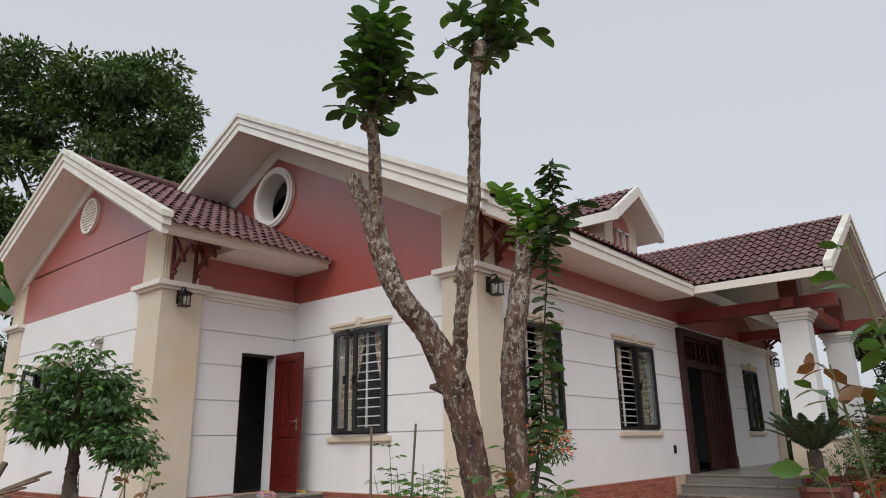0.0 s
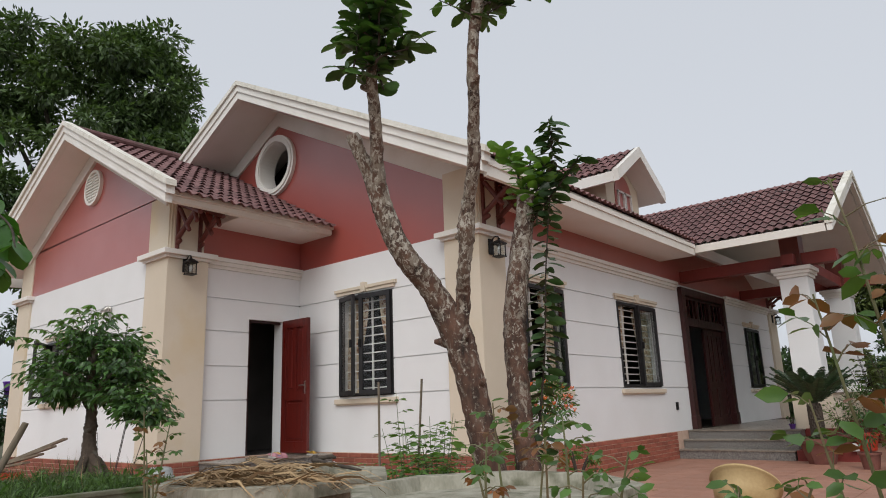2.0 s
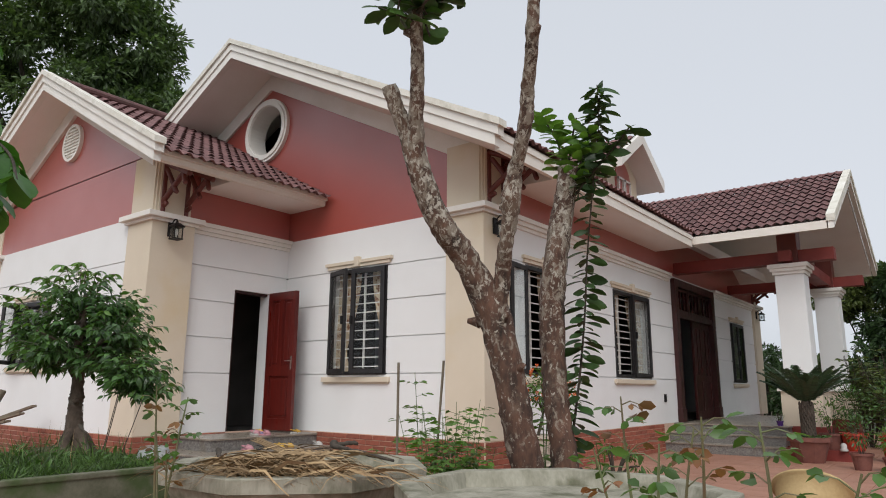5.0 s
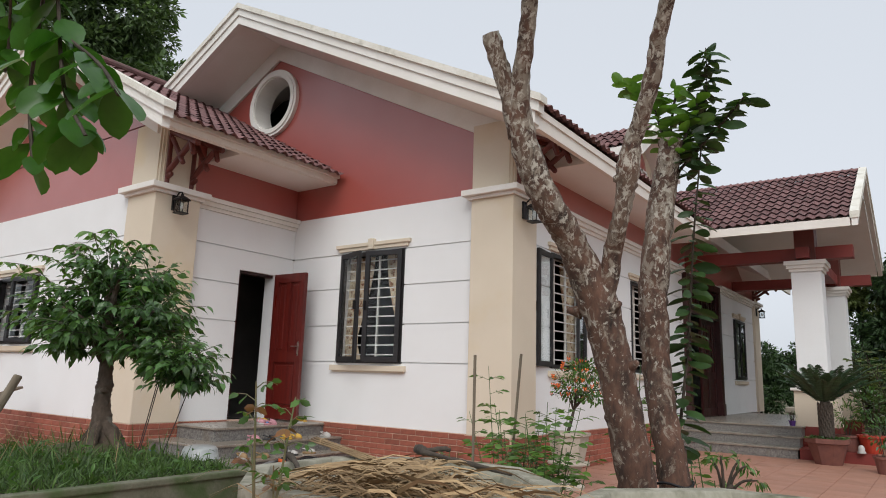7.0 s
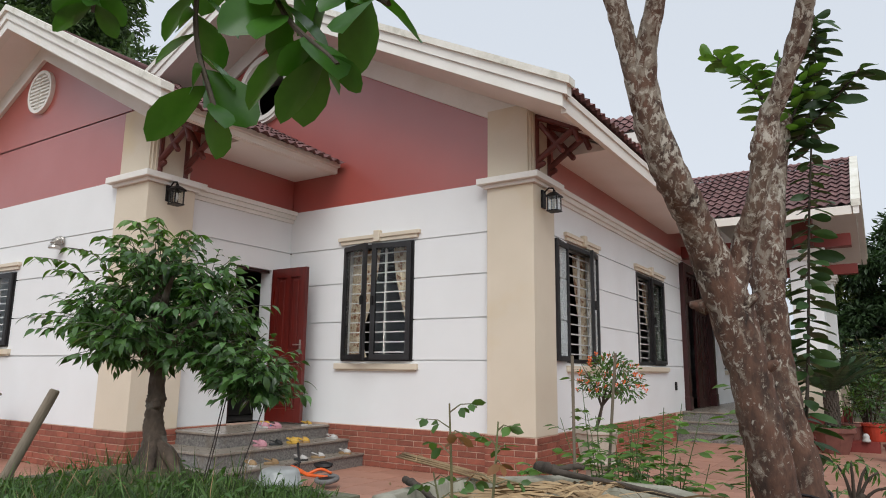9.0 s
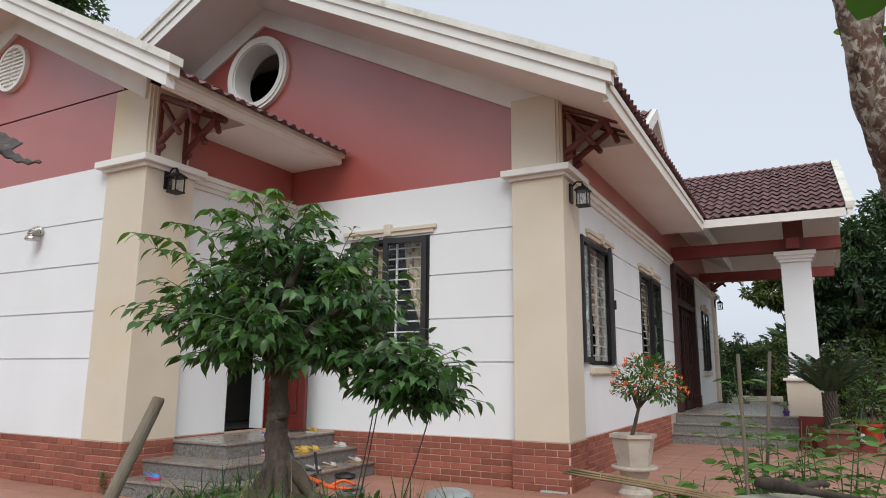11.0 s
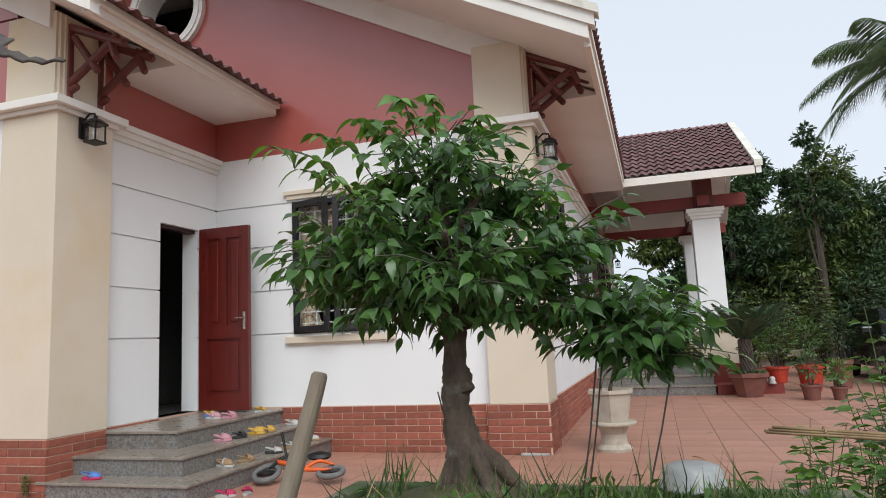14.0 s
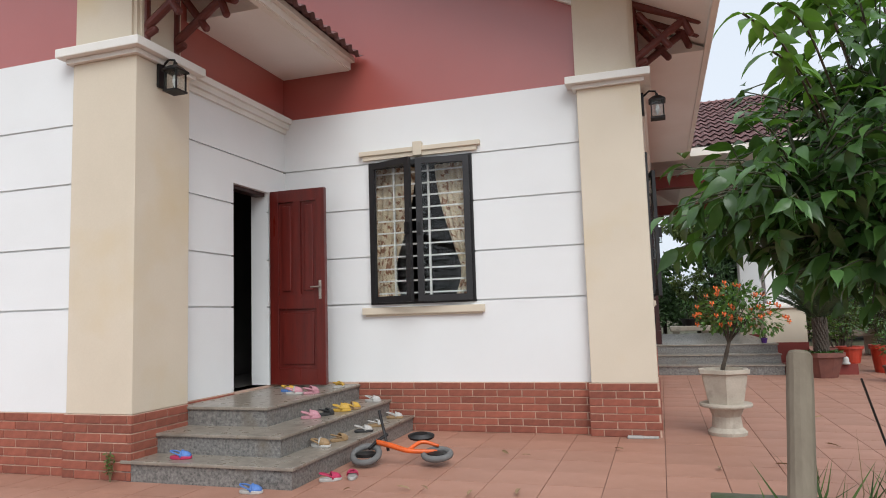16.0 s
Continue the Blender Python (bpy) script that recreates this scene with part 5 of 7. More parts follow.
# ---------------------------------------------------------------- shrubs
def shrub(name, at, height, stems, per, leaf, material, label, seed, spread=0.25, cat="shrub", stem_r=0.006, gap=0.35, droop=0.25, width=0.5):
    rg = np.random.default_rng(seed)
    t = thing(name, label, cat, at)
    bm = bmesh.new()
    sp, dv = [], []
    for i in range(stems):
        an = rg.uniform(0, 6.28)
        lean = rg.uniform(0.2, 1) * spread
        h = height * rg.uniform(0.65, 1.0)
        rows = [(0.02 * math.cos(an), 0.02 * math.sin(an), -0.02, stem_r), (0.5 * lean * math.cos(an) + rg.normal(0, 0.02), 0.5 * lean * math.sin(an) + rg.normal(0, 0.02), h * 0.5, stem_r * 0.8), (lean * math.cos(an), lean * math.sin(an), h, stem_r * 0.4)]
        s_ = spline(rows, 8)
        tube(bm, [tuple(p[:3]) for p in s_], [max(0.0015, p[3]) for p in s_], 6)
        for k in range(per):
            f = gap + (1 - gap) * (k + 0.5) / per
            p = s_[min(len(s_) - 1, int(f * (len(s_) - 1)))][:3]
            a = k * 2.4 + rg.uniform(0, 0.8)
            d = np.array([math.cos(a), math.sin(a), 0.35])
            out = p + d * leaf * 0.9
            tube(bm, [p, out], [0.0018, 0.001], 3)
            for m in range(3):
                b = a + (m - 1) * 1.1
                sp.append(out if m == 1 else p + d * leaf * 0.55)
                dv.append((math.cos(b), math.sin(b), 0.2))
    part("branchwork", bm, BARK_DARK if material is not LEAF_LIGHT else mat("green_stem", (0.10, 0.16, 0.05), None, 0.6), t)
    foliage("foliage", sp, dv, leaf, leaf * width, material, t, rg, droop=droop)
    return t


STEM_GREEN = mat("rose_stem", (0.12, 0.16, 0.06), (0.14, 0.09, 0.05), 0.55, 8, 60, 0.1)


def rose(at, tips, leaf, red, label, seed, n_leaf=7, low=0.35):
    """Arching thin stems that carry leaves of three to five leaflets on long stalks; the red share falls in the middle."""
    rg = np.random.default_rng(seed)
    t = thing("rose_bush", label, "shrub", at, "roses")
    kinds = {"green": ([], []), "red": ([], [])}
    for q in tips:
        q = np.array(q, float) - np.array(at)
        bow = np.array([rg.normal(0, 0.03), rg.normal(0, 0.03), 0])
        s_ = spline([(0.02 * rg.normal(), 0.02 * rg.normal(), -0.02, 0.006), (*(q * (0.35, 0.35, 0.5) + bow), 0.005), (*(q * (0.8, 0.8, 0.85) + bow * 0.5), 0.0035), (*q, 0.002)], 8)
        bm = tube(bmesh.new(), [tuple(p[:3]) for p in s_], [max(0.0015, p[3]) for p in s_], 6)
        for k in range(n_leaf):
            f = low + (1 - low) * (k + rg.uniform(0.2, 0.8)) / n_leaf
            p = s_[min(len(s_) - 1, int(f * (len(s_) - 1)))][:3]
            an = k * 2.4 + rg.uniform(0, 0.9)
            d = np.array([math.cos(an), math.sin(an), rg.uniform(0.0, 0.7)])
            d /= np.linalg.norm(d)
            reach = leaf * rg.uniform(1.1, 1.7)
            e = p + d * reach
            tube(bm, [p, (p + e) / 2 + np.array([0, 0, 0.008]), e], [0.0018, 0.0014, 0.001], 4)
            hue = "red" if rg.random() < red * (1.4 if 0.5 < f < 0.85 else 0.5) else "green"
            sv = np.cross(d, [0, 0, 1.0])
            sp, dv = kinds[hue]
            sp.append(e)
            dv.append(d + np.array([0, 0, rg.uniform(-0.7, 0.2)]))
            for m in ((0.95, 0.5) if rg.random() < 0.6 else (0.9,)):
                for sg in (-1, 1):
                    sp.append(p + d * reach * m)
                    dv.append(d * 0.5 + sv * sg + np.array([0, 0, rg.uniform(-0.7, 0.2)]))
        part("stem", bm, STEM_GREEN, t)
    for hue, mt in (("green", LEAF_FRESH), ("red", LEAF_RED)):
        sp, dv = kinds[hue]
        if sp:
            foliage("foliage", sp, dv, leaf, leaf * 0.62, mt, t, rg, simple=False, droop=0.15, roll=0.7, label="coppery young leaves" if hue == "red" else "")
    return t


rose((5.06, -5.2, 0.0), [(5.03, -5.40, 1.60), (4.95, -5.36, 1.34), (5.13, -5.42, 1.44), (4.90, -5.33, 1.10), (5.24, -5.35, 1.34), (5.18, -5.5, 1.2)], 0.066, 0.42, "tall rose bush with green and coppery leaves", 3, 7, 0.45)
rose((5.62, -5.0, 0.0), [(5.5, -5.2, 1.4), (5.7, -5.1, 1.3), (5.8, -4.8, 1.45), (5.5, -4.8, 1.2)], 0.075, 0.15, "rose bush with pale green leaves", 4, 9)
rose((5.2, -4.3, 0.0), [(5.0, -4.4, 0.95), (5.3, -4.5, 0.9), (5.35, -4.2, 1.0), (5.1, -4.1, 0.85), (4.95, -4.25, 0.8)], 0.06, 0.2, "low rose bush with pale green leaves", 5, 9)
rose((4.75, -5.75, 0.0), [(4.86, -5.78, 0.95), (4.98, -5.74, 0.96), (5.05, -5.8, 0.93)], 0.04, 0.1, "rose shoots with small fresh leaves", 6, 8, 0.6)
rose((2.42, -5.68, 0.0), [(2.42, -5.72, 1.14), (2.50, -5.64, 1.10), (2.34, -5.66, 0.98), (2.52, -5.72, 0.92)], 0.036, 0.5, "thin rose shoots with green and reddish leaves", 7, 6, 0.68)
rose((4.42, -5.75, 0.0), [(4.3, -5.8, 1.04), (4.45, -5.7, 1.08), (4.55, -5.8, 0.96), (4.6, -5.68, 1.0)], 0.038, 0.2, "rose plants with fresh green leaves", 8, 6, 0.7)
rose((4.20, -5.5, 0.0), [(4.1, -5.5, 1.12), (4.25, -5.45, 1.05), (4.05, -5.55, 1.0), (4.3, -5.55, 1.08)], 0.038, 0.6, "rose plants with red young tips", 9, 6, 0.7)
for i, (x, y, h, st, per, mt) in enumerate(((1.62, -3.75, 0.78, 8, 10, LEAF_LIGHT), (1.8, -3.85, 0.76, 10, 11, LEAF_LIGHT), (2.1, -3.72, 1.28, 9, 16, LEAF_LIGHT), (2.05, -3.5, 0.9, 14, 13, LEAF_FRESH), (2.3, -3.7, 1.1, 10, 15, LEAF_LIGHT), (1.95, -4.05, 0.70, 12, 11, LEAF_FRESH), (2.25, -3.98, 0.78, 14, 13, LEAF_LIGHT))):
    shrub("garden_shrub", (x, y, 0.0), h, st, per + 3, 0.065, mt, "bushy garden shrub with fresh green leaves", 30 + i, 0.27, stem_r=0.004, gap=0.3, width=0.42)
shrub("garden_shrub", (2.95, -3.0, 0.0), 0.85, 6, 9, 0.07, LEAF_LIGHT, "low shrub at the foot of the tree", 40, 0.25)
shrub("garden_shrub", (2.60, -3.3, 0.0), 1.5, 3, 14, 0.10, LEAF_LIGHT, "slender pale green shoot by the trunk", 41, 0.2, width=0.3)
for x0, y0, z1, dx in ((1.98, -3.91, 1.29, 0.0), (2.09, -3.6, 1.31, -0.12)):
    tagged(part("cane", tube(bmesh.new(), [(x0 + dx, y0, 0), (x0 + dx / 2, y0, z1 / 2), (x0, y0, z1)], [0.009, 0.008, 0.008], 8, 0.06, 1), WOODPOST), "thin grey bamboo plant stake", "stake", "plant stakes")

# overhanging leafy branch close by
over = thing("citrus_tree", "citrus tree with large glossy leaves hanging over the yard", "tree")
bm = bmesh.new()
limb(bm, [(0.9, -9.0, -0.05, 0.11), (0.95, -8.95, 1.2, 0.09), (1.1, -8.7, 2.4, 0.07), (1.5, -7.9, 3.3, 0.045), (2.0, -7.0, 3.35, 0.028), (2.31, -6.57, 2.9, 0.016)], 10, 0.08, 3, 6)
part("trunk", bm, BARK, over, smooth=True)
bm = bmesh.new()
sp, dv = [], []
for rows, n in (([(2.22, -6.6, 2.95), (2.25, -6.45, 2.5), (2.3, -6.38, 2.1), (2.42, -6.38, 1.8), (2.55, -6.38, 1.66)], 44), ([(2.3, -6.4, 2.1), (2.2, -6.36, 1.85), (2.28, -6.36, 1.64)], 20), ([(2.25, -6.48, 2.55), (2.05, -6.4, 2.35), (1.95, -6.4, 2.1)], 14), ([(2.35, -6.38, 1.95), (2.48, -6.34, 1.85), (2.62, -6.36, 1.74)], 16), ([(2.2, -6.55, 2.8), (1.85, -6.35, 2.5), (1.60, -6.22, 2.25), (1.56, -6.2, 2.12)], 34)):
    s_ = spline([(p[0] + 0.10, p[1], p[2] - 0.04, 0.006) for p in rows], 6)
    tube(bm, [tuple(p[:3]) for p in s_], 0.0045, 6)
    for i in range(n):
        k = int((i + 0.5) / n * (len(s_) - 1))
        a = i * 2.4 + r4.uniform(0, 0.8)
        sp.append(s_[k][:3])
        dv.append((math.cos(a), math.sin(a), -0.2))
part("branchwork", bm, BARK_DARK, over)
V_, F_ = leaves(np.array(sp), np.array(dv), 0.115, 0.070, r4, "round", 0.75, 0.4)
for i in range(len(sp)):
    raw("leaf", V_[13 * i:13 * i + 13], ROUND_F, CITRUS, over, smooth=True)

# small twisted shrub growing at the foot of the tree
dwarf = thing("dwarf_shrub", "small twisted shrub with narrow leaves by the tree", "shrub", (3.08, -3.28, 0.0))
bm = bmesh.new()
limb(bm, [(0, 0, -0.02, 0.03), (0.02, 0.01, 0.4, 0.026), (-0.01, 0, 0.6, 0.02), (0.04, 0, 0.68, 0.012)], 9, 0.2, 2, 5)
rg = np.random.default_rng(77)
tips = [(-0.06, 0.02, 0.80), (0.0, -0.05, 0.82), (0.10, 0.02, 0.78), (0.16, -0.03, 0.72), (0.06, 0.08, 0.8)]
for q in tips:
    limb(bm, [(0.0, 0, 0.6, 0.010), (q[0] * 0.5, q[1] * 0.5, q[2] * 0.5 + 0.34, 0.007), (*q, 0.004)], 6, 0.15, 3, 4)
part("branchwork", bm, BARK_DARK, dwarf, smooth=True)
sp, dv = crown_points([(*q, 0.05, 0.05, 0.03) for q in tips], 90, rg, 0.3)
foliage("foliage", sp, dv, 0.052, 0.017, LEAF_FRESH, dwarf, rg, simple="long", droop=0.5)

# ---------------------------------------------------------------- flower pot on its stand
lant = thing("potted_lantana", "orange-flowering lantana in a pale stone pot on a pedestal", "potted plant", (0.59, 0.17, 0.0))
bm = bmesh.new()
lathe(bm, [(0.17, 0), (0.175, 0.03), (0.135, 0.07), (0.125, 0.17), (0.15, 0.23), (0.16, 0.26)], 24)
lathe(bm, [(0.23, 0.26), (0.235, 0.275), (0.23, 0.29)], 28)
part("pedestal", bm, STONEPOT, lant, "turned stone pedestal")
bm = bmesh.new()
lathe(bm, [(0.17, 0.29), (0.18, 0.33), (0.215, 0.50), (0.225, 0.56), (0.25, 0.57), (0.25, 0.605), (0.20, 0.605), (0.19, 0.55)], sides=6)
part("pot", bm, STONEPOT, lant, "six-sided pale stone pot")
bm = bmesh.new()
limb(bm, [(-0.02, 0, 0.54, 0.022), (0.03, 0.0, 0.72, 0.018), (0.08, 0.0, 0.9, 0.014), (0.12, 0.0, 1.05, 0.009)], 8, 0.15, 2, 4)
part("stem", bm, BARK_DARK, lant)
for k in range(9):
    a = k * 0.7
    part("branch", limb(bmesh.new(), [(0.06, 0, 0.84, 0.008), (0.12 + 0.13 * math.cos(a), 0.13 * math.sin(a), 1.05, 0.006), (0.15 + 0.3 * math.cos(a), 0.28 * math.sin(a), 1.08 + 0.12 * (k % 3), 0.003)], 6, 0.1, k, 4), BARK_DARK, lant)
bl = [(0.17, 0, 1.16, 0.34, 0.30, 0.20), (0.0, 0.05, 1.06, 0.2, 0.2, 0.12), (0.36, -0.05, 1.05, 0.2, 0.2, 0.14), (0.17, 0, 1.3, 0.2, 0.2, 0.12)]
sp, dv = crown_points(bl, 1000, r4, 0.4)
foliage("foliage", sp[:880], dv[:880] + np.array([0, 0, 0.2]), 0.055, 0.030, LEAF_FRESH, lant, r4, droop=0.3)
foliage("foliage", sp[880:], dv[880:] + np.array([0, 0, 0.3]), 0.042, 0.022, LEAF_RED, lant, r4, droop=0.2, label="reddish young leaves")
ORANGE = mat("orange_petal", (0.75, 0.19, 0.03), (0.6, 0.07, 0.025), 0.6, 30, 90, 0.0, island=0.3, translucent=0.15)
sp, dv = crown_points(bl, 60, r4, 0.9)
V, F = [], []
for p, d in zip(sp, dv):
    if d[2] < -0.3:
        continue
    for k in range(9):
        a = k * 0.7
        o = len(V)
        c = p + d * 0.035 + np.array([math.cos(a), math.sin(a), math.sin(2.3 * a)]) * 0.014
        n1 = np.array([math.cos(2 * a), math.sin(3 * a), 0.4])
        n2 = np.cross(n1, [0.3, 0.2, 1.0])
        n3 = np.cross(n1, n2)
        for e in range(4):
            b = e * 1.57
            V.append(c + (n2 / np.linalg.norm(n2) * math.cos(b) + n3 / np.linalg.norm(n3) * math.sin(b)) * 0.011)
        F.append((o, o + 1, o + 2, o + 3))
raw("blossom", V, F, ORANGE, lant, "orange and red flower clusters")

# ---------------------------------------------------------------- cycad and pots by the porch
def frond_leaf(V, F, base, an, lift, L, rg, leaflets=30, lw=0.010, ll=0.13, sag=0.9):
    """A feather frond: a rib that arches over, with thin leaflets on both sides."""
    d = np.array([math.cos(an), math.sin(an), 0])
    s = np.array([-math.sin(an), math.cos(an), 0])
    pts = []
    for k in range(13):
        f = k / 12
        pts.append(np.array(base) + d * L * (f - 0.12 * f * f) * math.cos(lift * 0.6) + np.array([0, 0, L * (math.sin(lift) * f - sag * 0.62 * f * f)]))
    o = len(V)
    for k, p in enumerate(pts):
        w = lw * 0.7 * (1 - 0.8 * k / 12)
        V += [p - s * w, p + s * w + np.array([0, 0, 0.004])]
    F += [(o + 2 * k, o + 2 * k + 1, o + 2 * k + 3, o + 2 * k + 2) for k in range(12)]
    for i in range(leaflets):
        f = 0.12 + 0.87 * i / leaflets
        k = f * 12
        a = int(k)
        p = pts[a] * (1 - (k - a)) + pts[min(12, a + 1)] * (k - a)
        t = pts[min(12, a + 1)] - pts[a]
        t /= np.linalg.norm(t) + 1e-9
        for sg in (-1, 1):
            q = s * sg * 0.85 + t * 0.55 + np.array([0, 0, -0.15 - 0.5 * (sag > 1) + rg.normal(0, 0.06)])
            q /= np.linalg.norm(q)
            l_ = ll * math.sin(math.pi * (0.12 + 0.8 * f)) * rg.uniform(0.85, 1.1)
            o = len(V)
            V += [p - t * lw * 0.5, p + t * lw * 0.5, p + q * l_ * 0.6 + t * lw * 0.4 - np.array([0, 0, 0.02 * ll]), p + q * l_ - np.array([0, 0, 0.12 * ll])]
            F += [(o, o + 1, o + 2), (o, o + 2, o + 3)]


r5 = np.random.default_rng(55)
CYC = mat("cycad_frond", (0.035, 0.075, 0.03), (0.02, 0.045, 0.02), 0.4, 4, 40, 0.0, island=0.35, translucent=0.1)
cyc = thing("potted_cycad", "cycad palm with stiff dark fronds in an octagonal clay pot", "potted plant", (2.50, 5.58, 0.0))
bm = bmesh.new()
lathe(bm, [(0.20, 0.0), (0.21, 0.03), (0.30, 0.32), (0.335, 0.33), (0.335, 0.40), (0.28, 0.40), (0.26, 0.34)], sides=8)
part("pot", bm, POTCLAY, cyc, "octagonal terracotta pot")
bm = bmesh.new()
lathe(bm, [(0.10, 0.34), (0.10, 0.5), (0.09, 0.7), (0.10, 0.86), (0.07, 0.96), (0.03, 1.0)], 14)
for i in range(130):
    a, z = i * 2.4, 0.38 + 0.55 * i / 130
    lathe(bm, [(0.02, -0.02), (0.016, 0.02), (0.004, 0.05)], 5, (0.098 * math.cos(a), 0.098 * math.sin(a), z))
part("trunk", bm, BARK_DARK, cyc, "scaly dark cycad trunk")
V, F = [], []
for i in range(38):
    frond_leaf(V, F, (0, 0, 0.90), i * 2.4, 0.85 + 0.65 * (i / 38), r5.uniform(0.85, 1.1), r5, 44, 0.012, 0.13, sag=0.55)
raw("frond_crown", V, F, CYC, cyc)
sp = np.c_[r5.uniform(-0.27, 0.27, 260), r5.uniform(-0.27, 0.27, 260), np.full(260, 0.40)]
cover = foliage("ground_cover", sp, r5.normal(0, 1, (260, 3)) * [1, 1, 0.3] + [0, 0, 0.5], 0.06, 0.03, LEAF, cyc, r5)


cover["kind"] = "stuff"


def pot_plant(at, r, h, material, height, leafmat, seed, label, leaf=0.07, n=240, stand=0.0):
    rg = np.random.default_rng(seed)
    t = thing("potted_plant", label, "potted plant", at, "pots by the porch")
    part("pot", lathe(bmesh.new(), [(r * 0.7, 0), (r * 0.72, 0.01), (r * 0.95, h * 0.85), (r * 1.06, h * 0.86), (r * 1.06, h), (r * 0.9, h), (r * 0.85, h * 0.85)], 22), material, t)
    bm = bmesh.new()
    for k in range(6):
        a = k * 1.05
        limb(bm, [(0.02 * math.cos(a), 0.02 * math.sin(a), h * 0.8, 0.006), (r * 0.6 * math.cos(a), r * 0.6 * math.sin(a), h + height * 0.5, 0.004), (r * 1.1 * math.cos(a), r * 1.1 * math.sin(a), h + height * 0.9, 0.002)], 5, 0, 0, 3)
    part("branchwork", bm, BARK_DARK, t)
    sp, dv = crown_points([(0, 0, h + height * 0.62, r * 1.5, r * 1.5, height * 0.45)], n, rg, 0.2)
    foliage("foliage", sp, dv + np.array([0, 0, 0.4]), leaf, leaf * 0.42, leafmat, t, rg)


pot_plant((3.30, 4.86, 0), 0.15, 0.24, POTCLAY, 0.5, LEAF, 1, "leafy shrub in a small terracotta pot")
pot_plant((3.68, 4.82, 0), 0.12, 0.2, POTCLAY, 0.4, LEAF_LIGHT, 2, "pale green plant in a small terracotta pot")
pot_plant((3.05, 6.25, 0.17), 0.2, 0.28, POTRED, 0.75, LEAF, 3, "green shrub in a red plastic pot", n=380)
pot_plant((2.72, 6.3, 0.17), 0.19, 0.26, POTCLAY, 0.55, LEAF_LIGHT, 4, "green plant in an orange pot")
pot_plant((3.6, 6.4, 0.0), 0.22, 0.46, POTRED, 0.8, LEAF, 5, "tall green shrub in a red plastic pot", n=420)
pot_plant((4.2, 6.9, 0.0), 0.2, 0.5, POTCLAY, 0.9, LEAF_FAR, 6, "grey-green shrub in a tall clay pot", n=420)
pot_plant((1.82, 6.8, 0.5), 0.06, 0.09, mat("purple_plastic", (0.10, 0.03, 0.22), None, 0.4), 0.16, LEAF, 7, "tiny plant in a purple pot on the porch", leaf=0.03, n=60)
WHITEST = mat("white_plaster", (0.5, 0.48, 0.45), None, 0.6)
bm = bmesh.new()
lathe(bm, [(0.06, 0.0), (0.065, 0.02), (0.045, 0.05), (0.05, 0.08), (0.04, 0.11), (0.02, 0.13)], 14, (2.92, 5.98, 0.17))
tagged(part("garden_ornament", bm, WHITEST, smooth=True), "small white plaster garden ornament on the kerb", "ornament")

# stone trays with bonsai in the far yard
def stone_tray(x, y, w, d, z, label):
    t = thing("stone_tray", label, "planter", (x, y, 0), "stone trays")
    bm = bmesh.new()
    box(bm, -w / 2, w / 2, -d / 2, d / 2, z, z + 0.16, bevel=0.03)
    part("tray", bm, STONEPOT, t)
    for sx in (-0.35, 0.35):
        part("leg", B(sx * w - 0.1, sx * w + 0.1, -0.14, 0.14, 0, z, bevel=0.02), STONEPOT, t)


for at, h, mt in (((3.5, 9.0, 0.0), 2.1, LEAF_OLIVE), ((4.6, 10.2, 0.0), 2.3, LEAF_OLIVE), ((2.9, 9.8, 0.0), 1.9, LEAF_OLIVE), ((6.0, 10.4, 0.0), 2.2, LEAF_FAR)):
    shrub("garden_shrub", at, h, 16, 24, 0.13, mt, "tall airy garden shrub behind the pots", int(at[0] * 10), 0.75, stem_r=0.012, gap=0.3, width=0.42)
stone_tray(4.0, 10.8, 1.5, 0.6, 0.42, "long pale stone bonsai tray on two feet")
stone_tray(6.8, 11.8, 1.9, 0.7, 0.42, "long grey stone bonsai tray on two feet")
stone_tray(0.9, 15.6, 1.2, 0.5, 0.45, "pale stone bonsai tray behind the porch")
pot_plant((0.9, 15.6, 0.61), 0.28, 0.22, BLACK, 0.5, LEAF, 8, "shrub in a dark bonsai pot on a stone tray", n=200)
pot_plant((4.0, 10.8, 0.58), 0.25, 0.2, POTCLAY, 0.9, LEAF_FAR, 9, "bonsai shrub on a stone tray", n=500)
pot_plant((6.8, 11.8, 0.58), 0.25, 0.2, POTCLAY, 0.9, LEAF_FAR, 10, "bonsai shrub on a stone tray", n=500)

# ---------------------------------------------------------------- parked car
CARP = mat("black_car_paint", (0.010, 0.010, 0.012), None, 0.15, 3, 60, 0.0, spec=0.7)
car = thing("car", "black car parked on the paving", "car", (5.9, 8.6, 0.0))
prof = [(-2.1, 0.30), (-2.15, 0.55), (-2.05, 0.78), (-1.2, 0.92), (-0.55, 1.40), (0.9, 1.44), (1.6, 1.02), (2.05, 0.95), (2.12, 0.5), (2.05, 0.28)]
bm = bmesh.new()
rows = []
for x, k in ((-0.86, 0.0), (-0.84, 0.02), (-0.62, 0.05), (0.62, 0.05), (0.84, 0.02), (0.86, 0.0)):
    rows.append([bm.verts.new((x * (1.0 if z < 0.95 else 0.82), y, min(z, 0.94) if abs(x) > 0.85 else z)) for y, z in prof])
for a, b in zip(rows, rows[1:]):
    for i in range(len(prof)):
        bm.faces.new((a[i], a[(i + 1) % len(prof)], b[(i + 1) % len(prof)], b[i]))
bm.faces.new(rows[0])
bm.faces.new(rows[-1])
part("body", bm, CARP, car)
TYRE = mat("tyre_rubber", (0.02, 0.02, 0.02), None, 0.8, 20, 90, 0.1)
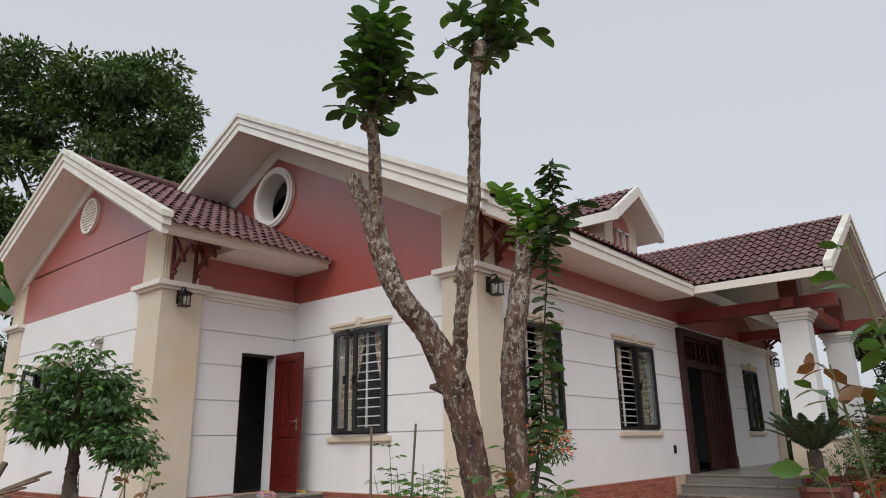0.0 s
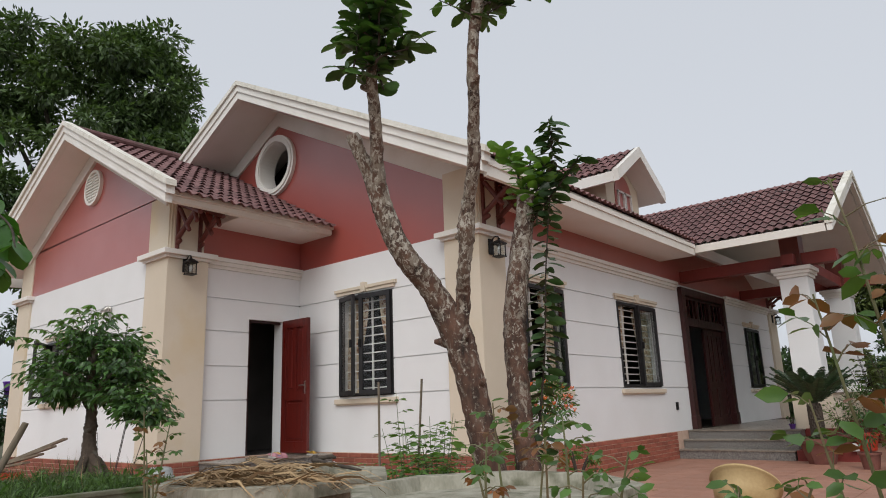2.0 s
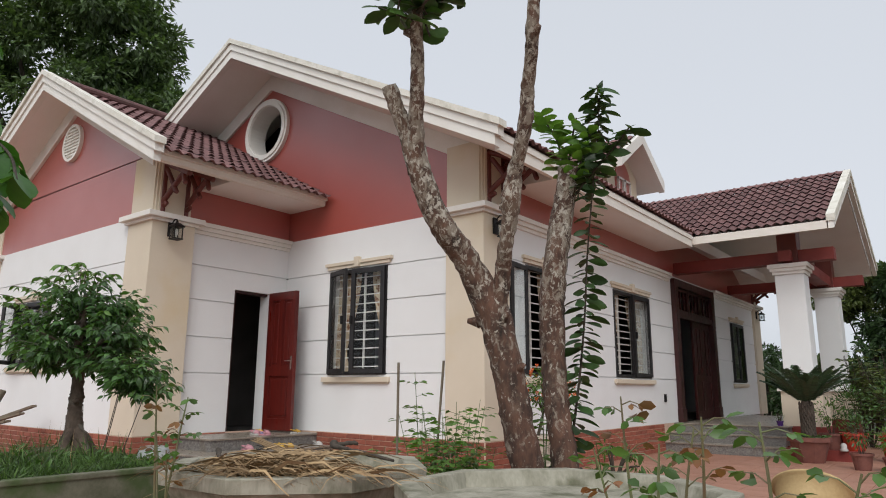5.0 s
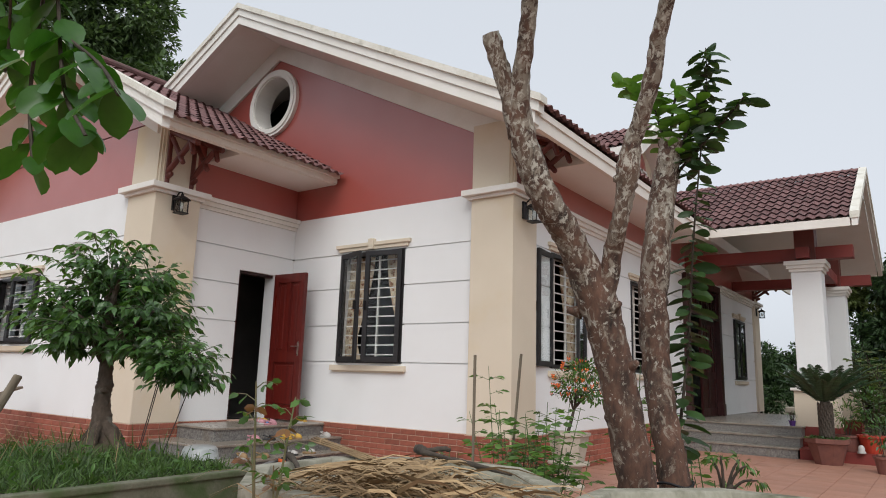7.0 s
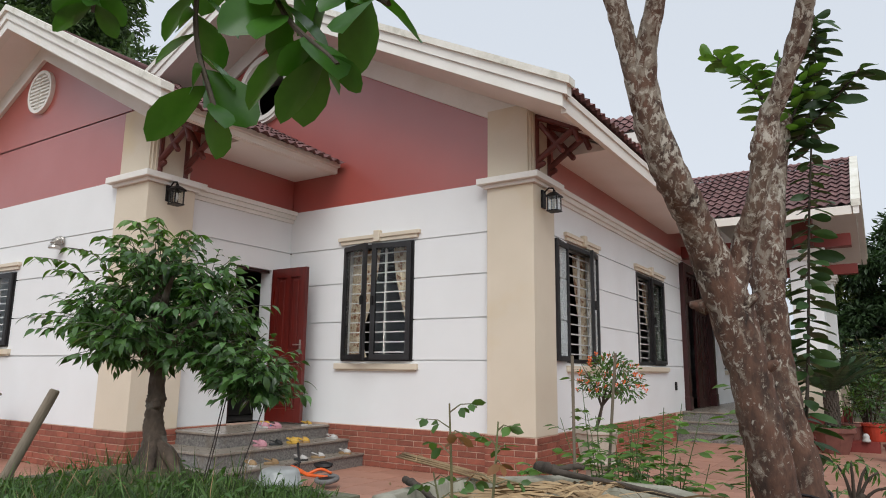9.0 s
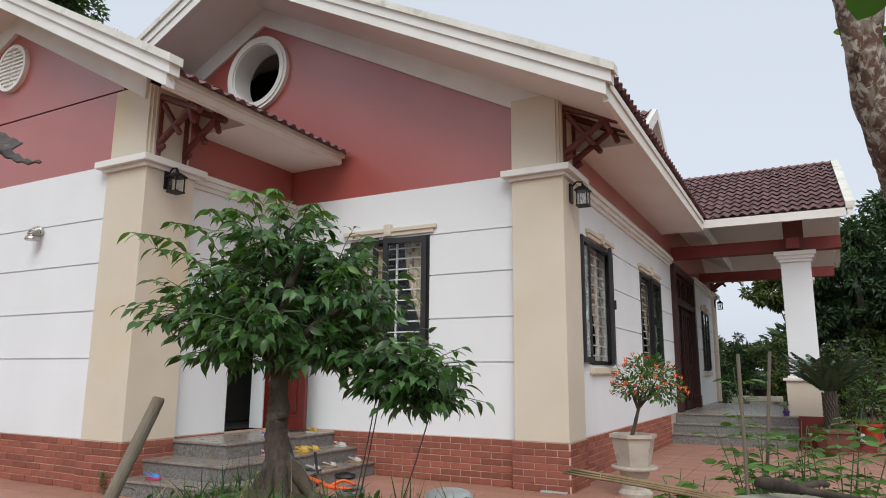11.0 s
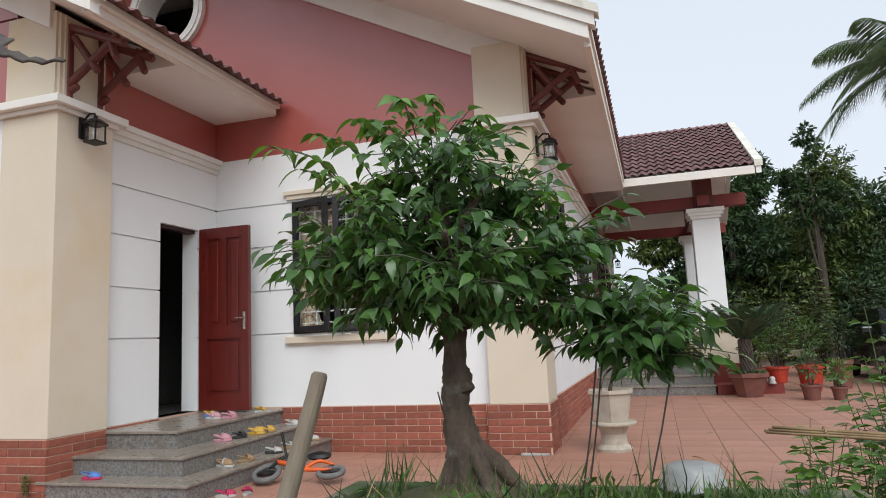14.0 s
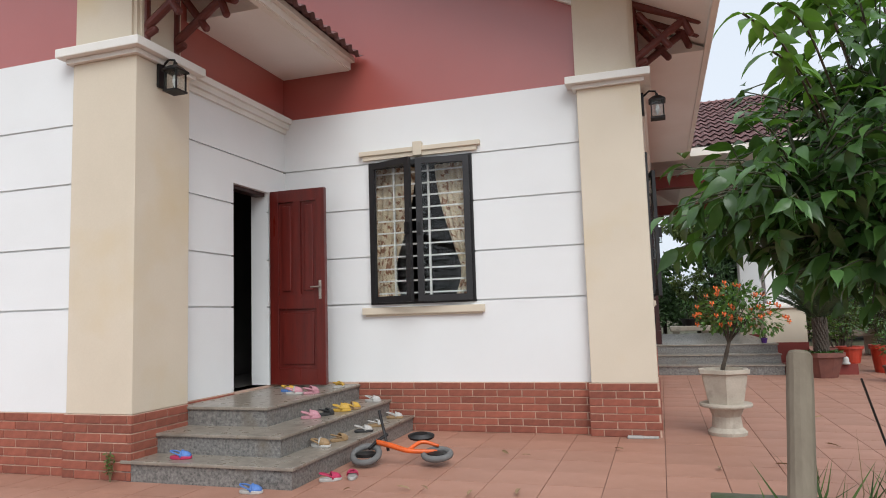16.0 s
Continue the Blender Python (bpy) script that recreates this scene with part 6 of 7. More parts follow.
for sx in (-1, 1):
    for y in (-1.32, 1.35):
        bm = lathe(bmesh.new(), [(0.20, -0.1), (0.31, -0.1), (0.325, -0.07), (0.325, 0.07), (0.31, 0.1), (0.20, 0.1)], 28)
        bmesh.ops.transform(bm, matrix=pose(sx * 0.80, y, 0.325, 0, 90, 0), verts=bm.verts)
        wheel = part("wheel", bm, TYRE, car)
        bm = lathe(bmesh.new(), [(0.21, -0.02), (0.21, 0.03), (0.17, 0.02), (0.05, 0.035)], 24)
        for k in range(5):
            box(bm, 0.02, 0.2, -0.02, 0.02, 0.01, 0.045, m=pose(0, 0, 0, 0, 0, k * 72))
        bmesh.ops.transform(bm, matrix=pose(sx * 0.87, y, 0.325, 0, 90 * sx, 0), verts=bm.verts)
        part("rim", bm, NICKEL, wheel, "silver alloy rim")
for sx in (-1, 1):
    part("mirror", B(sx * 0.98 - 0.1, sx * 0.98 + 0.1, -0.82, -0.72, 0.93, 1.07, bevel=0.03), CARP, car)
    part("headlight", B(sx * 0.62 - 0.16, sx * 0.62 + 0.16, -2.16, -2.04, 0.62, 0.76, bevel=0.03), GLASS, car)
part("window", B(-0.66, 0.66, -0.5, 0.9, 1.05, 1.36), BLACK, car)

# ---------------------------------------------------------------- shoes on the steps
def shoe(at, turn, col, col2, L=0.17, tip=0, clog=True, label=""):
    k = bpy.data.materials.get("shoe_%s" % str(col)) or mat("shoe_%s" % str(col), col, None, 0.6, 20, 90, 0.05)
    k2 = bpy.data.materials.get("shoe_%s" % str(col2)) or mat("shoe_%s" % str(col2), col2, None, 0.6, 20, 90, 0.05)
    t = thing("sandal", label, "shoe", at, "shoes on the steps")
    t.rotation_euler = (radians(tip), 0, radians(turn))
    def outline(kk, z, n=22):
        return [(L * 0.5 * kk * math.copysign(abs(math.cos(a)) ** 0.85, math.cos(a)), L * 0.215 * kk * math.sin(a) * (1.08 if math.cos(a) > 0 else 0.86), z) for a in np.linspace(0, 2 * math.pi, n, endpoint=False)]
    def skin(bm, *rings):
        rows = [[bm.verts.new(p) for p in r] for r in rings]
        n = len(rows[0])
        for a, b in zip(rows, rows[1:]):
            for i in range(n):
                bm.faces.new((a[i], a[(i + 1) % n], b[(i + 1) % n], b[i]))
        return rows
    bm = bmesh.new()
    rows = skin(bm, outline(0.93, 0.0), outline(1.02, 0.006), outline(1.02, 0.020), outline(0.95, 0.026))
    bm.faces.new(rows[0])
    bm.faces.new(rows[-1])
    part("sole", bm, k2, t, smooth=False)
    # rounded vamp over the toes with a thick rolled lip
    bm = bmesh.new()
    n, m = 12, 8
    x0 = -0.02 if clog else 0.06
    rows = []
    for j in range(m + 1):
        f = j / m
        x = L * (x0 + (0.48 - x0) * f)
        w = L * 0.215 * 1.06 * math.sqrt(max(0.0, 1 - (x / (L * 0.5)) ** 2)) ** 0.8
        h = L * (0.34 if clog else 0.26) * math.sqrt(max(0.02, 1 - f ** 2.2))
        rows.append([bm.verts.new((x, w * math.cos(a), 0.018 + h * math.sin(a) ** 0.8)) for a in np.linspace(0, math.pi, n)])
    for a, b in zip(rows, rows[1:]):
        for i in range(n - 1):
            bm.faces.new((a[i], a[i + 1], b[i + 1], b[i]))
    lip = [tuple(v.co) for v in rows[0]]
    upper = part("upper", bm, k, t, smooth=True)
    md = upper.modifiers.new("thickness", "SOLIDIFY")
    md.thickness = 0.006
    part("lip", tube(bmesh.new(), lip, 0.0075, 7), k2 if clog else k, t, smooth=True)
    heel = [(L * 0.02, L * 0.215, 0.034), (-L * 0.25, L * 0.19, 0.052), (-L * 0.42, L * 0.11, 0.060), (-L * 0.475, 0, 0.062), (-L * 0.42, -L * 0.11, 0.060), (-L * 0.25, -L * 0.19, 0.052), (L * 0.02, -L * 0.215, 0.034)]
    part("strap", tube(bmesh.new(), [tuple(p[:3]) for p in spline([(*p, 0.008) for p in heel], 4)], 0.0085 if clog else 0.006, 7), k, t, smooth=True)


PINK, YEL, GRY, TAN, BLU, MAG, BLK2 = (0.55, 0.26, 0.30), (0.6, 0.36, 0.05), (0.5, 0.48, 0.45), (0.33, 0.21, 0.10), (0.10, 0.22, 0.55), (0.5, 0.03, 0.10), (0.03, 0.03, 0.03)
z1_, z2_, z3_ = 0.478, 0.318, 0.158
for at, tu, c, c2, lab in (((-3.32, -0.95, z1_), 20, PINK, GRY, "pink child's clog"), ((-3.17, -0.90, z1_), 60, PINK, PINK, "pink child's clog"), ((-3.5, -0.75, z1_), 10, YEL, BLU, "yellow and blue child's sandal"), ((-3.14, -0.38, z1_), 80, YEL, GRY, "small yellow sandal"),
                           ((-2.93, -1.35, z2_), 30, PINK, PINK, "pink child's clog"), ((-2.88, -1.15, z2_), 70, BLK2, BLK2, "black sandal"), ((-2.85, -0.9, z2_), 20, YEL, YEL, "yellow clog"), ((-2.8, -0.78, z2_), 40, YEL, TAN, "yellow clog"), ((-2.83, -0.22, z2_), 10, GRY, GRY, "white slipper"),
                           ((-2.62, -1.75, z3_), 5, TAN, GRY, "beige woven clog"), ((-2.59, -1.48, z3_), 60, TAN, TAN, "brown sandal"), ((-2.56, -1.05, z3_), 30, GRY, BLK2, "white and black sandal"), ((-2.57, -0.75, z3_), 50, GRY, TAN, "white sandal"), ((-2.58, -0.25, z3_), 20, GRY, TAN, "pale slipper"),
                           ((-3.5, -2.34, z3_), 15, BLU, MAG, "blue and pink child's sandal"), ((-2.72, -2.58, 0), 10, BLU, GRY, "blue striped child's sandal"), ((-2.33, -2.15, 0), 40, MAG, GRY, "red striped child's sandal"), ((-2.2, -2.05, 0), 110, MAG, GRY, "red striped child's sandal")):
    shoe(at, tu, c, c2, 0.17, 0, 'clog' in lab, lab + " lying on the granite steps" if at[2] else lab + " lying on the paving")

# ---------------------------------------------------------------- toy bicycle lying on its side
ORBIKE = mat("orange_bike_paint", (0.75, 0.12, 0.015), None, 0.35, 9, 90, 0.0)
RUB = mat("grey_rubber", (0.16, 0.155, 0.15), None, 0.8, 20, 90, 0.1)
bike = thing("balance_bike", "orange child's balance bike lying on its side", "bicycle", (-2.27, -1.645, 0.05))
bike.rotation_euler = (0, 0, radians(8))
for x, y, tl in ((0.0, 0.0, 24), (0.58, 0.02, 10)):
    bm = bmesh.new()
    n, k = 26, 8
    grid = [[bm.verts.new((x + (0.105 + 0.026 * math.cos(b)) * math.cos(a), y + (0.105 + 0.026 * math.cos(b)) * math.sin(a), 0.026 * math.sin(b) + 0.04 + math.tan(radians(tl)) * 0.1 * math.sin(a))) for b in np.linspace(0, 2 * math.pi, k, endpoint=False)] for a in np.linspace(0, 2 * math.pi, n, endpoint=False)]
    for i in range(n):
        for j in range(k):
            bm.faces.new((grid[i][j], grid[(i + 1) % n][j], grid[(i + 1) % n][(j + 1) % k], grid[i][(j + 1) % k]))
    wh = part("wheel", bm, RUB, bike, "grey rubber wheel", smooth=True)
    bm = lathe(bmesh.new(), [(0.02, -0.025), (0.085, -0.012), (0.085, 0.012), (0.02, 0.025)], 20, (x, y, 0.04))
    part("hub", bm, BLACK, wh)
bm = bmesh.new()
limb(bm, [(0.06, 0.10, 0.12, 0.022), (0.2, 0.05, 0.10, 0.022), (0.36, 0.0, 0.07, 0.02), (0.58, 0.03, 0.06, 0.014)], 10, 0, 0, 5)
limb(bm, [(0.34, 0.0, 0.07, 0.016), (0.44, 0.1, 0.12, 0.016), (0.58, 0.1, 0.09, 0.012)], 10, 0, 0, 5)
part("frame", bm, ORBIKE, bike, "orange painted frame", smooth=True)
bm = bmesh.new()
limb(bm, [(0.02, 0.02, 0.08, 0.012), (0.07, 0.1, 0.13, 0.014), (0.14, 0.16, 0.17, 0.014)], 8, 0, 0, 4)
limb(bm, [(0.16, 0.10, 0.05, 0.013), (0.11, 0.16, 0.20, 0.012), (0.06, 0.2, 0.36, 0.014)], 8, 0, 0, 4)
part("handlebar", bm, BLACK, bike)
bm = lathe(bmesh.new(), [(0.03, -0.02), (0.075, -0.01), (0.08, 0.01), (0.04, 0.03)], 16)
bmesh.ops.transform(bm, matrix=pose(0.42, 0.18, 0.15, 25, 0, 10) @ Matrix.Diagonal((1.4, 0.7, 1, 1)), verts=bm.verts)
part("saddle", bm, BLACK, bike)

# fallen leaves and paper on the paving
V, F = [], []
r6 = np.random.default_rng(66)
sp = np.array([(-1.3, -1.0, 0.012), (-1.1, -1.15, 0.012), (-1.75, -2.3, 0.012), (-1.5, -2.35, 0.012), (-1.2, -2.3, 0.012), (-0.9, -2.2, 0.012), (-2.05, -2.4, 0.012), (0.4, -1.4, 0.012), (0.9, -1.2, 0.012), (0.6, -2.4, 0.012), (1.3, -0.3, 0.012), (-0.3, -0.8, 0.012), (1.6, 1.2, 0.012)])
for p in sp:
    V_, F_ = leaves(p[None, :], r6.normal(0, 1, (1, 3)) * [1, 1, 0.1], 0.12, 0.035, r6, False, 0.0, 0.3)
    tagged(raw("fallen_leaf", V_ + [0, 0, 0.015], F_, STRAW, None), "dry brown fallen leaf on the paving", "leaf", "fallen leaves")
bm = bmesh.new()
box(bm, -0.3, -0.16, -0.19, -0.13, 0, 0.025, bevel=0.01)
box(bm, -0.17, -0.02, -0.17, -0.12, 0, 0.02, bevel=0.008)
tagged(part("paper_scrap", bm, WHITEST), "crumpled white paper scrap on the paving", "paper")

# weed rooted at the pilaster's foot
wg = np.random.default_rng(91)
weed = thing("weed", "small leafy weed growing at the brick pilaster's foot", "weed", (-4.02, -2.50, 0.0))
bm = bmesh.new()
sp, dv = [], []
for k in range(6):
    q = np.array([wg.normal(0, 0.035), wg.normal(-0.02, 0.015), wg.uniform(0.12, 0.27)])
    limb(bm, [(0, 0, -0.01, 0.003), (*(q * 0.5), 0.0025), (*q, 0.0015)], 5, 0, 0, 3)
    for m in range(9):
        sp.append(q * (0.3 + 0.08 * m))
        dv.append(wg.normal(0, 1, 3) * (1, 0.7, 0.4))
part("branchwork", bm, STEM_GREEN, weed)
foliage("foliage", sp, dv, 0.04, 0.02, LEAF_FRESH, weed, wg)

# ---------------------------------------------------------------- fittings on the walls
ex = thing("exhaust_vent", "shiny ribbed metal exhaust elbow on the wall", "vent", (-5.69, -2.41, 2.79))
bm = bmesh.new()
for k in range(9):
    a = radians(k * 11)
    tube(bm, [(0, -0.09 * math.sin(a) - 0.02, 0.06 * math.cos(a) - 0.02), (0, -0.09 * math.sin(a + 0.17) - 0.02, 0.06 * math.cos(a + 0.17) - 0.02)], [0.062 if k % 2 else 0.055] * 2, 16)
part("elbow", bm, NICKEL, ex, smooth=True)
part("mouth", lathe(bmesh.new(), [(0.075, -0.10), (0.08, -0.09), (0.07, -0.06)], 18, (0, -0.11, 0.02)), NICKEL, ex)
tagged(part("electric_socket", B(-0.06, -0.03, 6.12, 6.2, 0.9, 1.05, bevel=0.006), BLACK), "black outdoor socket on the white wall", "socket")
CORR = mat("rusty_corrugated_sheet", (0.10, 0.08, 0.066), (0.035, 0.028, 0.024), 0.7, 8, 60, 0.2, metal=0.3, stain=((0.30, 0.26, 0.22), 7, 0.58, 0.7))
FELT = mat("black_roofing_felt", (0.022, 0.02, 0.02), (0.012, 0.011, 0.011), 0.8, 9, 60, 0.4)
shed = thing("lean_to_roof", "rusty corrugated lean-to roof edge with torn black felt", "shed")
V = []
n, k = 84, 4
for j in range(k + 1):
    for i in range(n + 1):
        x = -2.7 + 2.16 * i / n
        deep = 0.10 if x < -0.84 else 0.012 + 0.03 * (-0.54 - x) / 0.30
        y = -5.52 + 0.03 * i / n + deep * j / k
        V.append((x, y, 2.065 - 0.35 * (x + 0.54) * min(1.0, 0.25 - (x + 0.54) * 1.5) + 0.8 * deep * j / k + 0.005 * math.sin(x * 2 * math.pi / 0.085) + 0.006 * math.sin(i * 0.37)))
F = [(j * (n + 1) + i, j * (n + 1) + i + 1, (j + 1) * (n + 1) + i + 1, (j + 1) * (n + 1) + i) for j in range(k) for i in range(n)]
sheet = raw("sheet", V, F, CORR, shed, "rusty corrugated metal sheet", smooth=True)
md = sheet.modifiers.new("thickness", "SOLIDIFY")
md.thickness = 0.008
V = []
n, k = 60, 6
for j in range(k + 1):
    for i in range(n + 1):
        x = -1.34 + 0.53 * i / n
        hang = 0.125 - 0.10 * (x + 1.07) + 0.02 * math.sin(x * 17.0) + 0.008 * math.sin(x * 41.0)
        f = j / k
        V.append((x + 0.02 * math.sin(9 * f + x), -5.535 + 0.016 * math.sin(x * 21 + 2 * f) - 0.02 * f, 2.11 - 0.35 * (x + 0.54) * 0.9 + 0.02 - hang * f))
F = [(j * (n + 1) + i, j * (n + 1) + i + 1, (j + 1) * (n + 1) + i + 1, (j + 1) * (n + 1) + i) for j in range(k) for i in range(n)]
flap = raw("felt_flap", V, F, FELT, shed, "torn black roofing felt hanging over the edge", smooth=True)
md = flap.modifiers.new("thickness", "SOLIDIFY")
md.thickness = 0.010
for px_, py_ in ((-2.6, -5.46), (-2.05, -5.455)):
    part("pole", tube(bmesh.new(), [(px_, py_, 0), (px_, py_, 2.065 - 0.35 * (px_ + 0.54) + 0.04)], 0.03, 8), WOODPOST, shed)
PURP = mat("purple_bucket", (0.16, 0.05, 0.42), None, 0.4, 9, 60, 0.02)
rack = thing("drying_rack", "pipe rack beside the house", "rack", (-13.4, -1.0, 0))
bm = bmesh.new()
tube(bm, [(-1.6, 0, 1.72), (0.5, 0, 1.72)], 0.02, 8)
for x in (-1.5, 0.4):
    tube(bm, [(x, 0, 0), (x, 0, 1.72)], 0.025, 8)
part("pipe", bm, mat("green_pipe", (0.1, 0.3, 0.28), None, 0.4), rack)
tagged(part("bucket", lathe(bmesh.new(), [(0.17, 1.74), (0.22, 2.1), (0.24, 2.12), (0.24, 2.14)], 20, (-14.3, -1.0, 0)), PURP, smooth=True), "purple plastic bucket upturned on the rack", "bucket")
wood = thing("plank_pile", "loose old planks and a red box by the wall", "planks", (-6.7, -3.4, 0))
for k in range(4):
    part("plank", box(bmesh.new(), -0.9, 0.9, -0.06, 0.06, -0.015, 0.015, m=pose(-0.2, 0.12 * k - 0.2, 0.42 + 0.04 * k, 0, -8 - 4 * k, 20 + 6 * k)), WOODPOST, wood)
part("box", B(-0.3, 0.3, -0.2, 0.2, 0, 0.40, bevel=0.01), POTRED, wood)


# ---------------------------------------------------------------- trees round the yard
def big_tree(name, at, height, blobs, count, rng, material=LEAF_FAR, leaf=0.28, label="", trunk=0.3, cat="tree", clump=0.24, per=110):
    t = thing(name, label, cat, at)
    bm = bmesh.new()
    limb(bm, [(0, 0, -1.2, trunk * 1.3), (0.1, 0.05, height * 0.3, trunk), (0.0, 0.1, height * 0.7, trunk * 0.6)], 10, 0.1, 1, 4)
    for i, b in enumerate(blobs):
        limb(bm, [(0, 0.05, height * 0.3, trunk * 0.5), (b[0] * 0.5, b[1] * 0.5, (height * 0.3 + b[2]) / 2 + 0.2, trunk * 0.3), (b[0], b[1], b[2], trunk * 0.12)], 7, 0.1, i, 4)
    part("trunk", bm, BARK_DARK, t, smooth=True)
    cp, cv = crown_points(blobs, max(14, count // per), rng, 0.25)
    big = max(bb[3] for bb in blobs)
    sub = [(*p, *(np.array([clump, clump, clump * 0.7]) * rng.uniform(0.6, 1.25) * big)) for p in cp]
    sp, dv = crown_points(sub, count, rng, 0.2)
    V, F = leaves(sp, dv + rng.normal(0, 0.5, dv.shape), leaf, leaf * 0.5, rng, simple=True, droop=0.3)
    raw("crown", V, F, material, t)
    return t


r1 = np.random.default_rng(11)
big_tree("shade_tree", (-17.6, 1.9, 1.0), 13.0, [(0, 0, 10.6, 3.2, 3.2, 2.6), (-2.5, -2.4, 10.8, 2.6, 2.6, 2.3), (1.4, 1.2, 11.6, 1.9, 1.9, 1.9), (0.8, 0.4, 12.9, 1.3, 1.3, 1.1), (-1.2, -3.2, 8.6, 2.6, 2.6, 2.3), (1.2, 1.6, 8.8, 2.2, 2.2, 2.2), (-0.5, 0.5, 7.6, 2.8, 2.8, 2.4), (-3.5, -4.8, 10.5, 2.5, 2.5, 2.6), (0.2, -1.0, 5.4, 2.6, 2.6, 2.4), (-1.5, -2.0, 12.8, 1.6, 1.6, 1.3)], 60000, r1, LEAF_TREE, leaf=0.27, per=230, clump=0.22, label="tall dark green broadleaf tree behind the house", trunk=0.32)
big_tree("shade_tree", (-13.6, -0.4, -0.05), 5.5, [(0, 0, 3.4, 1.4, 1.4, 1.5), (-1.0, 1.2, 2.4, 1.4, 1.4, 1.4), (-0.8, -0.9, 1.5, 1.2, 1.2, 1.2)], 9000, r1, leaf=0.2, label="dark shrubby tree beside the house", trunk=0.12)
for i, (x, y, h, w, mt) in enumerate(((3.9, 19.4, 6.9, 1.75, LEAF_FAR), (4.9, 22.5, 8.4, 1.7, LEAF_FAR), (7.2, 21.0, 7.6, 2.2, LEAF_OLIVE), (10.4, 20.2, 6.9, 2.5, LEAF_FAR), (14.0, 18.5, 7.0, 2.8, LEAF_OLIVE), (18.0, 16.0, 7.0, 2.8, LEAF_FAR), (8.6, 25.0, 8.8, 2.4, LEAF_FAR), (5.6, 19.2, 4.6, 1.8, LEAF_OLIVE), (8.6, 18.0, 3.6, 1.9, LEAF_FAR), (11.8, 16.8, 3.8, 2.0, LEAF_OLIVE))):
    big_tree("garden_tree", (x, y, -0.05), h, [(0, 0, h * 0.62, w, w, h * 0.24), (-w * 0.45, 0.3, h * 0.42, w * 0.8, w * 0.8, h * 0.2), (w * 0.5, -0.3, h * 0.48, w * 0.8, w * 0.8, h * 0.2), (0.2, 0, h * 0.86, w * 0.45, w * 0.45, h * 0.14), (0, -0.6, h * 0.22, w * 0.85, w * 0.7, h * 0.16)], 17000, r1, mt, 0.24, "bushy evergreen garden tree at the edge of the yard", 0.16)
big_tree("garden_tree", (6.35, 17.6, -0.05), 8.2, [(0, 0, 7.1, 0.34, 0.34, 1.0), (-0.5, 0, 5.9, 0.7, 0.7, 0.7), (0.4, 0.2, 5.0, 1.0, 0.9, 0.9)], 4500, r1, LEAF_FAR, 0.2, "slender tree with a tall leading shoot", 0.1)
big_tree("garden_tree", (2.0, 20.0, -0.05), 5.6, [(0.2, 0, 4.7, 1.0, 1.0, 0.8), (-0.7, 0, 4.2, 0.8, 0.8, 0.5), (0.8, 0.3, 3.6, 0.9, 0.9, 0.8)], 9000, r1, LEAF_OLIVE, 0.2, "slim garden tree behind the porch", 0.09)
for i in range(9):
    x = -5.2 + i * 1.05 + r1.uniform(-0.2, 0.2)
    big_tree("orchard_tree", (x, 18.6 + r1.uniform(-0.8, 1.2), -0.05), 2.8, [(0, 0, 1.7, 0.85, 0.85, 0.95), (0.3, -0.3, 1.0, 0.8, 0.8, 0.7)], 3200, r1, LEAF_FAR if i % 3 else LEAF_OLIVE, 0.17, "low dense orchard tree behind the house", 0.07)
sp, dv = crown_points([(x, 75 + 8 * math.sin(x), 1.8 + 1.2 * math.sin(x * 0.17) + 1.0 * math.sin(x * 0.41), 6, 5, 3.2) for x in range(-50, 110, 6)], 26000, r1, 0.5)
V, F = leaves(sp, dv, 1.1, 0.7, r1, simple=True)
tagged(raw("far_woods", V, F, LEAF_FAR), "far wooded hillside", "woods", kind="stuff")

# coconut palm
palm = thing("coconut_palm", "tall coconut palm with drooping feathery fronds", "palm tree", (7.15, 9.9, 0.0))
bm = bmesh.new()
limb(bm, [(0.3, 0, -0.05, 0.19), (0.2, 0, 2, 0.14), (0.05, 0, 4.5, 0.12), (0, 0, 6.9, 0.12)], 12, 0.05, 3, 8)
part("trunk", bm, BARK, palm, smooth=True)
V, F = [], []
for i in range(26):
    frond_leaf(V, F, (0, 0, 6.9), i * 2.4 + 0.3, 0.05 + 1.1 * (i / 26), r5.uniform(2.5, 3.0), r5, 56, 0.020, 0.60, sag=1.05)
PALMLEAF = mat("palm_frond", (0.10, 0.14, 0.06), (0.05, 0.08, 0.035), 0.5, 3, 40, 0.0, island=0.35, translucent=0.2)
raw("frond_crown", V, F, PALMLEAF, palm)


# ---------------------------------------------------------------- bricks of the plinth
def box_mesh(name, w, d, h, material, ch=0.004):
    bm = bmesh.new()
    box(bm, 0, w, 0, d, 0, h)
    top = [f for f in bm.faces if f.normal.y < -0.5]
    r = bmesh.ops.inset_region(bm, faces=top, thickness=ch, depth=0)
    bmesh.ops.translate(bm, verts=top[0].verts, vec=(0, -ch * 0.7, 0))
    me = bpy.data.meshes.new(name)
    bm.to_mesh(me)
    bm.free()
    me.materials.append(material)
    return me


BW, BH, BD, BJ = 0.245, 0.0615, 0.024, 0.0095
brick_me = box_mesh("brick", BW, BD, BH, BRICK)


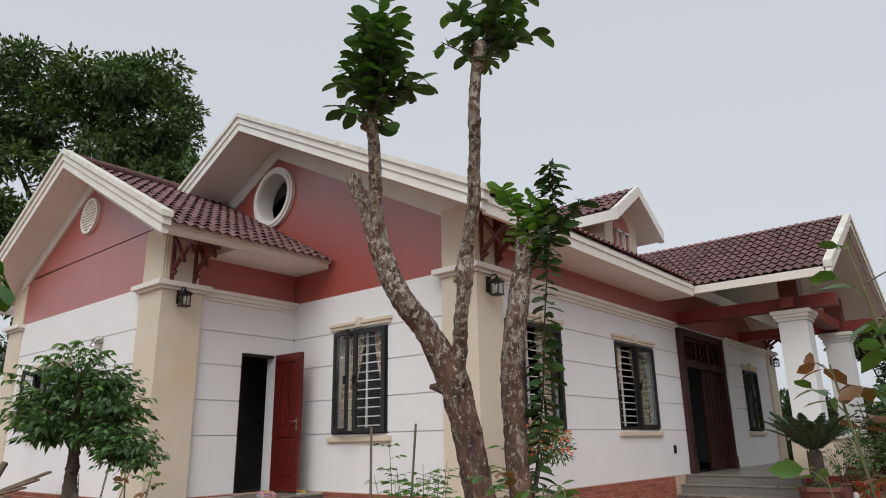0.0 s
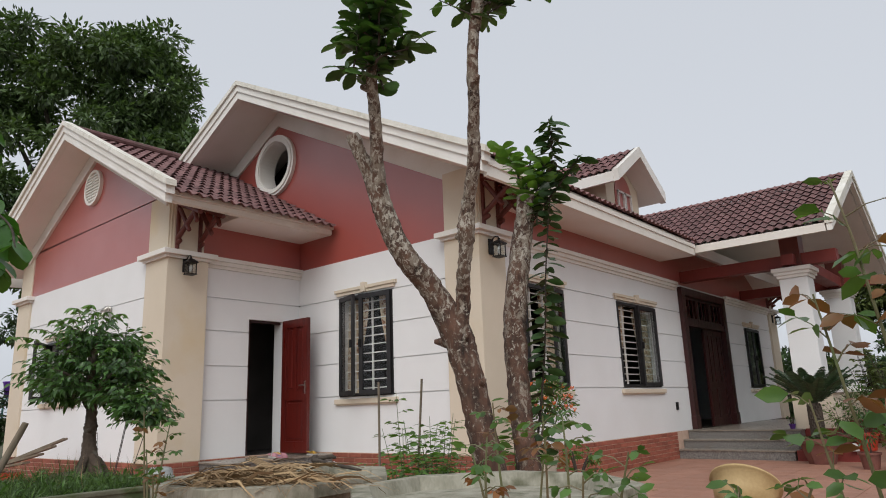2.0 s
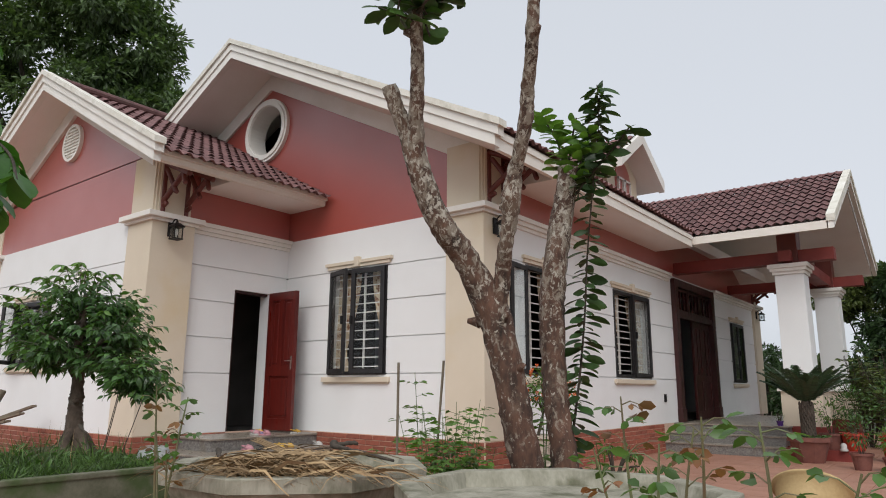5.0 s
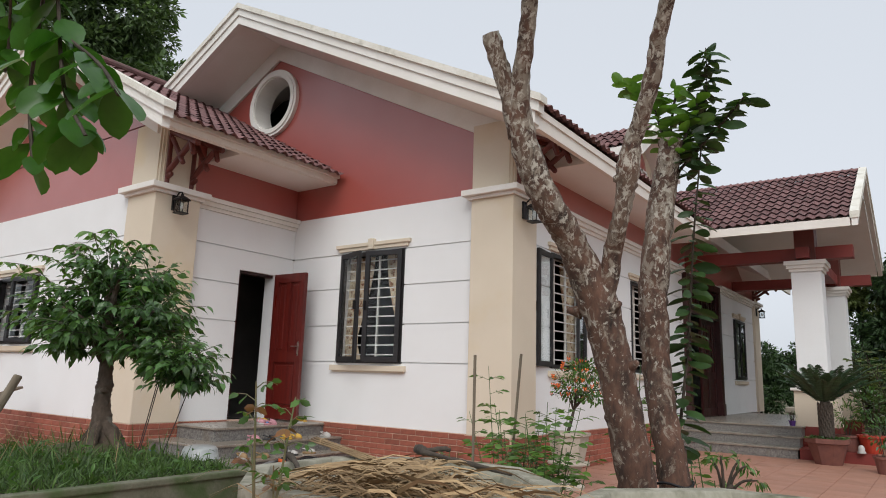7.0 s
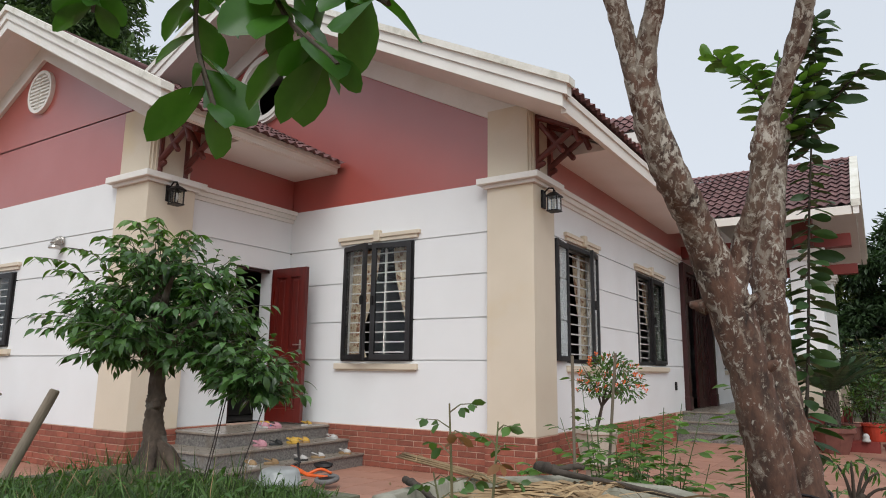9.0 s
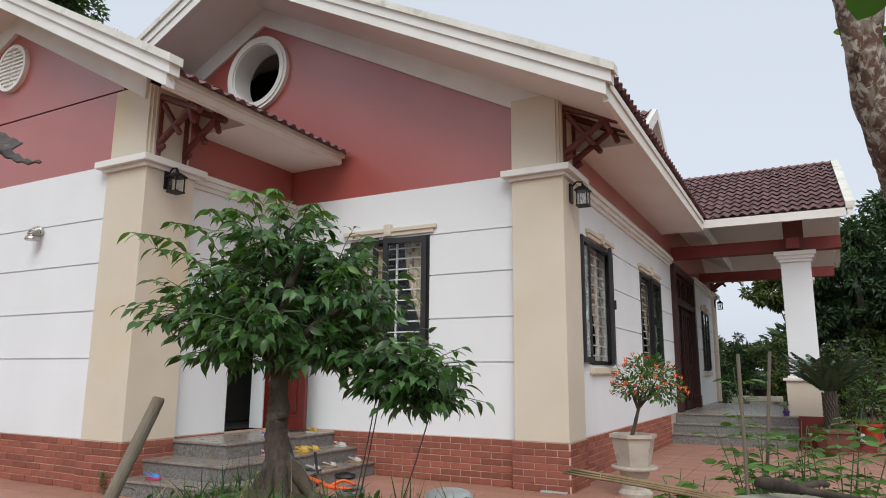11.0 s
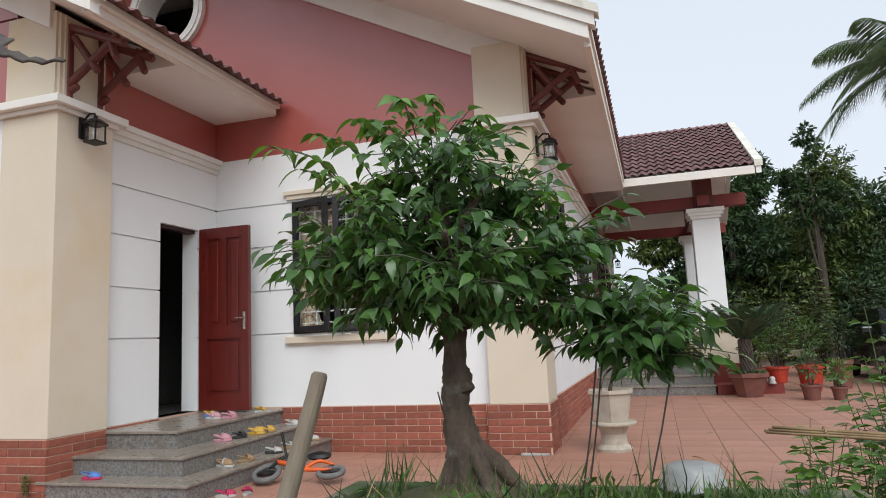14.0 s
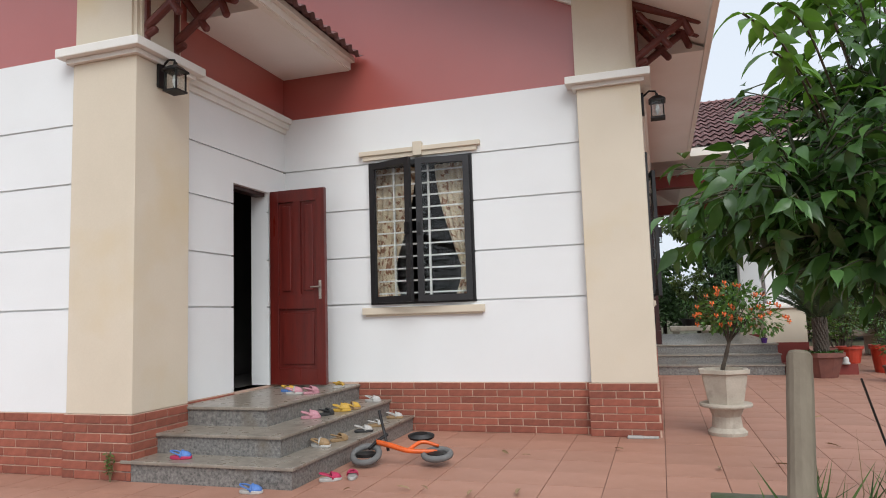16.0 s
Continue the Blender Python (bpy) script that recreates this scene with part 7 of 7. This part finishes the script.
def brickwork(backing, kind, at, u0, u1, single=True):
    """Seven courses in running bond on a mortar backing."""
    parent = part("plinth", backing, MORTAR, house, "red brick plinth")
    part("mortar_bed", B(u0 + 0.003, u1 - 0.003, at - 0.018, at - 0.001, 0, 0.496) if kind == "front" else B(at + 0.001, at + 0.018, u0 + 0.003, u1 - 0.003, 0, 0.495), MORTAR, parent)
    rnd = random.Random(int(abs(at * 100 + u0 * 10)))
    m0 = Matrix.Translation((0, at - BD, 0)) if kind == "front" else Matrix.Translation((at + BD, 0, 0)) @ pose(0, 0, 0, 0, 0, 90)
    jv, jf = [], []
    for c in range(7):
        z = 0.004 + c * (BH + BJ)
        u = u0 - (0 if c % 2 else (BW + BJ) / 2)
        while u < u1 - 0.02:
            a, b = max(u, u0), min(u + BW, u1)
            if b - a > 0.03:
                mm = m0 @ Matrix.Translation((a, rnd.uniform(-0.0025, 0.0025), z)) @ Matrix.Diagonal(((b - a) / BW, 1, 1, 1))
                if single:
                    o = new("brick", brick_me)
                    o.parent = parent
                    o.matrix_local = mm
                else:
                    k = len(jv)
                    jv.extend(mm @ v.co for v in brick_me.vertices)
                    jf.extend(tuple(k + i for i in p.vertices) for p in brick_me.polygons)
            u += BW + BJ
    if jv:
        o = raw("brick", jv, jf, BRICK, parent)
        o["kind"] = "stuff"


brickwork(B(-3.98, -0.56, 0.0, 0.1, 0, 0.50), "front", 0.0, -3.08, -0.63)
brickwork(B(-0.60, -0.01, -0.09, 0.45, 0, 0.50), "front", -0.09, -0.635, 0.012)
brickwork(B(-0.30, -0.012, -0.08, 0.5, 0, 0.498), "side", -0.012, -0.085, 0.52)
brickwork(B(-0.30, -0.062, 0.50, 6.7, 0, 0.497), "side", -0.062, 0.53, 6.0, single=False)
brickwork(B(-4.50, -3.885, -2.44, -1.82, 0, 0.50), "front", -2.44, -4.535, -3.86)
brickwork(B(-4.40, -3.884, -2.43, -1.82, 0, 0.498), "side", -3.884, -2.44, -1.80)
brickwork(B(-9.5, -4.51, -2.40, -2.2, 0, 0.50), "front", -2.40, -6.6, -4.54)
brickwork(B(-9.85, -6.62, -2.399, -2.2, 0, 0.499), "front", -2.399, -9.8, -6.6, single=False)
brickwork(B(-4.1, -3.985, -1.8, 0.0, 0, 0.499), "side", -3.985, -1.79, -1.0, single=False)

# ---------------------------------------------------------------- tiles of the wing roof
tv, tf = tile_mesh()
tile_me = bpy.data.meshes.new("roof_tile")
tile_me.from_pydata(tv, [], tf)
tile_me.materials.append(TILE)
for m in tile_spots((WT + 0.05, -2.86, WE - 0.155), (0, 1, 0), (-1, 0, SW), 17, 14):
    o = new("roof_tile", tile_me)
    o.parent = wing_roof
    o.matrix_local = m

# ---------------------------------------------------------------- paving tiles
PT = 0.4
pave_me = bpy.data.meshes.new("paving_tile")
g = 0.0035
pave_me.from_pydata([(g, g, 0), (PT - g, g, 0), (PT - g, PT - g, 0), (g, PT - g, 0), (0.002, 0.002, -0.008), (PT - 0.002, 0.002, -0.008), (PT - 0.002, PT - 0.002, -0.008), (0.002, PT - 0.002, -0.008)], [], [(0, 1, 2, 3), (4, 5, 1, 0), (5, 6, 2, 1), (6, 7, 3, 2), (7, 4, 0, 3)])
pave_me.materials.append(PAVE)
jv, jf = [], []
rnd = random.Random(8)
for i in range(-34, 25):
    for j in range(-24, 36):
        x, y = i * PT + 0.03, j * PT + 0.02
        if -3.0 < x < 3.0 and -3.7 < y < 3.0 and not (x < -0.4 and y > -0.2):
            o = new("paving_tile", pave_me)
            o.parent = paving
            o.location = (x, y, rnd.uniform(-0.0012, 0.0008))
            o.rotation_euler = (rnd.uniform(-0.0015, 0.0015), rnd.uniform(-0.0015, 0.0015), 0)
        elif not (-10 < x < -0.5 and 0.2 < y < 13):
            k = len(jv)
            jv.extend((v.co.x + x, v.co.y + y, v.co.z) for v in pave_me.vertices)
            jf.extend(tuple(k + a for a in p.vertices) for p in pave_me.polygons)
raw("paving_tile", jv, jf, PAVE, paving)["kind"] = "stuff"
